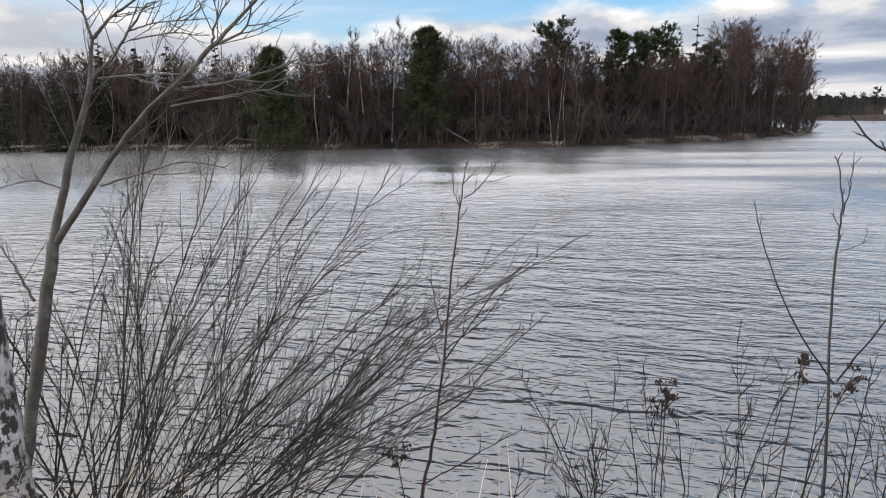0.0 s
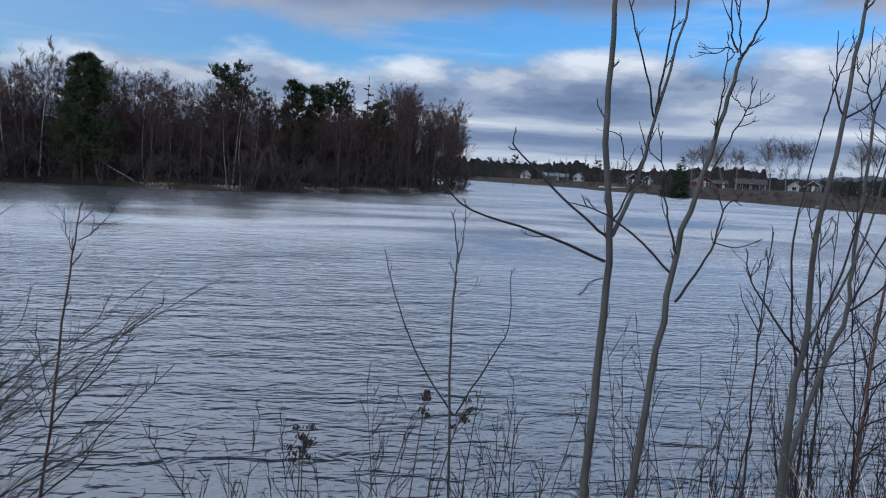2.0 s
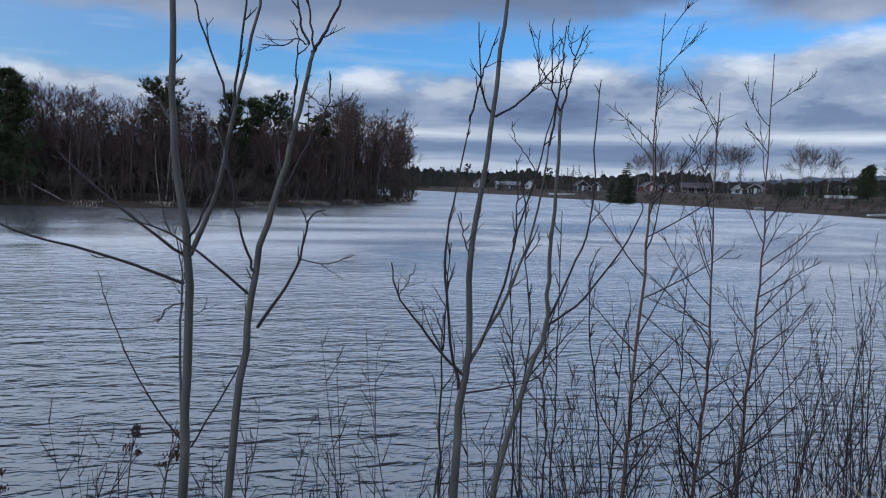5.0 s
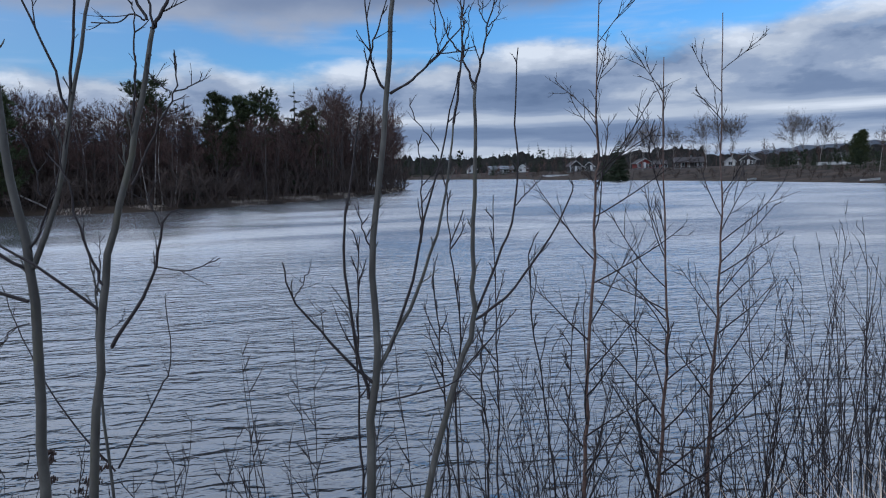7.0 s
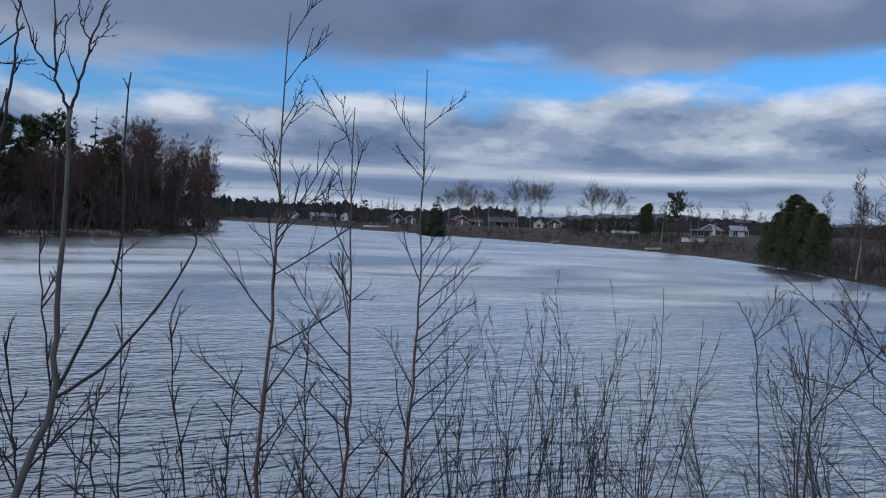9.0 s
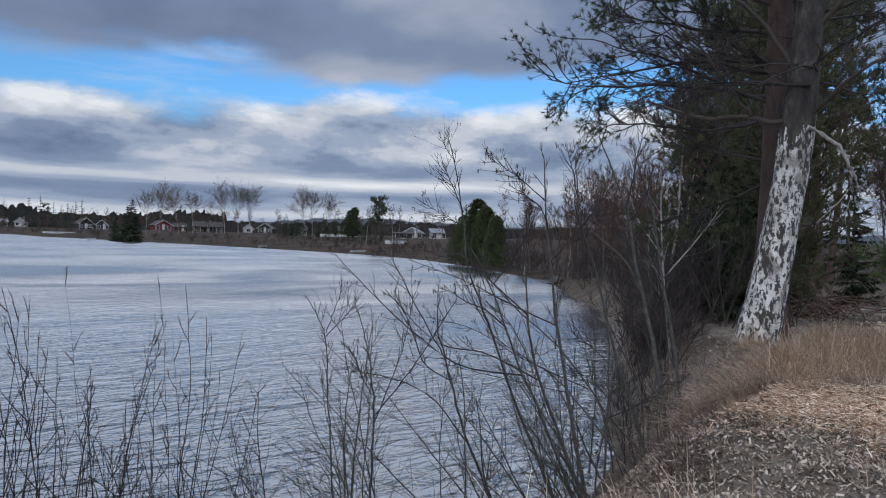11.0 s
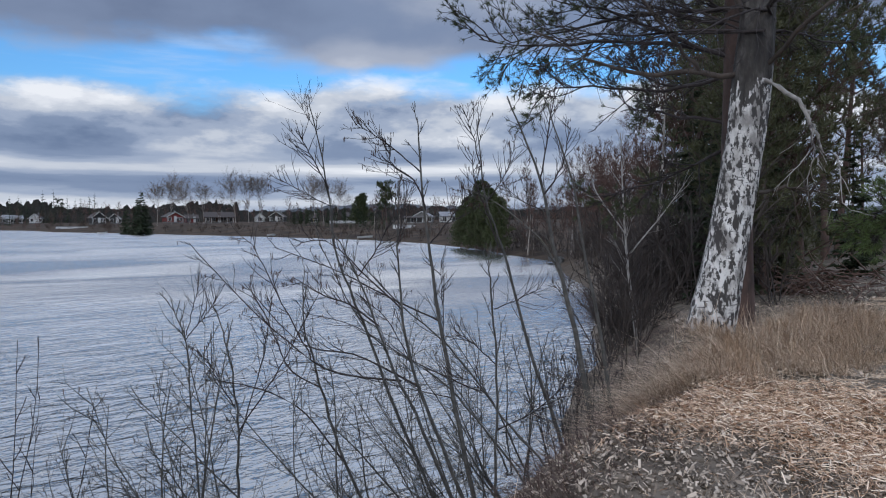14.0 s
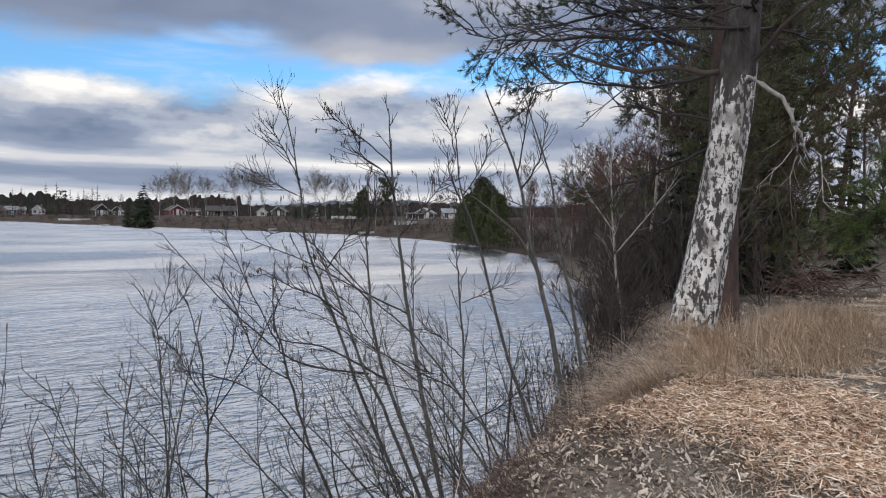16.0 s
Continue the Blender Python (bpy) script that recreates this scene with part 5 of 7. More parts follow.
def near_pine(label, x, y, tall, r, limbs, seed, needle=M_PINE, blades=20, size=0.085, width=0.0065, per=13, clear=0.0, bark=None, gap=0.42):
    """A pine near enough to tell its needles apart: limbs given as (height, angle, length, rise)."""
    rng = random.Random(seed)
    z0 = ground_z(x, y)
    ob = thing("pine_tree", label, "tree", at=(x, y, z0 - 0.05))
    trunk, green = Tubes(), Tubes()
    main = bent(rng, Vector((0, 0, 0)), Vector((0.01, -0.01, 1)), tall, 16, 0.018, 0.03)
    trunk.limb(main, r, r * 0.3, 14, flare=r * 0.35)
    part("trunk", trunk, bark or M_PINE_BARK, ob)
    for up, az, length, rise in limbs:
        p, _ = along(main, min(0.98, up / tall))
        limb = bent(rng, p, Vector((math.sin(radians(az)), math.cos(radians(az)), rise)), length, 11, 0.16, 0.015)
        wood = Tubes()
        wood.limb(limb, 0.008 + 0.008 * length, 0.006, 6)
        for k in range(int(7 + length * 4)):
            s = rng.uniform(0.22, 1.0)
            p1, d1 = along(limb, s)
            br = bent(rng, p1, aside(rng, d1, rng.uniform(0.4, 1.0)) + Vector((0, 0, -0.12)), length * rng.uniform(0.16, 0.40), 5, 0.14, 0.05)
            wood.limb(br, 0.011, 0.004, 3)
            for _ in range(per):
                p2, d2 = along(br, rng.uniform(0.35 + clear, 1.0))
                tw = bent(rng, p2, aside(rng, d2, rng.uniform(0.2, 0.9)), rng.uniform(0.06, 0.22), 1, 0.15, 0.12)
                wood.limb(tw, 0.004, 0.003, 3)
                p3, d3 = along(tw, 0.9)
                if rng.random() < (s - gap) * 3.6:
                    tuft(green, rng, p3, d3, size, blades, width)
        part("limb", wood, M_TWIG, ob)
    tagged(part("needles", green, needle, ob), kind="stuff")
    return ob


lr = random.Random(12)
near_pine("tall pine with reddish bark and needled limbs over the water", 13.66, 3.32, 12.0, 0.21,
          [(3.15, -22, 2.0, 0.05), (3.3, -38, 2.7, 0.22), (3.2, -12, 2.4, 0.10), (3.45, -28, 3.1, 0.16), (3.7, -48, 2.5, 0.12), (3.9, -18, 2.8, 0.15), (4.2, -40, 2.9, 0.1), (4.6, -25, 2.5, 0.2), (4.9, -55, 2.3, 0.2),
           (2.6, -8, 1.9, -0.05), (2.3, -30, 1.7, -0.1), (5.4, -35, 2.6, 0.3)] +
          [(lr.uniform(3.4, 11.0), lr.uniform(0, 360), lr.uniform(1.2, 2.4), lr.uniform(0.0, 0.4)) for _ in range(12)], 5)
near_pine("tall red-barked pine beside the clearing", 19.65, 2.0, 13.0, 0.135,
          [(lr.uniform(3.6, 12.0), lr.uniform(0, 360), lr.uniform(1.2, 2.4), lr.uniform(-0.25, 0.2)) for _ in range(30)], 8, blades=14, size=0.11, width=0.009, per=4)
near_pine("young pine with a thin trunk and soft green needles", 13.55, 1.42, 2.35, 0.045,
          [(lr.uniform(1.15, 2.2), lr.uniform(0, 360), lr.uniform(0.25, 0.62), lr.uniform(0.0, 0.4)) for _ in range(24)], 9, needle=M_PINE_LIGHT, gap=0.0, blades=18, size=0.10, width=0.006, per=8, bark=M_DARK_TRUNK)


# ---- the red cabin, the car and the covered load in the clearing ----
def cabin():
    x, y = view(86.4, 60)
    ob = thing("cabin", "red timber cabin with a dark roof in the clearing", "cabin", at=(x, y, ground_z(x, y) - 0.35), turn=radians(-86.4) + 0.12)
    w, d, h, rise = 9.0, 7.0, 2.55, 2.3
    bm = bmesh.new()
    box(bm, -w / 2, w / 2, -d / 2, d / 2, 0, h)
    tri = [bm.verts.new(p) for p in ((-w / 2, -d / 2, h), (w / 2, -d / 2, h), (0, -d / 2, h + rise), (-w / 2, d / 2, h), (w / 2, d / 2, h), (0, d / 2, h + rise))]
    for f in ((0, 1, 2), (5, 4, 3), (0, 2, 5, 3), (1, 4, 5, 2)):
        bm.faces.new([tri[k] for k in f])
    part("wall", bm, M_RED, ob)
    part("foundation", boxed(-w / 2 + 0.05, w / 2 - 0.05, -d / 2 + 0.05, d / 2 - 0.05, -0.8, -0.004), M_GREY, ob)
    slope = math.atan2(rise, w / 2)
    for turn in (math.pi / 2, -math.pi / 2):
        rb = bmesh.new()
        box(rb, -d / 2 - 0.4, d / 2 + 0.4, 0, (w / 2 + 0.5) / math.cos(slope), 0, 0.12)
        bmesh.ops.transform(rb, matrix=Matrix.Translation((0, 0, h + rise + 0.03)) @ Matrix.Rotation(turn, 4, "Z") @ Matrix.Rotation(-slope, 4, "X"), verts=rb.verts)
        part("roof", rb, M_ROOF, ob)
    for k in range(43):
        bx = -w / 2 + 0.1 + k * 0.2095
        part("batten", boxed(bx - 0.025, bx + 0.025, -d / 2 - 0.025, -d / 2 - 0.002, 0.0, h), M_RED, ob)
    window(ob, -w / 2 + 1.75, -d / 2 - 0.03, 1.5, 0.34, 1.15)
    window(ob, 0.9, -d / 2 - 0.03, 1.3, 0.9, 0.9)


cabin()


def car():
    x, y = view(82.6, 53.0)
    ob = thing("car", "silver car parked in the clearing by the cabin", "car", at=(x, y, ground_z(x, y) - 0.02), turn=radians(-82.0) + 0.35)
    bm = bmesh.new()
    profile = ((-2.05, 0.35, 0.62), (-2.0, 0.3, 0.85), (-1.2, 0.25, 0.98), (-0.2, 0.25, 1.02), (1.2, 0.25, 1.0), (1.95, 0.3, 0.92), (2.05, 0.4, 0.6))
    rings = [[bm.verts.new((hw, py, pz)) for hw, pz in ((-0.80, lo), (-0.86, (lo + hi) / 2), (-0.78, hi), (0.78, hi), (0.86, (lo + hi) / 2), (0.80, lo))] for py, lo, hi in profile]
    for a, b in zip(rings, rings[1:]):
        for q in range(6):
            bm.faces.new((a[q], a[(q + 1) % 6], b[(q + 1) % 6], b[q]))
    bm.faces.new(rings[0][::-1])
    bm.faces.new(rings[-1])
    bmesh.ops.bevel(bm, geom=bm.edges[:], offset=0.03, segments=2, affect="EDGES")
    part("body", bm, M_CAR, ob)
    bm = bmesh.new()
    rings = [[bm.verts.new((hw, py, pz)) for hw, pz in ((-wl, 0.95), (-wu, hi), (wu, hi), (wl, 0.95))] for py, wl, wu, hi in ((-1.15, 0.74, 0.72, 0.98), (-0.55, 0.76, 0.58, 1.42), (0.9, 0.76, 0.58, 1.44), (1.75, 0.74, 0.70, 1.0))]
    for a, b in zip(rings, rings[1:]):
        for q in range(4):
            bm.faces.new((a[q], a[(q + 1) % 4], b[(q + 1) % 4], b[q]))
    bm.faces.new(rings[0][::-1])
    bm.faces.new(rings[-1])
    part("cabin_glass", bm, M_GLASS, ob, "dark car windows")
    part("car_roof", boxed(-0.57, 0.57, -0.5, 0.86, 1.425, 1.47, bevel=0.02), M_CAR, ob)
    for sx in (-0.62, 0.62):
        part("headlight", boxed(sx - 0.14, sx + 0.14, -2.08, -1.98, 0.62, 0.74, bevel=0.02), M_WHITE, ob, "clear headlight")
    part("bumper", boxed(-0.8, 0.8, -2.12, -1.98, 0.35, 0.52, bevel=0.03), M_CAR, ob)
    for sx in (-0.78, 0.78):
        for sy in (-1.3, 1.3):
            wheel = bmesh.new()
            bmesh.ops.create_cone(wheel, cap_ends=True, segments=20, radius1=0.31, radius2=0.31, depth=0.2, matrix=Matrix.Translation((sx, sy, 0.3)) @ Matrix.Rotation(math.pi / 2, 4, "Y"))
            tyre = part("wheel", wheel, M_TYRE, ob)
            rim = bmesh.new()
            bmesh.ops.create_cone(rim, cap_ends=True, segments=16, radius1=0.19, radius2=0.17, depth=0.22, matrix=Matrix.Translation((sx, sy, 0.3)) @ Matrix.Rotation(math.pi / 2, 4, "Y"))
            part("rim", rim, M_LAMP_GREY, tyre)


car()


def covered_load():
    x, y = view(80.9, 51)
    ob = thing("covered_woodpile", "heap under a crumpled white tarpaulin", "tarpaulin", at=(x, y, ground_z(x, y)))
    bm = bmesh.new()
    bmesh.ops.create_icosphere(bm, subdivisions=4, radius=1.0)
    for vert in bm.verts:
        p = vert.co
        p *= 1 + 0.22 * noise.noise(p * 2.3) + 0.08 * noise.noise(p * 6)
        p.x, p.y, p.z = p.x * 1.0, p.y * 0.8, max(-0.05, p.z * 0.75 + 0.55)
    part("cover", bm, M_TARP, ob)


covered_load()


def brush_pile(x, y, seed, count, size):
    rng = random.Random(seed)
    ob = thing("brush_pile", "heap of cut brown twigs and branches", "brush pile", at=(x, y, ground_z(x, y)))
    t = Tubes()
    for _ in range(count):
        p = Vector((rng.gauss(0, size * 0.5), rng.gauss(0, size * 0.4), abs(rng.gauss(0.1, size * 0.18))))
        d = Vector((rng.gauss(0, 1), rng.gauss(0, 0.6), rng.gauss(0, 0.25)))
        t.limb(bent(rng, p, d, rng.uniform(0.5, 1.4) * size * 0.7, 4, 0.1), 0.016, 0.006, 4)
    tagged(part("brushwood", t, M_STEM_BROWN, ob), kind="stuff")


brush_pile(19.8, 4.1, 3, 160, 1.3)

# ---- saplings and bushes along the bank, nearest to the path ----
def planted(pts):
    """Lets a stem reach down to the earth below its lowest known point."""
    pts = [Vector(p) for p in pts]
    d = (pts[0] - pts[1]).normalized()
    foot = pts[0].copy()
    while foot.z > ground_z(foot.x, foot.y) - 0.05 and foot.z > -0.45:
        foot = foot + Vector((d.x * 0.5, d.y * 0.5, min(d.z, -0.6))) * 0.08
    return [foot] + pts


def smoothed(pts, n, rng, jitter=0.006):
    """A gently bent line through a few points."""
    out = []
    for k in range(n + 1):
        s = k / n * (len(pts) - 1)
        i = min(int(s), len(pts) - 2)
        t = s - i
        p0, p1, p2, p3 = pts[max(i - 1, 0)], pts[i], pts[i + 1], pts[min(i + 2, len(pts) - 1)]
        q = 0.5 * ((2 * p1) + (p2 - p0) * t + (2 * p0 - 5 * p1 + 4 * p2 - p3) * t * t + (3 * p1 - p0 - 3 * p2 + p3) * t ** 3)
        out.append(q + Vector((rng.gauss(0, jitter), rng.gauss(0, jitter), 0)))
    return out


def twiggy(t, rng, line, count, length, angle=(0.4, 0.8), s0=0.2, thick=0.0045, fine=3, up=0.08, flat=0.6):
    """Side twigs with finer ones along a line. Returns the ends of the twigs."""
    tips = []
    for k in range(count):
        s = s0 + (0.99 - s0) * (k + rng.random()) / count
        p, d = along(line, s)
        l = length * (1.15 - 0.75 * s) * rng.uniform(0.5, 1.2)
        e = aside(rng, d, rng.uniform(*angle))
        e.y *= flat
        twig = bent(rng, p, e, l, 5, 0.07, up)
        t.limb(twig, thick, thick * 0.42, 4)
        for _ in range(fine):
            p2, d2 = along(twig, rng.uniform(0.2, 0.95))
            end = bent(rng, p2, aside(rng, d2, rng.uniform(0.35, 0.8)), l * rng.uniform(0.2, 0.5), 3, 0.08, 0.08)
            t.limb(end, thick * 0.55, thick * 0.35, 3)
            tips.append(end[-1])
        tips.append(twig[-1])
    return tips


def sapling(label, stem, r0, r1, mat=None, twigs=4, twig_len=0.16, name="sapling", group="saplings along the bank", category="sapling"):
    """A young tree with one leading stem, rooted in the earth below its first point; grow() adds its branches."""
    rng = random.Random(len(label) * 7 + int(abs(stem[0][0]) * 100))
    mat = mat or M_STEM
    pts = planted(stem)
    base = pts[0].copy()
    ob = thing(name, label, category, group, at=base)
    line = smoothed([p - base for p in pts], 24, rng, 0.004)
    t = Tubes()
    t.limb(line, r0 * 0.9, r1 * 0.85, 9)
    twiggy(t, rng, line, twigs, twig_len, s0=0.45)
    part("stem", t, mat, ob)
    return ob


def grow(ob, pts, r, mat=None, twigs=3, twig_len=0.14, depth=0.0, catkins=0):
    """One branch of a sapling through a few points, with buds, side twigs and, on alders, hanging catkins."""
    base = Vector(ob.location)
    rng = random.Random(int((pts[-1][0] * 37 + pts[-1][2] * 91) * 100))
    q = [Vector(p) - base for p in pts]
    sway = depth * math.sin(q[0].x * 7 + q[0].z * 11 + q[-1].x * 5)
    q = [p + Vector((0, sway * (p - q[0]).length, 0)) for p in q]
    limb = smoothed(q, 14, rng, 0.0035)
    b = Tubes()
    b.limb(limb, r * 0.92, max(0.002, r * 0.33), 6)
    tips = twiggy(b, rng, limb, twigs, twig_len, (0.5, 0.9), s0=0.25, thick=min(0.0034, r * 0.6), fine=2, flat=0.9)
    part("branch", b, mat or (M_STEM if r > 0.0095 else M_TWIG), ob)
    if catkins:
        hang = Tubes()
        for _ in range(catkins):
            p = rng.choice(tips)
            for _ in range(rng.choice((1, 2, 2, 3))):
                c = p + Vector((rng.gauss(0, 0.012), rng.gauss(0, 0.012), rng.gauss(0, 0.006)))
                hang.limb([c, c + Vector((0.002, 0.001, -0.013)), c + Vector((0.003, 0, -0.028))], 0.0028, 0.0018, 4)
        tagged(part("catkins", hang, M_CATKIN, ob, "dry brown catkins"), kind="stuff")


tree = sapling("tall grey-barked sapling with forked upper stems", [(-0.02, 2.72, 1.25), (0.00, 2.72, 1.91), (0.01, 2.72, 2.41), (-0.04, 2.72, 2.85), (-0.05, 2.72, 3.33), (-0.05, 2.72, 3.81)], 0.025, 0.012)
grow(tree, [(0.02, 2.72, 2.42), (0.12, 2.72, 2.68), (0.18, 2.72, 2.97), (0.27, 2.72, 3.37), (0.32, 2.72, 3.76)], 0.0125)
grow(tree, [(0.18, 2.72, 2.96), (0.13, 2.72, 3.15), (0.03, 2.72, 3.44), (-0.01, 2.72, 3.64)], 0.0060)
grow(tree, [(0.18, 2.72, 2.98), (0.21, 2.72, 3.21), (0.24, 2.72, 3.52), (0.24, 2.72, 3.70)], 0.0070)
grow(tree, [(-0.01, 2.72, 2.30), (-0.33, 2.72, 2.42), (-0.67, 2.72, 2.52), (-0.82, 2.72, 2.68)], 0.0085)
grow(tree, [(-0.01, 2.72, 2.42), (-0.21, 2.72, 2.57), (-0.44, 2.72, 2.78), (-0.48, 2.72, 2.83)], 0.0075)
grow(tree, [(0.06, 2.72, 2.68), (0.05, 2.72, 2.78), (0.02, 2.72, 2.88), (-0.03, 2.72, 2.90)], 0.0035)
grow(tree, [(-0.01, 2.72, 2.22), (-0.07, 2.72, 2.20), (-0.11, 2.72, 2.14)], 0.0030)
grow(tree, [(0.01, 2.72, 2.48), (0.07, 2.72, 2.60), (0.14, 2.72, 2.79), (0.17, 2.72, 2.93)], 0.0060)
tree = sapling("tall grey-barked sapling with a wide fork", [(0.17, 2.60, 1.30), (0.23, 2.60, 1.92), (0.29, 2.60, 2.37), (0.38, 2.60, 2.73), (0.45, 2.60, 3.01), (0.50, 2.60, 3.24)], 0.021, 0.009)
grow(tree, [(0.50, 2.60, 3.24), (0.55, 2.60, 3.32), (0.61, 2.60, 3.48), (0.62, 2.60, 3.71)], 0.0080)
grow(tree, [(0.50, 2.60, 3.24), (0.49, 2.60, 3.37), (0.47, 2.60, 3.47), (0.40, 2.60, 3.58)], 0.0050)
grow(tree, [(0.49, 2.60, 3.27), (0.45, 2.60, 3.36), (0.44, 2.60, 3.49), (0.45, 2.60, 3.66)], 0.0060)
grow(tree, [(0.48, 2.60, 3.27), (0.44, 2.60, 3.29), (0.39, 2.60, 3.26), (0.31, 2.60, 3.26)], 0.0035)
grow(tree, [(0.42, 2.60, 2.89), (0.43, 2.60, 3.03), (0.44, 2.60, 3.21), (0.44, 2.60, 3.33)], 0.0050)
grow(tree, [(0.29, 2.60, 2.14), (0.40, 2.60, 2.29), (0.46, 2.60, 2.42), (0.50, 2.60, 2.59), (0.56, 2.60, 2.62)], 0.0080)
grow(tree, [(0.49, 2.60, 2.56), (0.46, 2.60, 2.63), (0.45, 2.60, 2.68)], 0.0035)
grow(tree, [(0.46, 2.60, 2.42), (0.57, 2.60, 2.40), (0.68, 2.60, 2.44)], 0.0030)
grow(tree, [(0.28, 2.60, 2.36), (0.23, 2.60, 2.51), (0.19, 2.60, 2.74), (0.15, 2.60, 2.94)], 0.0065)
grow(tree, [(0.40, 2.60, 2.71), (0.50, 2.60, 2.91), (0.56, 2.60, 3.03), (0.57, 2.60, 3.17)], 0.0050)
grow(tree, [(0.56, 2.60, 3.03), (0.60, 2.60, 3.04), (0.66, 2.60, 3.07)], 0.0030)
grow(tree, [(0.27, 2.60, 2.27), (0.03, 2.60, 2.47), (-0.10, 2.60, 2.54), (-0.23, 2.60, 2.57)], 0.0065)
grow(tree, [(0.55, 2.60, 3.02), (0.52, 2.60, 3.05), (0.48, 2.60, 3.08)], 0.0025)
tree = sapling("grey-green sapling with long ascending branches", [(1.22, 3.06, 1.27), (1.24, 3.06, 1.71), (1.27, 3.06, 1.85), (1.27, 3.06, 2.40), (1.33, 3.06, 2.89), (1.39, 3.06, 3.46), (1.41, 3.06, 3.67)], 0.026, 0.009)
grow(tree, [(1.41, 3.06, 3.64), (1.43, 3.06, 4.07), (1.48, 3.06, 4.52)], 0.0085)
grow(tree, [(1.41, 3.06, 3.62), (1.55, 3.06, 3.82), (1.65, 3.06, 4.17)], 0.0055)
grow(tree, [(1.26, 3.06, 1.80), (1.17, 3.06, 1.88), (1.03, 3.06, 2.05), (0.92, 3.06, 2.20), (0.88, 3.06, 2.36)], 0.0090)
grow(tree, [(0.95, 3.06, 2.14), (1.00, 3.06, 2.12), (1.06, 3.06, 2.14)], 0.0030)
grow(tree, [(0.92, 3.06, 2.20), (0.96, 3.06, 2.26), (0.99, 3.06, 2.32)], 0.0030)
grow(tree, [(1.27, 3.06, 1.85), (1.36, 3.06, 2.02), (1.49, 3.06, 2.28), (1.59, 3.06, 2.59), (1.64, 3.06, 2.94)], 0.0115)
grow(tree, [(1.64, 3.06, 2.94), (1.67, 3.06, 3.11), (1.69, 3.06, 3.32), (1.70, 3.06, 3.52)], 0.0070)
grow(tree, [(1.33, 3.06, 1.94), (1.45, 3.06, 2.30), (1.50, 3.06, 2.52), (1.59, 3.06, 2.84), (1.67, 3.06, 3.16)], 0.0080)
grow(tree, [(1.58, 3.06, 2.82), (1.53, 3.06, 2.89), (1.47, 3.06, 2.96), (1.45, 3.06, 3.05)], 0.0030)
grow(tree, [(1.48, 3.06, 2.42), (1.49, 3.06, 2.57), (1.49, 3.06, 2.72), (1.48, 3.06, 2.87)], 0.0050)
grow(tree, [(1.23, 3.06, 1.73), (1.17, 3.06, 2.01), (1.14, 3.06, 2.41), (1.18, 3.06, 2.68), (1.24, 3.06, 3.04)], 0.0090)
grow(tree, [(1.24, 3.06, 3.04), (1.28, 3.06, 3.20), (1.32, 3.06, 3.33), (1.37, 3.06, 3.49)], 0.0060)
grow(tree, [(1.36, 3.06, 3.07), (1.31, 3.06, 3.14), (1.28, 3.06, 3.30), (1.27, 3.06, 3.51)], 0.0070)
grow(tree, [(1.36, 3.06, 3.07), (1.48, 3.06, 3.14), (1.58, 3.06, 3.24), (1.71, 3.06, 3.38)], 0.0070)
grow(tree, [(1.58, 3.06, 3.24), (1.57, 3.06, 3.32), (1.57, 3.06, 3.49)], 0.0040)
grow(tree, [(1.58, 3.06, 3.24), (1.68, 3.06, 3.25), (1.74, 3.06, 3.27)], 0.0030)
grow(tree, [(1.26, 3.06, 2.40), (1.23, 3.06, 2.48), (1.20, 3.06, 2.60)], 0.0050)
grow(tree, [(1.24, 3.06, 1.71), (1.47, 3.06, 1.74), (1.63, 3.06, 1.79), (1.81, 3.06, 1.99)], 0.0060)
tree = sapling("grey-green leaning sapling with a high fork", [(1.54, 3.48, 1.04), (1.68, 3.48, 1.58), (1.81, 3.48, 1.96), (1.81, 3.48, 2.22), (1.83, 3.48, 2.74), (1.84, 3.48, 3.16)], 0.022, 0.009)
grow(tree, [(1.84, 3.48, 3.15), (1.79, 3.48, 3.27), (1.78, 3.48, 3.43), (1.77, 3.48, 3.65)], 0.0070)
grow(tree, [(1.84, 3.48, 3.16), (1.87, 3.48, 3.27), (1.91, 3.48, 3.45), (1.97, 3.48, 3.63)], 0.0075)
grow(tree, [(1.91, 3.48, 3.44), (1.87, 3.48, 3.52), (1.86, 3.48, 3.62)], 0.0040)
grow(tree, [(1.91, 3.48, 3.44), (1.96, 3.48, 3.49), (1.98, 3.48, 3.57)], 0.0030)
grow(tree, [(1.78, 3.48, 3.31), (1.72, 3.48, 3.37), (1.69, 3.48, 3.45), (1.65, 3.48, 3.59)], 0.0050)
grow(tree, [(1.78, 3.48, 3.31), (1.81, 3.48, 3.41), (1.82, 3.48, 3.54)], 0.0030)
grow(tree, [(1.82, 3.48, 1.97), (2.00, 3.48, 2.10), (2.18, 3.48, 2.32), (2.32, 3.48, 2.55), (2.35, 3.48, 2.67)], 0.0090)
grow(tree, [(1.82, 3.48, 2.00), (1.95, 3.48, 2.30), (2.04, 3.48, 2.55), (2.05, 3.48, 3.02), (2.06, 3.48, 3.34)], 0.0085)
grow(tree, [(2.04, 3.48, 2.55), (2.11, 3.48, 2.62), (2.19, 3.48, 2.70)], 0.0040)
grow(tree, [(1.71, 3.48, 1.67), (1.84, 3.48, 1.81), (1.96, 3.48, 1.93), (2.04, 3.48, 2.02)], 0.0060)
tree = sapling("thin grey sapling standing at the water edge", [(-0.37, 4.90, 0.31), (-0.40, 4.90, 1.12), (-0.41, 4.90, 1.73), (-0.39, 4.90, 1.99), (-0.42, 4.90, 2.24), (-0.46, 4.90, 2.39)], 0.014, 0.004)
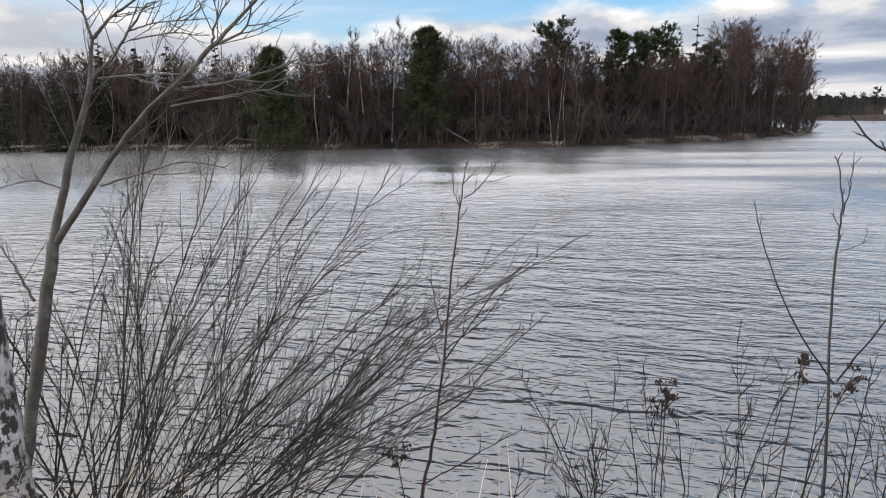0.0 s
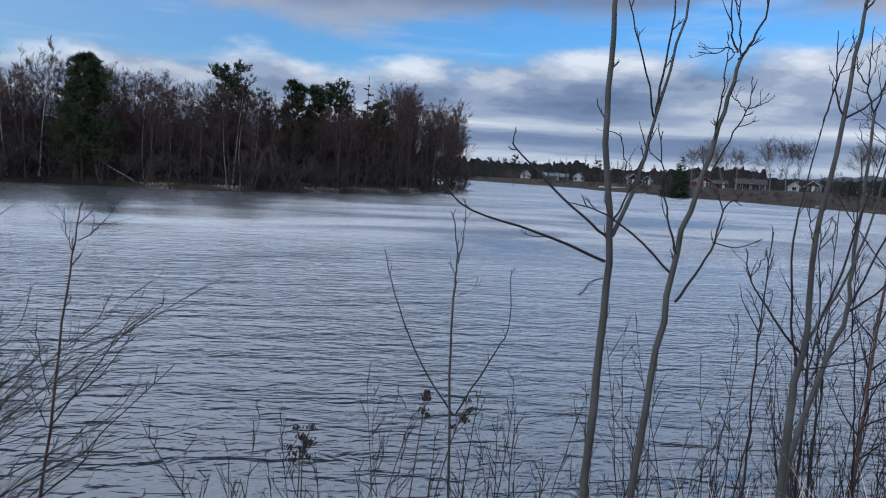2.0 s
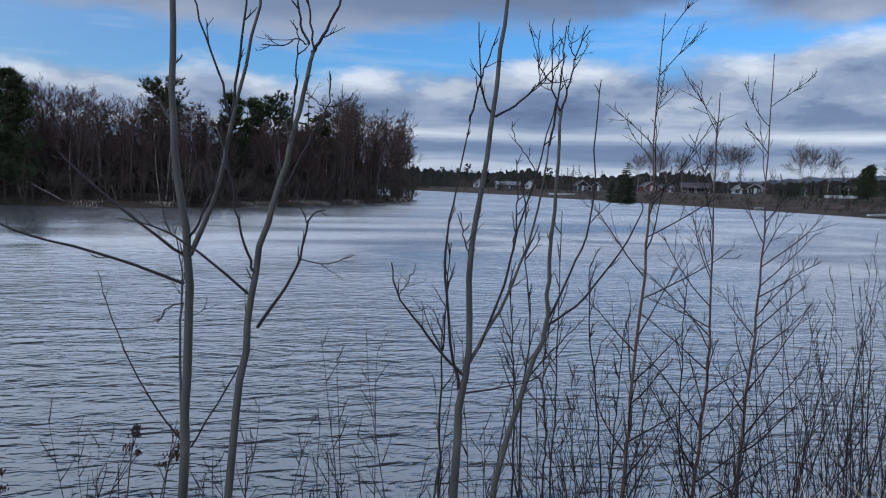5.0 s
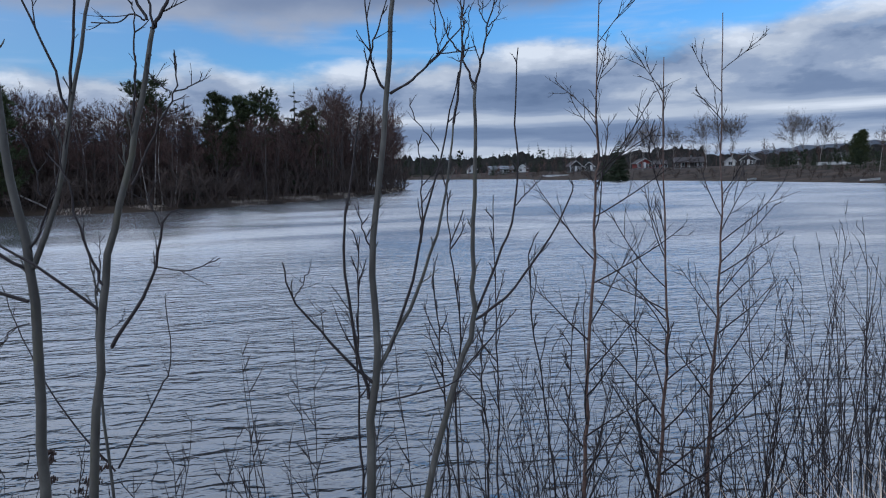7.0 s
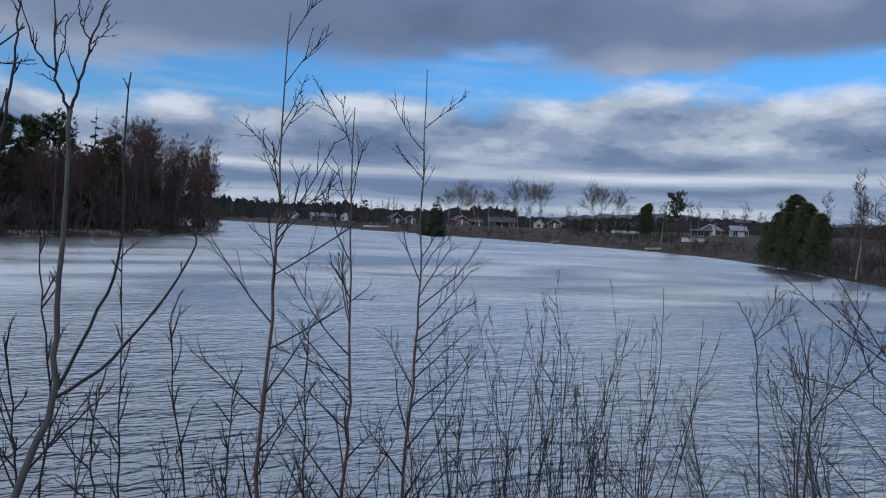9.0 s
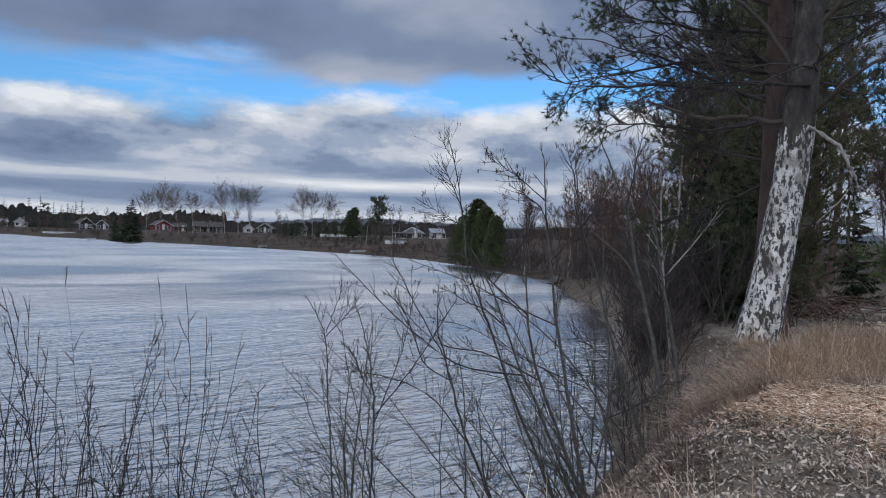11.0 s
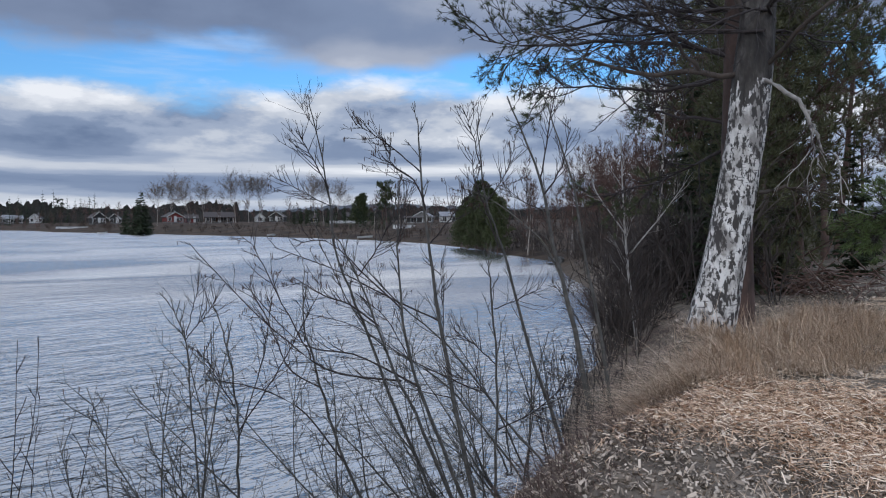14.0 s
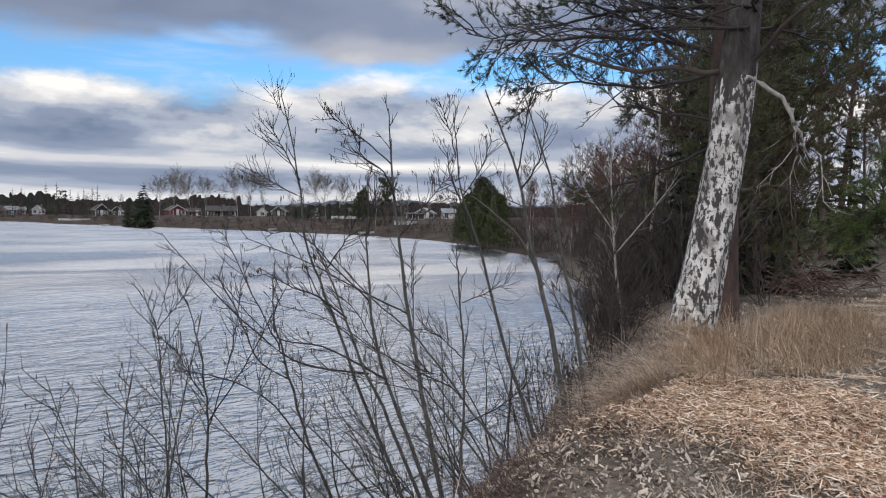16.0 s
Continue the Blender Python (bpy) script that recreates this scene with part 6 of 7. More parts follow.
grow(tree, [(-0.39, 4.90, 1.99), (-0.36, 4.90, 2.20), (-0.35, 4.90, 2.42)], 0.0050)
grow(tree, [(-0.36, 4.90, 0.79), (-0.61, 4.90, 1.16), (-0.84, 4.90, 1.67), (-0.95, 4.90, 2.08)], 0.0080)
grow(tree, [(-0.34, 4.90, 0.81), (-0.06, 4.90, 1.30), (0.04, 4.90, 1.52), (0.03, 4.90, 1.96)], 0.0080)
grow(tree, [(-0.40, 4.90, 1.73), (-0.26, 4.90, 1.80), (-0.23, 4.90, 1.89)], 0.0030)
sapling("thin dark stem beside the leaning saplings", [(1.20, 3.40, 1.12), (1.20, 3.40, 1.65), (1.21, 3.40, 2.04), (1.23, 3.40, 2.43)], 0.0085, 0.003, mat=M_TWIG, twigs=9, twig_len=0.32)
sapling("thin dark stem rising behind a grey sapling", [(1.75, 3.70, 0.92), (1.75, 3.70, 1.51), (1.78, 3.70, 1.82), (1.74, 3.70, 2.32), (1.72, 3.70, 2.66)], 0.0085, 0.003, mat=M_TWIG, twigs=9, twig_len=0.32)
sapling("thin dark shoot with fine twigs", [(1.68, 3.60, 0.97), (1.67, 3.60, 1.48), (1.65, 3.60, 1.85), (1.62, 3.60, 2.19)], 0.0085, 0.003, mat=M_TWIG, twigs=9, twig_len=0.32)
sapling("slim dark shoot with a bent tip", [(2.05, 4.00, 0.75), (2.07, 4.00, 1.39), (2.06, 4.00, 1.87), (2.06, 4.00, 2.59)], 0.0085, 0.003, mat=M_TWIG, twigs=9, twig_len=0.32)
sapling("slim dark shoot among the saplings", [(1.97, 3.90, 0.80), (1.97, 3.90, 1.22), (1.94, 3.90, 1.60), (1.97, 3.90, 1.90)], 0.0085, 0.003, mat=M_TWIG, twigs=9, twig_len=0.32)
sapling("dark shoot with spreading twigs", [(2.46, 4.10, 0.66), (2.38, 4.10, 1.37), (2.31, 4.10, 1.84), (2.30, 4.10, 2.26)], 0.0085, 0.003, mat=M_TWIG, twigs=9, twig_len=0.32)
sapling("dark shoot beside a young birch", [(2.60, 4.30, 0.55), (2.63, 4.30, 1.25), (2.66, 4.30, 1.82)], 0.0085, 0.003, mat=M_TWIG, twigs=9, twig_len=0.32)
sapling("dark shoot leaning between young birches", [(3.17, 4.20, 0.53), (3.06, 4.20, 1.09), (3.05, 4.20, 1.63), (3.05, 4.20, 2.18)], 0.0085, 0.003, mat=M_TWIG, twigs=9, twig_len=0.32)


def young_birch(label, stem, r0, seed, branches=27, length=1.0):
    """A young birch: a straight brown stem with many slim ascending branches."""
    rng = random.Random(seed)
    pts = planted(stem)
    base = pts[0].copy()
    ob = thing("young_birch", label, "sapling", "young birches along the bank", at=base)
    line = smoothed([p - base for p in pts], 24, rng, 0.007)
    t = Tubes()
    t.limb(line, r0, 0.003, 8)
    part("stem", t, M_STEM_BROWN, ob)
    for k in range(branches):
        s = 0.12 + 0.84 * (k + rng.random()) / branches
        p, d = along(line, s)
        l = length * (1.05 - 0.62 * s) * rng.uniform(0.6, 1.15)
        b = Tubes()
        limb = bent(rng, p, aside(rng, d, rng.uniform(0.62, 0.95)), l, 7, 0.05, 0.022)
        b.limb(limb, 0.0088 * (1.15 - 0.85 * s), 0.0022, 5)
        twiggy(b, rng, limb, 5, l * 0.5, (0.4, 0.7), s0=0.3, thick=0.003, fine=2, up=0.05, flat=1.0)
        part("branch", b, M_TWIG, ob)
    return ob


young_birch("slim young birch with brown bark and upswept branches", [(2.82, 4.55, 0.48), (2.85, 4.55, 1.3), (2.92, 4.55, 2.41), (2.92, 4.55, 2.93), (2.94, 4.55, 4.0)], 0.019, 11)
young_birch("slim young birch with several low forks", [(3.32, 4.42, 0.52), (3.37, 4.42, 1.34), (3.36, 4.42, 2.22), (3.33, 4.42, 3.45)], 0.018, 12, 25)
young_birch("slim young birch leaning a little outward", [(3.85, 4.67, 0.4), (3.87, 4.67, 1.27), (3.93, 4.67, 1.97), (3.92, 4.67, 2.58), (3.92, 4.67, 3.8)], 0.017, 13, 24)
tree = sapling("small reddish young birch over open water", [(-3.08, 3.80, 0.05), (-2.99, 3.80, 0.46), (-2.93, 3.80, 0.87), (-2.83, 3.80, 1.70), (-2.76, 3.80, 2.18), (-2.73, 3.80, 2.41)], 0.017, 0.003, mat=M_STEM_BROWN, name="young_birch", group="young birches along the bank", twigs=8, twig_len=0.2)
grow(tree, [(-3.06, 3.80, 0.17), (-2.85, 3.80, 0.31), (-2.61, 3.80, 0.49), (-2.34, 3.80, 0.67)], 0.0060, twigs=6, twig_len=0.22)
grow(tree, [(-2.95, 3.80, 0.65), (-2.72, 3.80, 0.86), (-2.63, 3.80, 1.02), (-2.20, 3.80, 1.46)], 0.0070, twigs=6, twig_len=0.22)
grow(tree, [(-2.90, 3.80, 1.08), (-2.72, 3.80, 1.33), (-2.53, 3.80, 1.60), (-2.27, 3.80, 1.82)], 0.0060, twigs=6, twig_len=0.22)
grow(tree, [(-2.90, 3.80, 1.15), (-2.64, 3.80, 1.37), (-2.45, 3.80, 1.63)], 0.0050, twigs=6, twig_len=0.22)
grow(tree, [(-2.92, 3.80, 1.07), (-2.98, 3.80, 1.23), (-3.01, 3.80, 1.38)], 0.0040, twigs=6, twig_len=0.22)
grow(tree, [(-2.90, 3.80, 1.27), (-2.95, 3.80, 1.46), (-2.98, 3.80, 1.65)], 0.0040, twigs=6, twig_len=0.22)
grow(tree, [(-2.74, 3.80, 2.18), (-2.64, 3.80, 2.25), (-2.49, 3.80, 2.45)], 0.0040, twigs=6, twig_len=0.22)
grow(tree, [(-2.77, 3.80, 2.11), (-2.81, 3.80, 2.22), (-2.82, 3.80, 2.36)], 0.0030, twigs=6, twig_len=0.22)


# the pale forked tree and the willow bush where the path begins
tree = sapling("pale grey leaning willow with two long forks", [(-4.98, 2.30, 0.55), (-4.71, 2.30, 1.47), (-4.53, 2.30, 2.07)], 0.044, 0.036, mat=M_WILLOW_PALE, twigs=0, name="grey_willow", group="", category="tree")
grow(tree, [(-4.53, 2.30, 2.07), (-4.35, 2.30, 2.53), (-4.21, 2.30, 2.81), (-4.15, 2.30, 3.07)], 0.0260, mat=M_WILLOW_PALE, twigs=7, twig_len=0.4)
grow(tree, [(-4.15, 2.30, 3.07), (-4.18, 2.30, 3.18), (-4.20, 2.30, 3.31)], 0.0100, mat=M_WILLOW_PALE, twigs=7, twig_len=0.4)
grow(tree, [(-4.15, 2.30, 3.08), (-4.03, 2.30, 3.16), (-3.86, 2.30, 3.25)], 0.0120, mat=M_WILLOW_PALE, twigs=7, twig_len=0.4)
grow(tree, [(-4.51, 2.30, 2.07), (-4.21, 2.30, 2.39), (-3.90, 2.30, 2.70), (-3.61, 2.30, 2.90)], 0.0240, mat=M_WILLOW_PALE, twigs=7, twig_len=0.4)
grow(tree, [(-3.61, 2.30, 2.90), (-3.46, 2.30, 3.02), (-3.33, 2.30, 3.12), (-3.18, 2.30, 3.23)], 0.0160, mat=M_WILLOW_PALE, twigs=7, twig_len=0.4)
grow(tree, [(-3.47, 2.30, 3.02), (-3.45, 2.30, 3.11), (-3.34, 2.30, 3.23)], 0.0080, mat=M_WILLOW_PALE, twigs=7, twig_len=0.4)
grow(tree, [(-3.44, 2.30, 3.02), (-3.31, 2.30, 3.07), (-3.26, 2.30, 3.15), (-3.23, 2.30, 3.24)], 0.0070, mat=M_WILLOW_PALE, twigs=7, twig_len=0.4)
grow(tree, [(-4.17, 2.30, 2.89), (-4.02, 2.30, 3.00), (-3.90, 2.30, 3.13), (-3.81, 2.30, 3.22)], 0.0100, mat=M_WILLOW_PALE, twigs=7, twig_len=0.4)
grow(tree, [(-3.93, 2.30, 3.10), (-3.76, 2.30, 3.13), (-3.54, 2.30, 3.13)], 0.0050, mat=M_WILLOW_PALE, twigs=7, twig_len=0.4)
grow(tree, [(-3.92, 2.30, 3.06), (-3.70, 2.30, 3.08), (-3.58, 2.30, 3.07)], 0.0050, mat=M_WILLOW_PALE, twigs=7, twig_len=0.4)
grow(tree, [(-4.14, 2.30, 2.89), (-3.88, 2.30, 2.90), (-3.47, 2.30, 2.89)], 0.0060, mat=M_WILLOW_PALE, twigs=7, twig_len=0.4)
grow(tree, [(-3.65, 2.30, 2.83), (-3.41, 2.30, 2.85), (-3.20, 2.30, 2.89), (-3.06, 2.30, 2.93)], 0.0060, mat=M_WILLOW_PALE, twigs=7, twig_len=0.4)
grow(tree, [(-3.73, 2.30, 2.75), (-3.48, 2.30, 2.78), (-3.24, 2.30, 2.81), (-3.15, 2.30, 2.80)], 0.0060, mat=M_WILLOW_PALE, twigs=7, twig_len=0.4)
grow(tree, [(-4.71, 2.30, 1.74), (-4.81, 2.30, 1.90), (-4.94, 2.30, 2.08)], 0.0100, mat=M_WILLOW_PALE, twigs=7, twig_len=0.4)
grow(tree, [(-4.18, 2.30, 2.37), (-3.90, 2.30, 2.44), (-3.66, 2.30, 2.49), (-3.44, 2.30, 2.46)], 0.0070, mat=M_WILLOW_PALE, twigs=7, twig_len=0.4)
grow(tree, [(-4.43, 2.30, 2.35), (-4.62, 2.30, 2.39), (-4.86, 2.30, 2.35)], 0.0070, mat=M_WILLOW_PALE, twigs=7, twig_len=0.4)


def bush(name, label, cat, x, y, stems, seed, lean, spread, tall, thick=0.011, twigs=8, twig_len=0.5, mat=None, catkins=0, group="", wide=0.25, fine=3, flat=0.8, rise=0.022, angle=(0.4, 0.8), twig=0.0036, curl=0.04):
    """A many-stemmed bush whose stems fan out from one stool; lean is the way they bow."""
    rng = random.Random(seed)
    z = max(ground_z(x, y), -0.35)
    ob = thing(name, label, cat, group, at=(x, y, z - 0.05))
    hang = Tubes()
    for k in range(stems):
        p = Vector((rng.gauss(0, wide), rng.gauss(0, wide * 0.7), 0))
        d = Vector((lean[0] + rng.gauss(0, spread), lean[1] + rng.gauss(0, spread), 1))
        line = bent(rng, p, d, tall * rng.uniform(0.5, 1.05), 14, curl, rise)
        b = Tubes()
        r = thick * rng.uniform(0.55, 1.25)
        b.limb(line, r, r * 0.28, 6)
        tips = twiggy(b, rng, line, twigs, twig_len, angle, s0=0.25, thick=twig, fine=fine, flat=flat, up=0.05 + rise)
        part("stem", b, mat or M_TWIG, ob)
        for _ in range(catkins):
            q = rng.choice(tips[len(tips) // 3:]) + Vector((0, 0, 0.004))
            hang.limb([q, q + Vector((0.003, 0.002, -0.012)), q + Vector((0.002, 0, -0.027))], 0.0027, 0.0018, 4)
    if catkins:
        tagged(part("catkins", hang, M_CATKIN, ob, "dry brown catkins"), kind="stuff")
    return ob


bush("willow_bush", "dense leafless willow bush arching over the water", "bush", -4.85, 2.95, 30, 31, (0.46, 0.05), 0.26, 3.3, 0.0095, 13, 0.9, M_WILLOW, wide=0.34, fine=4, rise=-0.020, angle=(0.2, 0.5), twig=0.0034)
bush("willow_bush", "low spreading willow bush at the water edge", "bush", -4.4, 3.15, 20, 32, (0.95, 0.1), 0.32, 2.9, 0.0085, 12, 0.8, M_WILLOW, wide=0.28, fine=4, rise=-0.015, angle=(0.2, 0.5), twig=0.0032)
bush("willow_bush", "upright grey willow bush behind a pale trunk", "bush", -5.4, 2.9, 14, 33, (0.15, 0.0), 0.22, 2.6, 0.010, 11, 0.6, M_WILLOW, fine=4, rise=0.0, angle=(0.25, 0.6))


def left_birch():
    ob = thing("birch_tree", "white birch trunk with black scars beside a willow", "tree", at=(-4.52, 1.92, ground_z(-4.52, 1.92) - 0.1))
    rng = random.Random(8)
    t = Tubes()
    t.limb(bent(rng, Vector((0, 0, 0)), Vector((-0.13, 0, 1)), 7, 14, 0.015, 0.0), 0.085, 0.04, 14, flare=0.04)
    part("trunk", t, M_BIRCH_BARK, ob)
    w = Tubes()
    twiggy(w, rng, bent(rng, Vector((-0.3, 0, 2.6)), Vector((-0.1, 0, 1)), 4, 6, 0.02), 22, 1.4, thick=0.008, fine=6)
    part("crown", w, M_TWIG, ob)


left_birch()

# thin thicket between the saplings
thick_rng = random.Random(41)
for x, y, n, tall, lx, cat in ((-1.75, 4.3, 7, 1.5, -0.05, 0), (-1.15, 4.5, 8, 1.75, 0.05, 0), (-0.6, 4.2, 6, 1.5, 0.1, 0), (0.15, 4.4, 5, 1.5, -0.1, 0), (-2.1, 3.9, 4, 1.1, 0.1, 0), (0.75, 4.2, 5, 1.8, 0.0, 0),
                               (1.05, 3.9, 5, 2.0, 0.05, 0), (1.75, 4.2, 6, 2.1, 0.0, 0), (2.3, 4.3, 6, 1.9, 0.05, 0), (2.6, 4.9, 5, 1.7, -0.05, 0), (3.1, 4.9, 6, 1.8, 0.0, 0), (3.6, 4.4, 6, 1.7, 0.05, 0),
                               (4.3, 4.6, 7, 1.8, -0.05, 0), (4.8, 4.9, 7, 2.1, 0.0, 0), (5.4, 5.0, 8, 2.0, 0.0, 0), (5.9, 5.3, 7, 1.9, -0.05, 0), (6.4, 5.2, 7, 2.3, -0.1, 0), (2.0, 3.8, 6, 1.5, 0.05, 0), (2.9, 4.0, 7, 1.5, -0.05, 0),
                               (3.5, 3.9, 7, 1.6, 0.0, 0), (4.1, 4.1, 8, 1.7, 0.05, 0), (4.6, 4.3, 8, 1.8, 0.0, 0), (5.1, 4.4, 8, 1.9, -0.05, 0), (5.7, 4.6, 7, 2.0, 0.0, 0), (10.3, 3.25, 7, 1.1, -0.2, 0), (11.0, 3.55, 8, 1.2, -0.2, 0), (11.5, 3.85, 8, 1.1, -0.1, 0), (12.3, 4.1, 7, 1.2, -0.1, 0), (-0.2, 3.9, 6, 1.3, 0.0, 0), (0.4, 3.8, 6, 1.4, 0.1, 0)):
    bush("thin_thicket", "thin upright leafless shoots on the bank", "shoots", x, y, n + (3 if 1.5 < x < 7 else 0), thick_rng.randrange(999), (lx, 0.0), 0.16, tall * (1.3 if 3.8 < x < 7 else 1.0), 0.006, 7, 0.34, wide=0.24, group="shoots along the bank", fine=2)

# the alders that lean out over the water, and the bushes at their feet
tree = sapling("grey alder stem leaning over the bank edge", [(10.20, 3.04, 0.85), (10.10, 3.17, 1.72), (9.99, 3.30, 2.39), (9.91, 3.42, 3.05), (9.74, 3.63, 3.74)], 0.036, 0.006, mat=M_ALDER, twigs=12, twig_len=0.3, name="alder_sapling", group="alders on the crest")
grow(tree, [(10.02, 3.26, 2.20), (9.94, 3.37, 2.53), (9.73, 3.65, 2.86), (9.56, 3.87, 2.99)], 0.0100, twigs=14, twig_len=0.34, depth=0.5, catkins=6)
grow(tree, [(9.93, 3.38, 2.92), (9.99, 3.30, 3.14), (10.01, 3.29, 3.47)], 0.0090, twigs=14, twig_len=0.34, depth=0.5, catkins=6)
grow(tree, [(9.91, 3.41, 3.02), (9.89, 3.44, 3.47), (9.87, 3.47, 3.84)], 0.0080, twigs=14, twig_len=0.34, depth=0.5, catkins=6)
grow(tree, [(9.95, 3.36, 2.77), (9.86, 3.48, 2.86), (9.79, 3.57, 3.00)], 0.0060, twigs=14, twig_len=0.34, depth=0.5, catkins=6)
tree = sapling("pale grey alder stem beside its thicker twin", [(10.35, 2.94, 0.85), (10.29, 3.05, 1.72), (10.21, 3.16, 2.39), (10.15, 3.26, 3.05), (10.01, 3.45, 3.74)], 0.026, 0.005, mat=M_ALDER, twigs=12, twig_len=0.3, name="alder_sapling", group="alders on the crest")
tree = sapling("grey alder stem bowed towards the lake", [(9.87, 3.13, 0.84), (9.71, 3.34, 1.61), (9.58, 3.51, 2.39), (9.48, 3.64, 2.89), (9.43, 3.70, 3.52)], 0.022, 0.004, mat=M_ALDER, twigs=12, twig_len=0.3, name="alder_sapling", group="alders on the crest")
grow(tree, [(9.55, 3.55, 2.48), (9.41, 3.73, 2.75), (9.27, 3.91, 3.02), (9.22, 3.98, 3.20)], 0.0080, twigs=14, twig_len=0.34, depth=0.5, catkins=14)
grow(tree, [(9.49, 3.63, 2.85), (9.55, 3.55, 3.07), (9.58, 3.52, 3.30)], 0.0060, twigs=14, twig_len=0.34, depth=0.5, catkins=14)
grow(tree, [(9.45, 3.68, 3.16), (9.36, 3.80, 3.39), (9.27, 3.91, 3.56)], 0.0060, twigs=14, twig_len=0.34, depth=0.5, catkins=14)
tree = sapling("upright slim dark alder with paired twigs", [(8.61, 2.81, 0.77), (8.62, 2.80, 1.67), (8.59, 2.83, 2.26), (8.58, 2.84, 2.48)], 0.013, 0.004, mat=M_ALDER, twigs=12, twig_len=0.3, name="alder_sapling", group="alders on the crest")
grow(tree, [(8.62, 2.80, 1.32), (8.73, 2.65, 1.45), (8.83, 2.52, 1.64)], 0.0060, twigs=14, twig_len=0.34, depth=0.5, catkins=0)
grow(tree, [(8.62, 2.80, 1.75), (8.53, 2.91, 1.89), (8.46, 3.00, 1.97)], 0.0050, twigs=14, twig_len=0.34, depth=0.5, catkins=0)
grow(tree, [(8.61, 2.80, 1.49), (8.51, 2.94, 1.64), (8.42, 3.06, 1.67)], 0.0050, twigs=14, twig_len=0.34, depth=0.5, catkins=0)
grow(tree, [(8.61, 2.81, 2.12), (8.68, 2.71, 2.19), (8.75, 2.63, 2.26)], 0.0040, twigs=14, twig_len=0.34, depth=0.5, catkins=0)
tree = sapling("grey alder stem with hanging catkins in its top", [(8.70, 3.02, 0.62), (8.59, 3.16, 1.47), (8.52, 3.25, 2.13), (8.48, 3.30, 2.58), (8.45, 3.34, 3.07), (8.44, 3.36, 3.40)], 0.023, 0.004, mat=M_ALDER, twigs=12, twig_len=0.3, name="alder_sapling", group="alders on the crest")
grow(tree, [(8.49, 3.29, 2.54), (8.58, 3.18, 2.77), (8.63, 3.10, 2.92)], 0.0060, twigs=14, twig_len=0.34, depth=0.5, catkins=26)
grow(tree, [(8.47, 3.31, 2.77), (8.39, 3.42, 2.96), (8.25, 3.60, 3.08), (8.23, 3.63, 3.20)], 0.0070, twigs=14, twig_len=0.34, depth=0.5, catkins=26)
grow(tree, [(8.45, 3.34, 3.03), (8.32, 3.51, 3.25), (8.23, 3.63, 3.36)], 0.0060, twigs=14, twig_len=0.34, depth=0.5, catkins=26)
grow(tree, [(8.53, 3.24, 2.01), (8.37, 3.45, 2.16), (8.21, 3.66, 2.33), (7.98, 3.96, 2.50)], 0.0080, twigs=14, twig_len=0.34, depth=0.5, catkins=26)
tree = sapling("slim alder stem with dry catkins", [(8.60, 2.99, 0.66), (8.41, 3.24, 1.42), (8.31, 3.35, 1.95), (8.29, 3.39, 2.43), (8.29, 3.38, 2.91)], 0.019, 0.004, mat=M_ALDER, twigs=12, twig_len=0.3, name="alder_sapling", group="alders on the crest")
grow(tree, [(8.30, 3.37, 2.10), (8.21, 3.49, 2.28), (8.08, 3.66, 2.54), (7.96, 3.81, 2.54)], 0.0080, twigs=14, twig_len=0.34, depth=0.5, catkins=16)
grow(tree, [(8.29, 3.39, 2.54), (8.35, 3.31, 2.73), (8.39, 3.25, 2.84)], 0.0050, twigs=14, twig_len=0.34, depth=0.5, catkins=16)
grow(tree, [(8.37, 3.28, 1.57), (8.17, 3.55, 1.76), (7.96, 3.81, 1.83), (7.76, 4.08, 2.24)], 0.0090, twigs=14, twig_len=0.34, depth=0.5, catkins=16)
tree = sapling("arched alder stem reaching out over the water", [(8.55, 3.05, 0.66), (8.37, 3.28, 1.34), (8.23, 3.46, 1.83), (8.14, 3.58, 2.24), (8.03, 3.72, 2.58)], 0.018, 0.004, mat=M_ALDER, twigs=12, twig_len=0.3, name="alder_sapling", group="alders on the crest")
grow(tree, [(8.20, 3.50, 1.98), (8.03, 3.72, 2.13), (7.87, 3.93, 2.20), (7.71, 4.13, 2.31)], 0.0080, twigs=14, twig_len=0.34, depth=0.5, catkins=14)
grow(tree, [(8.30, 3.37, 1.61), (8.07, 3.67, 1.64), (7.92, 3.87, 1.83), (7.74, 4.11, 2.16), (7.58, 4.31, 2.53)], 0.0090, twigs=14, twig_len=0.34, depth=0.5, catkins=14)
grow(tree, [(8.12, 3.60, 2.32), (8.17, 3.55, 2.54), (8.19, 3.52, 2.76)], 0.0060, twigs=14, twig_len=0.34, depth=0.5, catkins=14)
tree = sapling("tall thin alder stem with a forked top", [(8.61, 3.29, 0.57), (8.41, 3.56, 1.37), (8.27, 3.74, 1.99), (8.16, 3.88, 2.42), (8.11, 3.95, 2.99), (8.04, 4.04, 3.52)], 0.017, 0.004, mat=M_ALDER, twigs=12, twig_len=0.3, name="alder_sapling", group="alders on the crest")
grow(tree, [(8.12, 3.94, 2.92), (7.99, 4.10, 3.14), (7.90, 4.22, 3.29)], 0.0060, twigs=14, twig_len=0.34, depth=0.5, catkins=4)
grow(tree, [(8.13, 3.92, 2.80), (8.01, 4.08, 2.88), (7.87, 4.26, 2.99)], 0.0050, twigs=14, twig_len=0.34, depth=0.5, catkins=4)
grow(tree, [(8.07, 4.00, 3.34), (8.01, 4.07, 3.45), (7.99, 4.10, 3.52)], 0.0030, twigs=14, twig_len=0.34, depth=0.5, catkins=4)
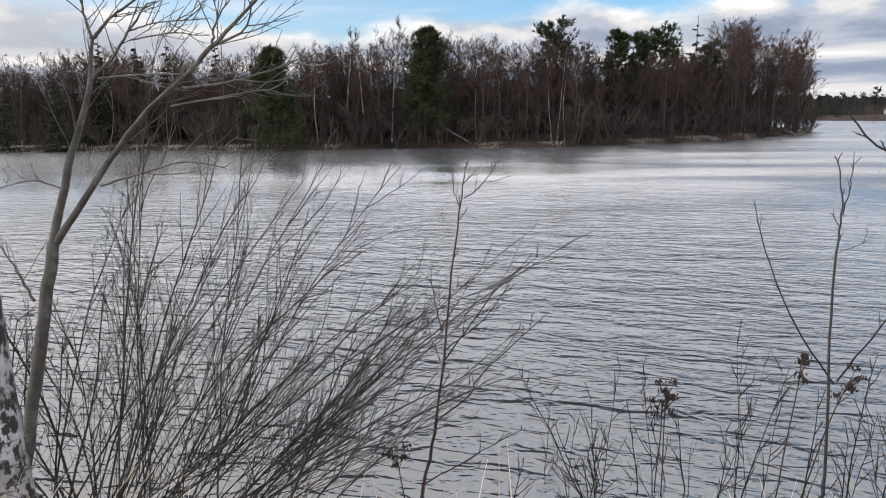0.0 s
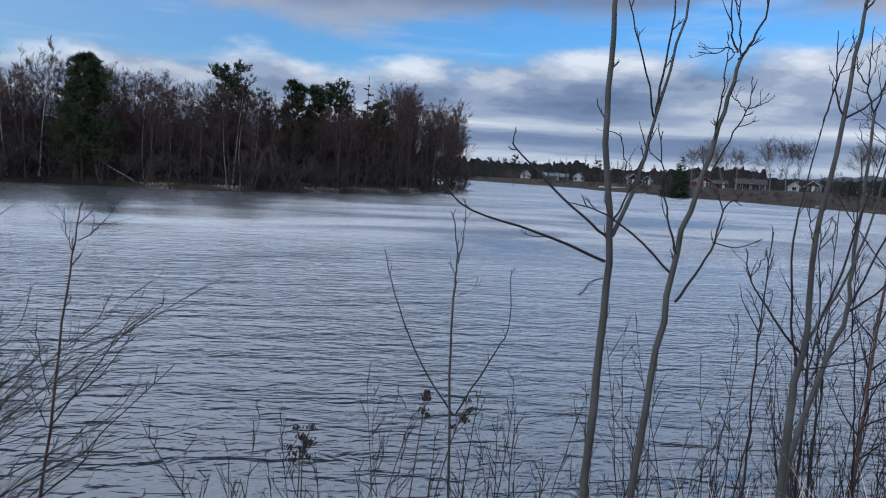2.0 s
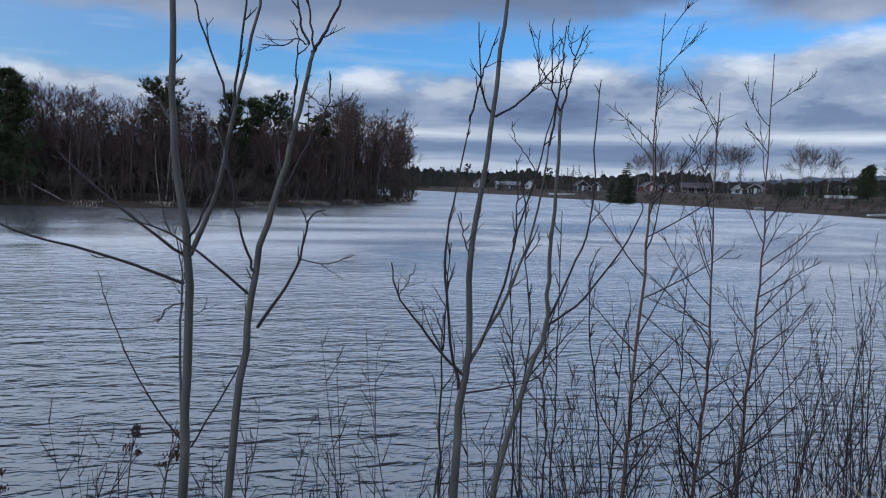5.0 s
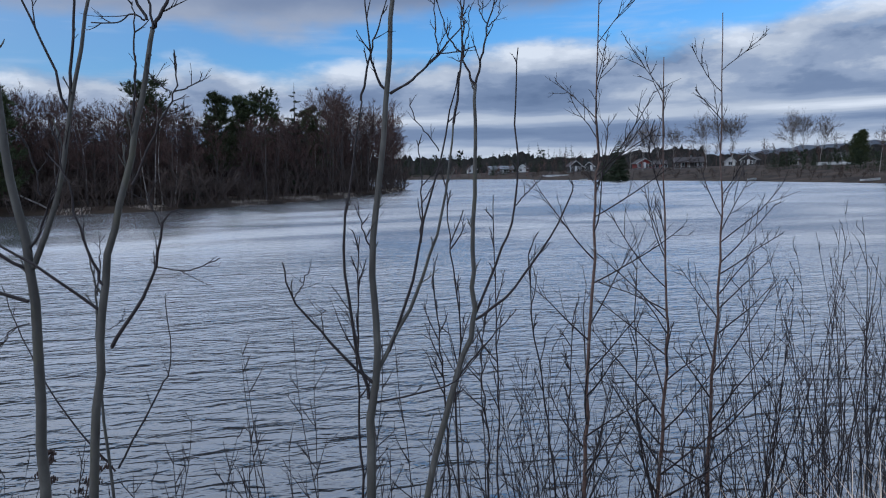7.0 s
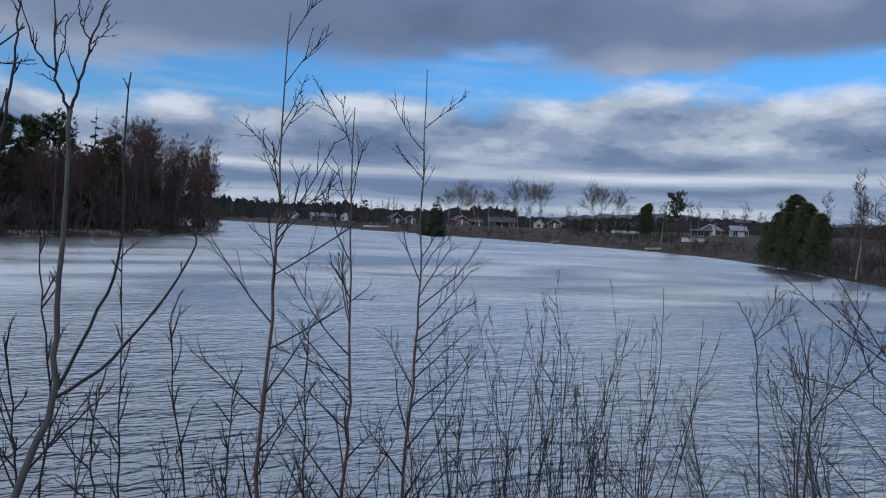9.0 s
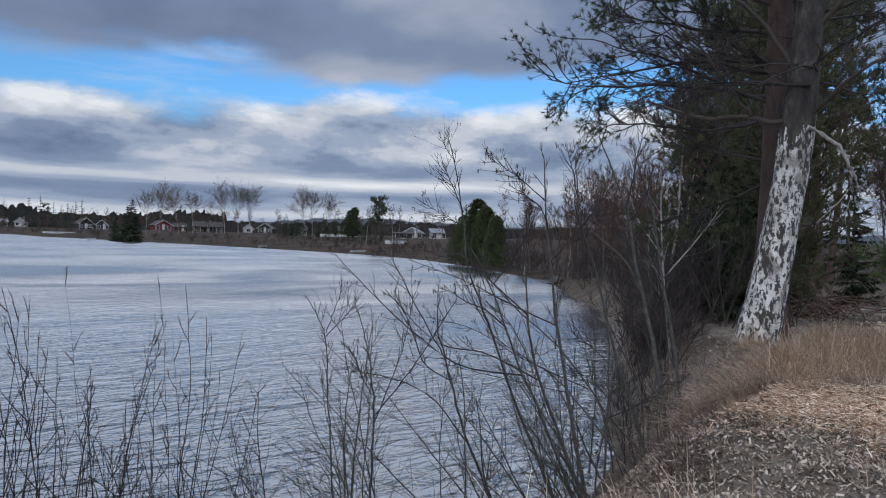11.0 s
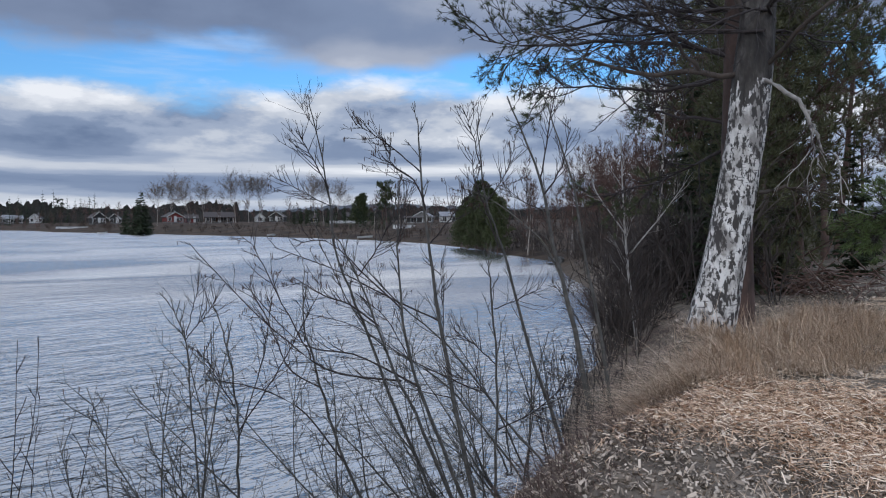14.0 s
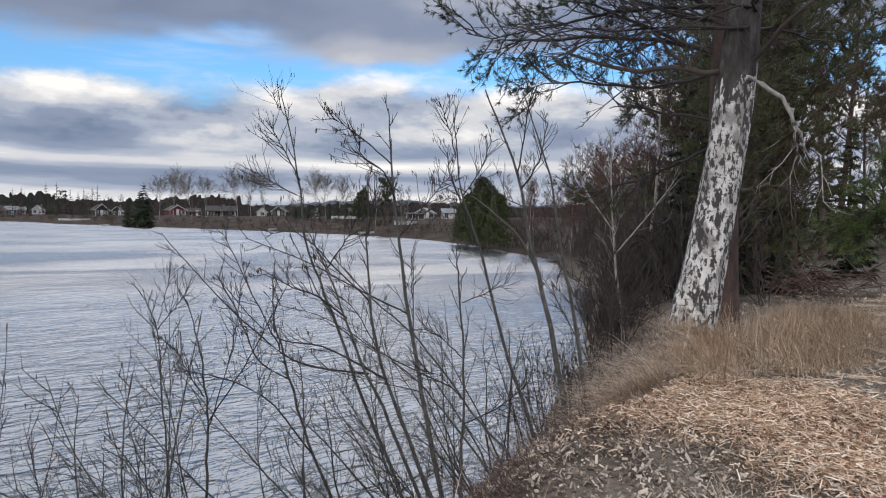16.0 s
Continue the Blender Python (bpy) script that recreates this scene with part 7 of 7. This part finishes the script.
tree = sapling("alder stem leaning low over the water", [(8.29, 3.71, 0.56), (8.15, 3.90, 1.12), (8.05, 4.02, 1.67), (8.01, 4.08, 1.91), (8.00, 4.09, 2.26)], 0.016, 0.004, mat=M_ALDER, twigs=12, twig_len=0.3, name="alder_sapling", group="alders on the crest")
grow(tree, [(8.08, 3.98, 1.50), (7.91, 4.21, 1.65), (7.78, 4.37, 2.02), (7.68, 4.51, 2.25)], 0.0080, twigs=14, twig_len=0.34, depth=0.5, catkins=10)
grow(tree, [(8.04, 4.04, 1.71), (7.96, 4.14, 2.06), (7.89, 4.23, 2.45), (7.84, 4.29, 2.57)], 0.0070, twigs=14, twig_len=0.34, depth=0.5, catkins=10)
grow(tree, [(8.19, 3.84, 0.96), (7.96, 4.15, 1.36), (7.72, 4.45, 1.51), (7.51, 4.73, 1.55)], 0.0080, twigs=14, twig_len=0.34, depth=0.5, catkins=10)
tree = sapling("mossy alder stem with several thin forks", [(7.75, 4.58, 0.51), (7.76, 4.57, 1.12), (7.72, 4.62, 1.65), (7.66, 4.70, 2.04)], 0.015, 0.004, mat=M_ALDER, twigs=12, twig_len=0.3, name="alder_sapling", group="alders on the crest")
grow(tree, [(7.76, 4.57, 1.14), (7.87, 4.42, 1.65), (7.96, 4.31, 2.21)], 0.0070, twigs=14, twig_len=0.34, depth=0.5, catkins=6)
grow(tree, [(7.74, 4.59, 1.32), (7.62, 4.74, 1.52), (7.53, 4.86, 1.72)], 0.0060, twigs=14, twig_len=0.34, depth=0.5, catkins=6)
grow(tree, [(7.76, 4.57, 1.08), (7.81, 4.50, 1.73), (7.80, 4.51, 2.21)], 0.0060, twigs=14, twig_len=0.34, depth=0.5, catkins=6)
tree = sapling("thin forked alder shoot over open water", [(7.67, 5.01, 0.42), (7.63, 5.06, 1.27), (7.61, 5.09, 1.77), (7.53, 5.20, 2.06)], 0.010, 0.004, mat=M_ALDER, twigs=12, twig_len=0.3, name="alder_sapling", group="alders on the crest")
grow(tree, [(7.61, 5.09, 1.78), (7.68, 5.00, 1.98), (7.71, 4.95, 2.10)], 0.0050, twigs=14, twig_len=0.34, depth=0.5, catkins=0)
grow(tree, [(7.61, 5.09, 1.81), (7.62, 5.08, 2.10), (7.62, 5.07, 2.22)], 0.0040, twigs=14, twig_len=0.34, depth=0.5, catkins=0)
tree = sapling("low bowed alder stem close over the ground", [(9.14, 2.78, 0.95), (8.96, 3.00, 1.27), (8.74, 3.29, 1.75), (8.50, 3.61, 2.10), (8.33, 3.82, 2.38)], 0.012, 0.004, mat=M_ALDER, twigs=12, twig_len=0.3, name="alder_sapling", group="alders on the crest")
grow(tree, [(8.86, 3.13, 1.47), (8.65, 3.42, 1.66), (8.45, 3.67, 1.90), (8.26, 3.92, 1.98)], 0.0060, twigs=14, twig_len=0.34, depth=0.5, catkins=4)
grow(tree, [(8.69, 3.35, 1.79), (8.64, 3.42, 2.14), (8.60, 3.48, 2.42)], 0.0050, twigs=14, twig_len=0.34, depth=0.5, catkins=4)
tree = sapling("slender alder stem bowed far out", [(9.01, 2.78, 0.78), (8.77, 3.09, 1.29), (8.58, 3.34, 1.61), (8.29, 3.71, 1.91), (8.08, 3.99, 2.53)], 0.011, 0.004, mat=M_ALDER, twigs=12, twig_len=0.3, name="alder_sapling", group="alders on the crest")
grow(tree, [(8.67, 3.22, 1.45), (8.43, 3.53, 1.52), (8.20, 3.84, 1.60)], 0.0050, twigs=14, twig_len=0.34, depth=0.5, catkins=6)
grow(tree, [(8.48, 3.46, 1.68), (8.36, 3.62, 1.99), (8.24, 3.77, 2.15)], 0.0050, twigs=14, twig_len=0.34, depth=0.5, catkins=6)
for x, y, n, tall, cat, seed, lx, ly in ((6.7, 4.3, 5, 2.0, 3, 51, -0.16, 0.12), (7.3, 4.0, 5, 2.3, 5, 52, -0.24, 0.22), (7.9, 3.75, 5, 2.2, 6, 53, -0.30, 0.20), (8.4, 3.6, 6, 2.2, 6, 54, -0.32, 0.26), (9.0, 3.6, 5, 2.3, 5, 55, -0.35, 0.2),
                                         (9.6, 3.7, 6, 2.0, 3, 56, -0.4, 0.16), (10.3, 3.9, 6, 1.8, 2, 57, -0.3, 0.12), (11.0, 4.2, 6, 1.7, 2, 59, -0.3, 0.15), (7.0, 4.8, 4, 2.0, 4, 60, -0.3, 0.3), (8.7, 2.95, 6, 1.7, 2, 58, -0.55, 0.4)):
    bush("alder_bush", "leafless alder bush with dry catkins leaning over the water", "bush", x, y, n, seed, (lx, ly), 0.2, tall, 0.010, 14, 0.6, M_ALDER, cat, "alder bushes on the crest", 0.28, 4, 1.0,
         rise=0.012, angle=(0.5, 1.0), twig=0.0032, curl=0.06)
tree = sapling("pale bare sapling rising from the thicket", [(14.6, 5.1, 0.9), (14.5, 5.2, 2.0), (14.45, 5.25, 2.8), (14.42, 5.3, 4.0)], 0.035, 0.008, mat=M_PALE_LIMB, twigs=16, twig_len=0.8, name="alder_sapling", group="alders on the crest")
grow(tree, [(14.5, 5.2, 2.2), (14.9, 4.8, 2.9), (15.1, 4.6, 3.3)], 0.014, mat=M_PALE_LIMB, twigs=8, twig_len=0.6)
grow(tree, [(14.48, 5.22, 2.5), (14.2, 5.6, 3.2), (14.1, 5.7, 3.8)], 0.012, mat=M_PALE_LIMB, twigs=8, twig_len=0.6)


def dry_weed(x, y, top, seed):
    """A withered stalk with a flat cluster of dark seed heads."""
    rng = random.Random(seed)
    z = ground_z(x, y)
    ob = thing("dry_weed", "withered brown stalk with dark seed clusters", "weed", "withered weeds at the water edge", at=(x, y, z - 0.05))
    stalk = Tubes()
    line = bent(rng, Vector((0, 0, 0)), Vector((rng.gauss(0, 0.1), 0, 1)), top - z + 0.05, 6, 0.04, 0.02)
    stalk.limb(line, 0.006, 0.004, 5)
    part("stalk", stalk, M_STEM_BROWN, ob)
    heads = Tubes()
    for _ in range(7):
        p, d = along(line, rng.uniform(0.86, 0.99))
        arm = bent(rng, p, aside(rng, d, rng.uniform(0.4, 0.9)), rng.uniform(0.05, 0.13), 3, 0.1, 0.1)
        heads.limb(arm, 0.003, 0.002, 4)
        for _ in range(16):
            q = arm[-1] + Vector((rng.gauss(0, 0.016), rng.gauss(0, 0.016), rng.gauss(0, 0.008)))
            heads.limb([q, q + Vector((0, 0, 0.008)), q + Vector((0.003, 0, 0.016))], 0.006, 0.003, 4)
    part("seed_cluster", heads, M_SEED, ob, "dark clustered seed heads")


for x, y, top, seed in ((-0.80, 4.5, 1.06, 1), (-0.66, 4.52, 1.02, 2), (-1.55, 4.5, 0.66, 3), (-1.5, 4.45, 0.78, 4), (-3.1, 3.7, 0.38, 5)):
    dry_weed(x, y, top, seed)

# ---- litter and dry grass on the bank ----
cover = np.random.default_rng(7)


def strips(name, xs, ys, length, width, mat, label, category, lift=0.015, tilt=0.25, curl=0.25, folded=True):
    """Loose flat strips lying criss-cross on the ground, each bent once in the middle."""
    n = len(xs)
    z = land(xs, ys) + cover.uniform(0, lift, n)
    a = cover.uniform(0, math.tau, n)
    l, w = length[0] + (length[1] - length[0]) * cover.random(n) ** 2, cover.uniform(*width, n)
    up = cover.normal(0, tilt, n) * l * 0.5
    bow = cover.uniform(0, curl, n) * l * 0.3
    dx, dy = np.cos(a) * l / 2, np.sin(a) * l / 2
    sx, sy = -np.sin(a) * w / 2, np.cos(a) * w / 2
    roll = cover.normal(0, 0.35, n) * w
    v = np.empty((n, 6, 3))
    for k, (s, h) in enumerate(((-1, -up), (0, bow), (1, up))):
        v[:, 2 * k] = np.stack([xs + s * dx - sx, ys + s * dy - sy, z + h - roll], -1)
        v[:, 2 * k + 1] = np.stack([xs + s * dx + sx, ys + s * dy + sy, z + h + roll], -1)
    i = np.arange(n)[:, None] * 6
    f = np.concatenate([i + [0, 1, 3, 2], i + [2, 3, 5, 4]]) if folded else i + [0, 1, 5, 4]
    me = bpy.data.meshes.new(name)
    me.from_pydata(v.reshape(-1, 3).tolist(), [], f.tolist())
    me.materials.append(mat)
    return tagged(new(name, me), label, category, kind="stuff")


def spread_over(n, x0, x1, y0, y1, keep):
    xs, ys = cover.uniform(x0, x1, n * 3), cover.uniform(y0, y1, n * 3)
    ok = keep(xs, ys) > cover.random(n * 3)
    return xs[ok][:n], ys[ok][:n]


def grass(name, xs, ys, tall, mat, label, lean=0.5, width=0.004, comb=None, fall=None):
    """Thin bowed blades of dry grass."""
    n = len(xs)
    z = land(xs, ys) - 0.01
    a = cover.uniform(0, math.tau, n) if comb is None else cover.normal(comb, 0.75, n)
    h = cover.uniform(*tall, n)
    bow = cover.uniform(0.15, 1.0, n) * lean
    droop = cover.uniform(0.25, 1.0, n) * (min(1.0, lean / 2.6) if fall is None else fall)
    h = h * (1 + 0.35 * rough_noise(xs * 3.1, ys * 2.7, 0.6))
    ux, uy = np.cos(a) * bow, np.sin(a) * bow
    sx, sy = -np.sin(a), np.cos(a)
    v = np.empty((n, 7, 3))
    for k, (s, w) in enumerate(((0.0, 1.0), (0.4, 0.85), (0.75, 0.6), (1.0, 0.0))):
        px, py, pz = xs + ux * h * s ** 1.35, ys + uy * h * s ** 1.35, z + h * (s * 1.1 - droop * s ** 2)
        if k < 3:
            v[:, 2 * k] = np.stack([px - sx * width * w, py - sy * width * w, pz], -1)
            v[:, 2 * k + 1] = np.stack([px + sx * width * w, py + sy * width * w, pz], -1)
        else:
            v[:, 6] = np.stack([px, py, pz], -1)
    i = np.arange(n)[:, None] * 7
    quads, tips = np.concatenate([i + [0, 1, 3, 2], i + [2, 3, 5, 4]]), i + [4, 5, 6]
    me = bpy.data.meshes.new(name)
    me.from_pydata(v.reshape(-1, 3).tolist(), [], quads.tolist() + tips.tolist())
    me.materials.append(mat)
    return tagged(new(name, me), label, "grass", kind="stuff")


def on_land(x, y, low=0.3):
    return signed(MAIN, x, y) > low


def clumps(n, centres, spread):
    cx, cy = centres
    k = cover.integers(0, len(cx), n)
    return cx[k] + cover.normal(0, spread, n), cy[k] + cover.normal(0, spread, n)


def wobble(x, y, size=0.5):
    return rough_noise(x * 1.3 + y, y - x * 0.4, size) * 0.16


def chip_band(x, y):
    """Where the shredded bark was tipped: a band across the crest."""
    middle = 9.35 + 0.42 * np.exp(-((y - 1.3) / 0.6) ** 2) + wobble(x, y)
    return on_land(x, y, 1.0) * np.exp(-np.abs((x - middle) / 0.80) ** 3.5) * ease((2.15 - y) / 0.3) * ease((y + 2.0) / 1.3)


def grass_band(x, y):
    middle = np.interp(x, [9.4, 10.3, 11.5, 14, 17], [2.5, 2.4, 2.3, 2.35, 2.9]) + wobble(x, y)
    return on_land(x, y, 0.75) * np.exp(-((y - middle) / 0.58) ** 4) * ease((x - 9.6) / 0.5)


xs, ys = spread_over(56000, 7.9, 11.4, -2.0, 2.3, chip_band)
strips("bark_litter", xs, ys, (0.015, 0.10), (0.0016, 0.0056), M_CHIP, "orange and pale shredded bark strewn across the crest", "wood chips", 0.07, 0.28)
xs, ys = spread_over(9000, 6.4, 15, -2.5, 3.0, lambda x, y: on_land(x, y, 1.0) * 0.9)
strips("loose_bark_chips", xs, ys, (0.012, 0.06), (0.002, 0.0045), M_CHIP, "scattered pale bark chips on bare earth", "wood chips", 0.02, 0.2, folded=False)
xs, ys = spread_over(70000, 3.5, 10.2, -3.0, 3.0, lambda x, y: on_land(x, y, 0.4) * 0.9 * ease((x - 3.5) / 2.6) * ease((y + 3.0) / 2.2) * ease((10.2 - x) / 0.8))
strips("leaf_litter", xs, ys, (0.008, 0.045), (0.003, 0.013), M_LEAF, "grey-brown fallen leaves and crumbs on the earth", "leaf litter", 0.03, 0.5, folded=False)
xs, ys = spread_over(9000, 9.4, 26, -4, 4.5, lambda x, y: on_land(x, y, 0.5) * 0.8)
strips("clearing_leaf_litter", xs, ys, (0.02, 0.09), (0.008, 0.03), M_LEAF, "brown fallen leaves and twigs scattered over the clearing", "leaf litter", 0.03, 0.3)
xs, ys = spread_over(40000, 10.6, 24, -3.0, 3.2, lambda x, y: on_land(x, y, 1.5) * np.clip(0.65 + 1.0 * rough_noise(x, y, 0.9), 0.3, 1))
strips("dry_thatch", xs, ys, (0.06, 0.24), (0.002, 0.005), M_GRASS, "flattened straw-coloured dead grass on the clearing", "grass", 0.03, 0.15, folded=False)
def clods(n):
    """Small uneven lumps of earth, lying half sunk."""
    shapes = []
    for k in range(3):
        bm = bmesh.new()
        bmesh.ops.create_icosphere(bm, subdivisions=1, radius=1.0)
        t = Tubes()
        for vert in bm.verts:
            p = vert.co * (1 + 0.5 * noise.noise(vert.co * 1.4 + Vector((k * 7, 0, 0))))
            t.v.append(Vector((p.x, p.y * 0.8, p.z * 0.55)))
        bm.verts.index_update()
        t.f = [tuple(q.index for q in face.verts) for face in bm.faces]
        bm.free()
        shapes.append(t)
    xs, ys = spread_over(n, 4.0, 10.5, -2.6, 3.2, lambda x, y: on_land(x, y, 0.3) * ease((x - 4.0) / 1.8) * ease((y + 2.6) / 1.6) * (1 - 0.9 * chip_band(x, y)) * np.clip(0.5 + rough_noise(x, y, 0.4), 0.1, 1))
    zs = land(xs, ys)
    size = 0.008 + 0.045 * cover.random(len(xs)) ** 3
    spots = [(x, y, z, a, s, int(w)) for x, y, z, a, s, w in zip(xs, ys, zs, cover.uniform(0, 6.28, len(xs)), size, cover.integers(0, 3, len(xs)))]
    gather("earth_clods", shapes, spots, M_GROUND, "crumbled grey-brown earth and moss clods on the bank", "earth")


clods(6000)
cx, cy = spread_over(330, 9.4, 16.5, 0.9, 3.4, grass_band)
xs, ys = clumps(26000, (cx, cy), 0.10)
grass("tall_dry_grass", xs, ys, (0.16, 0.40), M_GRASS, "tall bleached dry grass bowed over beside the birch", 2.1, 0.0018, 2.9, 1.0)
cx, cy = spread_over(40, 11.8, 16.5, 1.7, 3.0, grass_band)
xs, ys = clumps(600, (cx, cy), 0.18)
grass("standing_dry_grass", xs, ys, (0.3, 0.55), M_GRASS, "standing dry grass stalks among the bowed ones", 0.8, 0.0015)
cx, cy = spread_over(420, 6, 30, -4, 3.6, lambda x, y: on_land(x, y, 1.2) * (1 - chip_band(x, y)) * 0.7)
xs, ys = clumps(14000, (cx, cy), 0.16)
grass("short_dry_grass", xs, ys, (0.03, 0.14), M_GRASS, "short straw-coloured grass tufts on the clearing", 1.6, 0.0018)
cx, cy = spread_over(260, 6.5, 15, 1.2, 5.2, lambda x, y: (on_land(x, y, 0.25) & ~on_land(x, y, 1.75)) * 0.9)
xs, ys = clumps(9000, (cx, cy), 0.14)
grass("edge_grass", xs, ys, (0.05, 0.18), M_CATKIN, "dark withered grass and roots on the steep bank edge", 2.2, 0.002, 2.1)
cx, cy = spread_over(220, -6, 7, 1.0, 4.4, lambda x, y: (on_land(x, y, 0.05) & ~on_land(x, y, 2.2)) * 0.8)
xs, ys = clumps(9000, (cx, cy), 0.15)
grass("bank_grass", xs, ys, (0.12, 0.42), M_GRASS, "withered grass hanging over the bank edge", 1.4, 0.0018)
cx, cy = spread_over(500, -100, 18, 61, 140, lambda x, y: (np.abs(signed(ISLAND, x, y) - 0.8) < 0.8) * 1.0)
xs, ys = clumps(9000, (cx, cy), 0.7)
grass("island_reeds", xs, ys, (0.1, 0.25), M_LEAF, "pale dry grass fringe along the island shore", 0.6, 0.02)
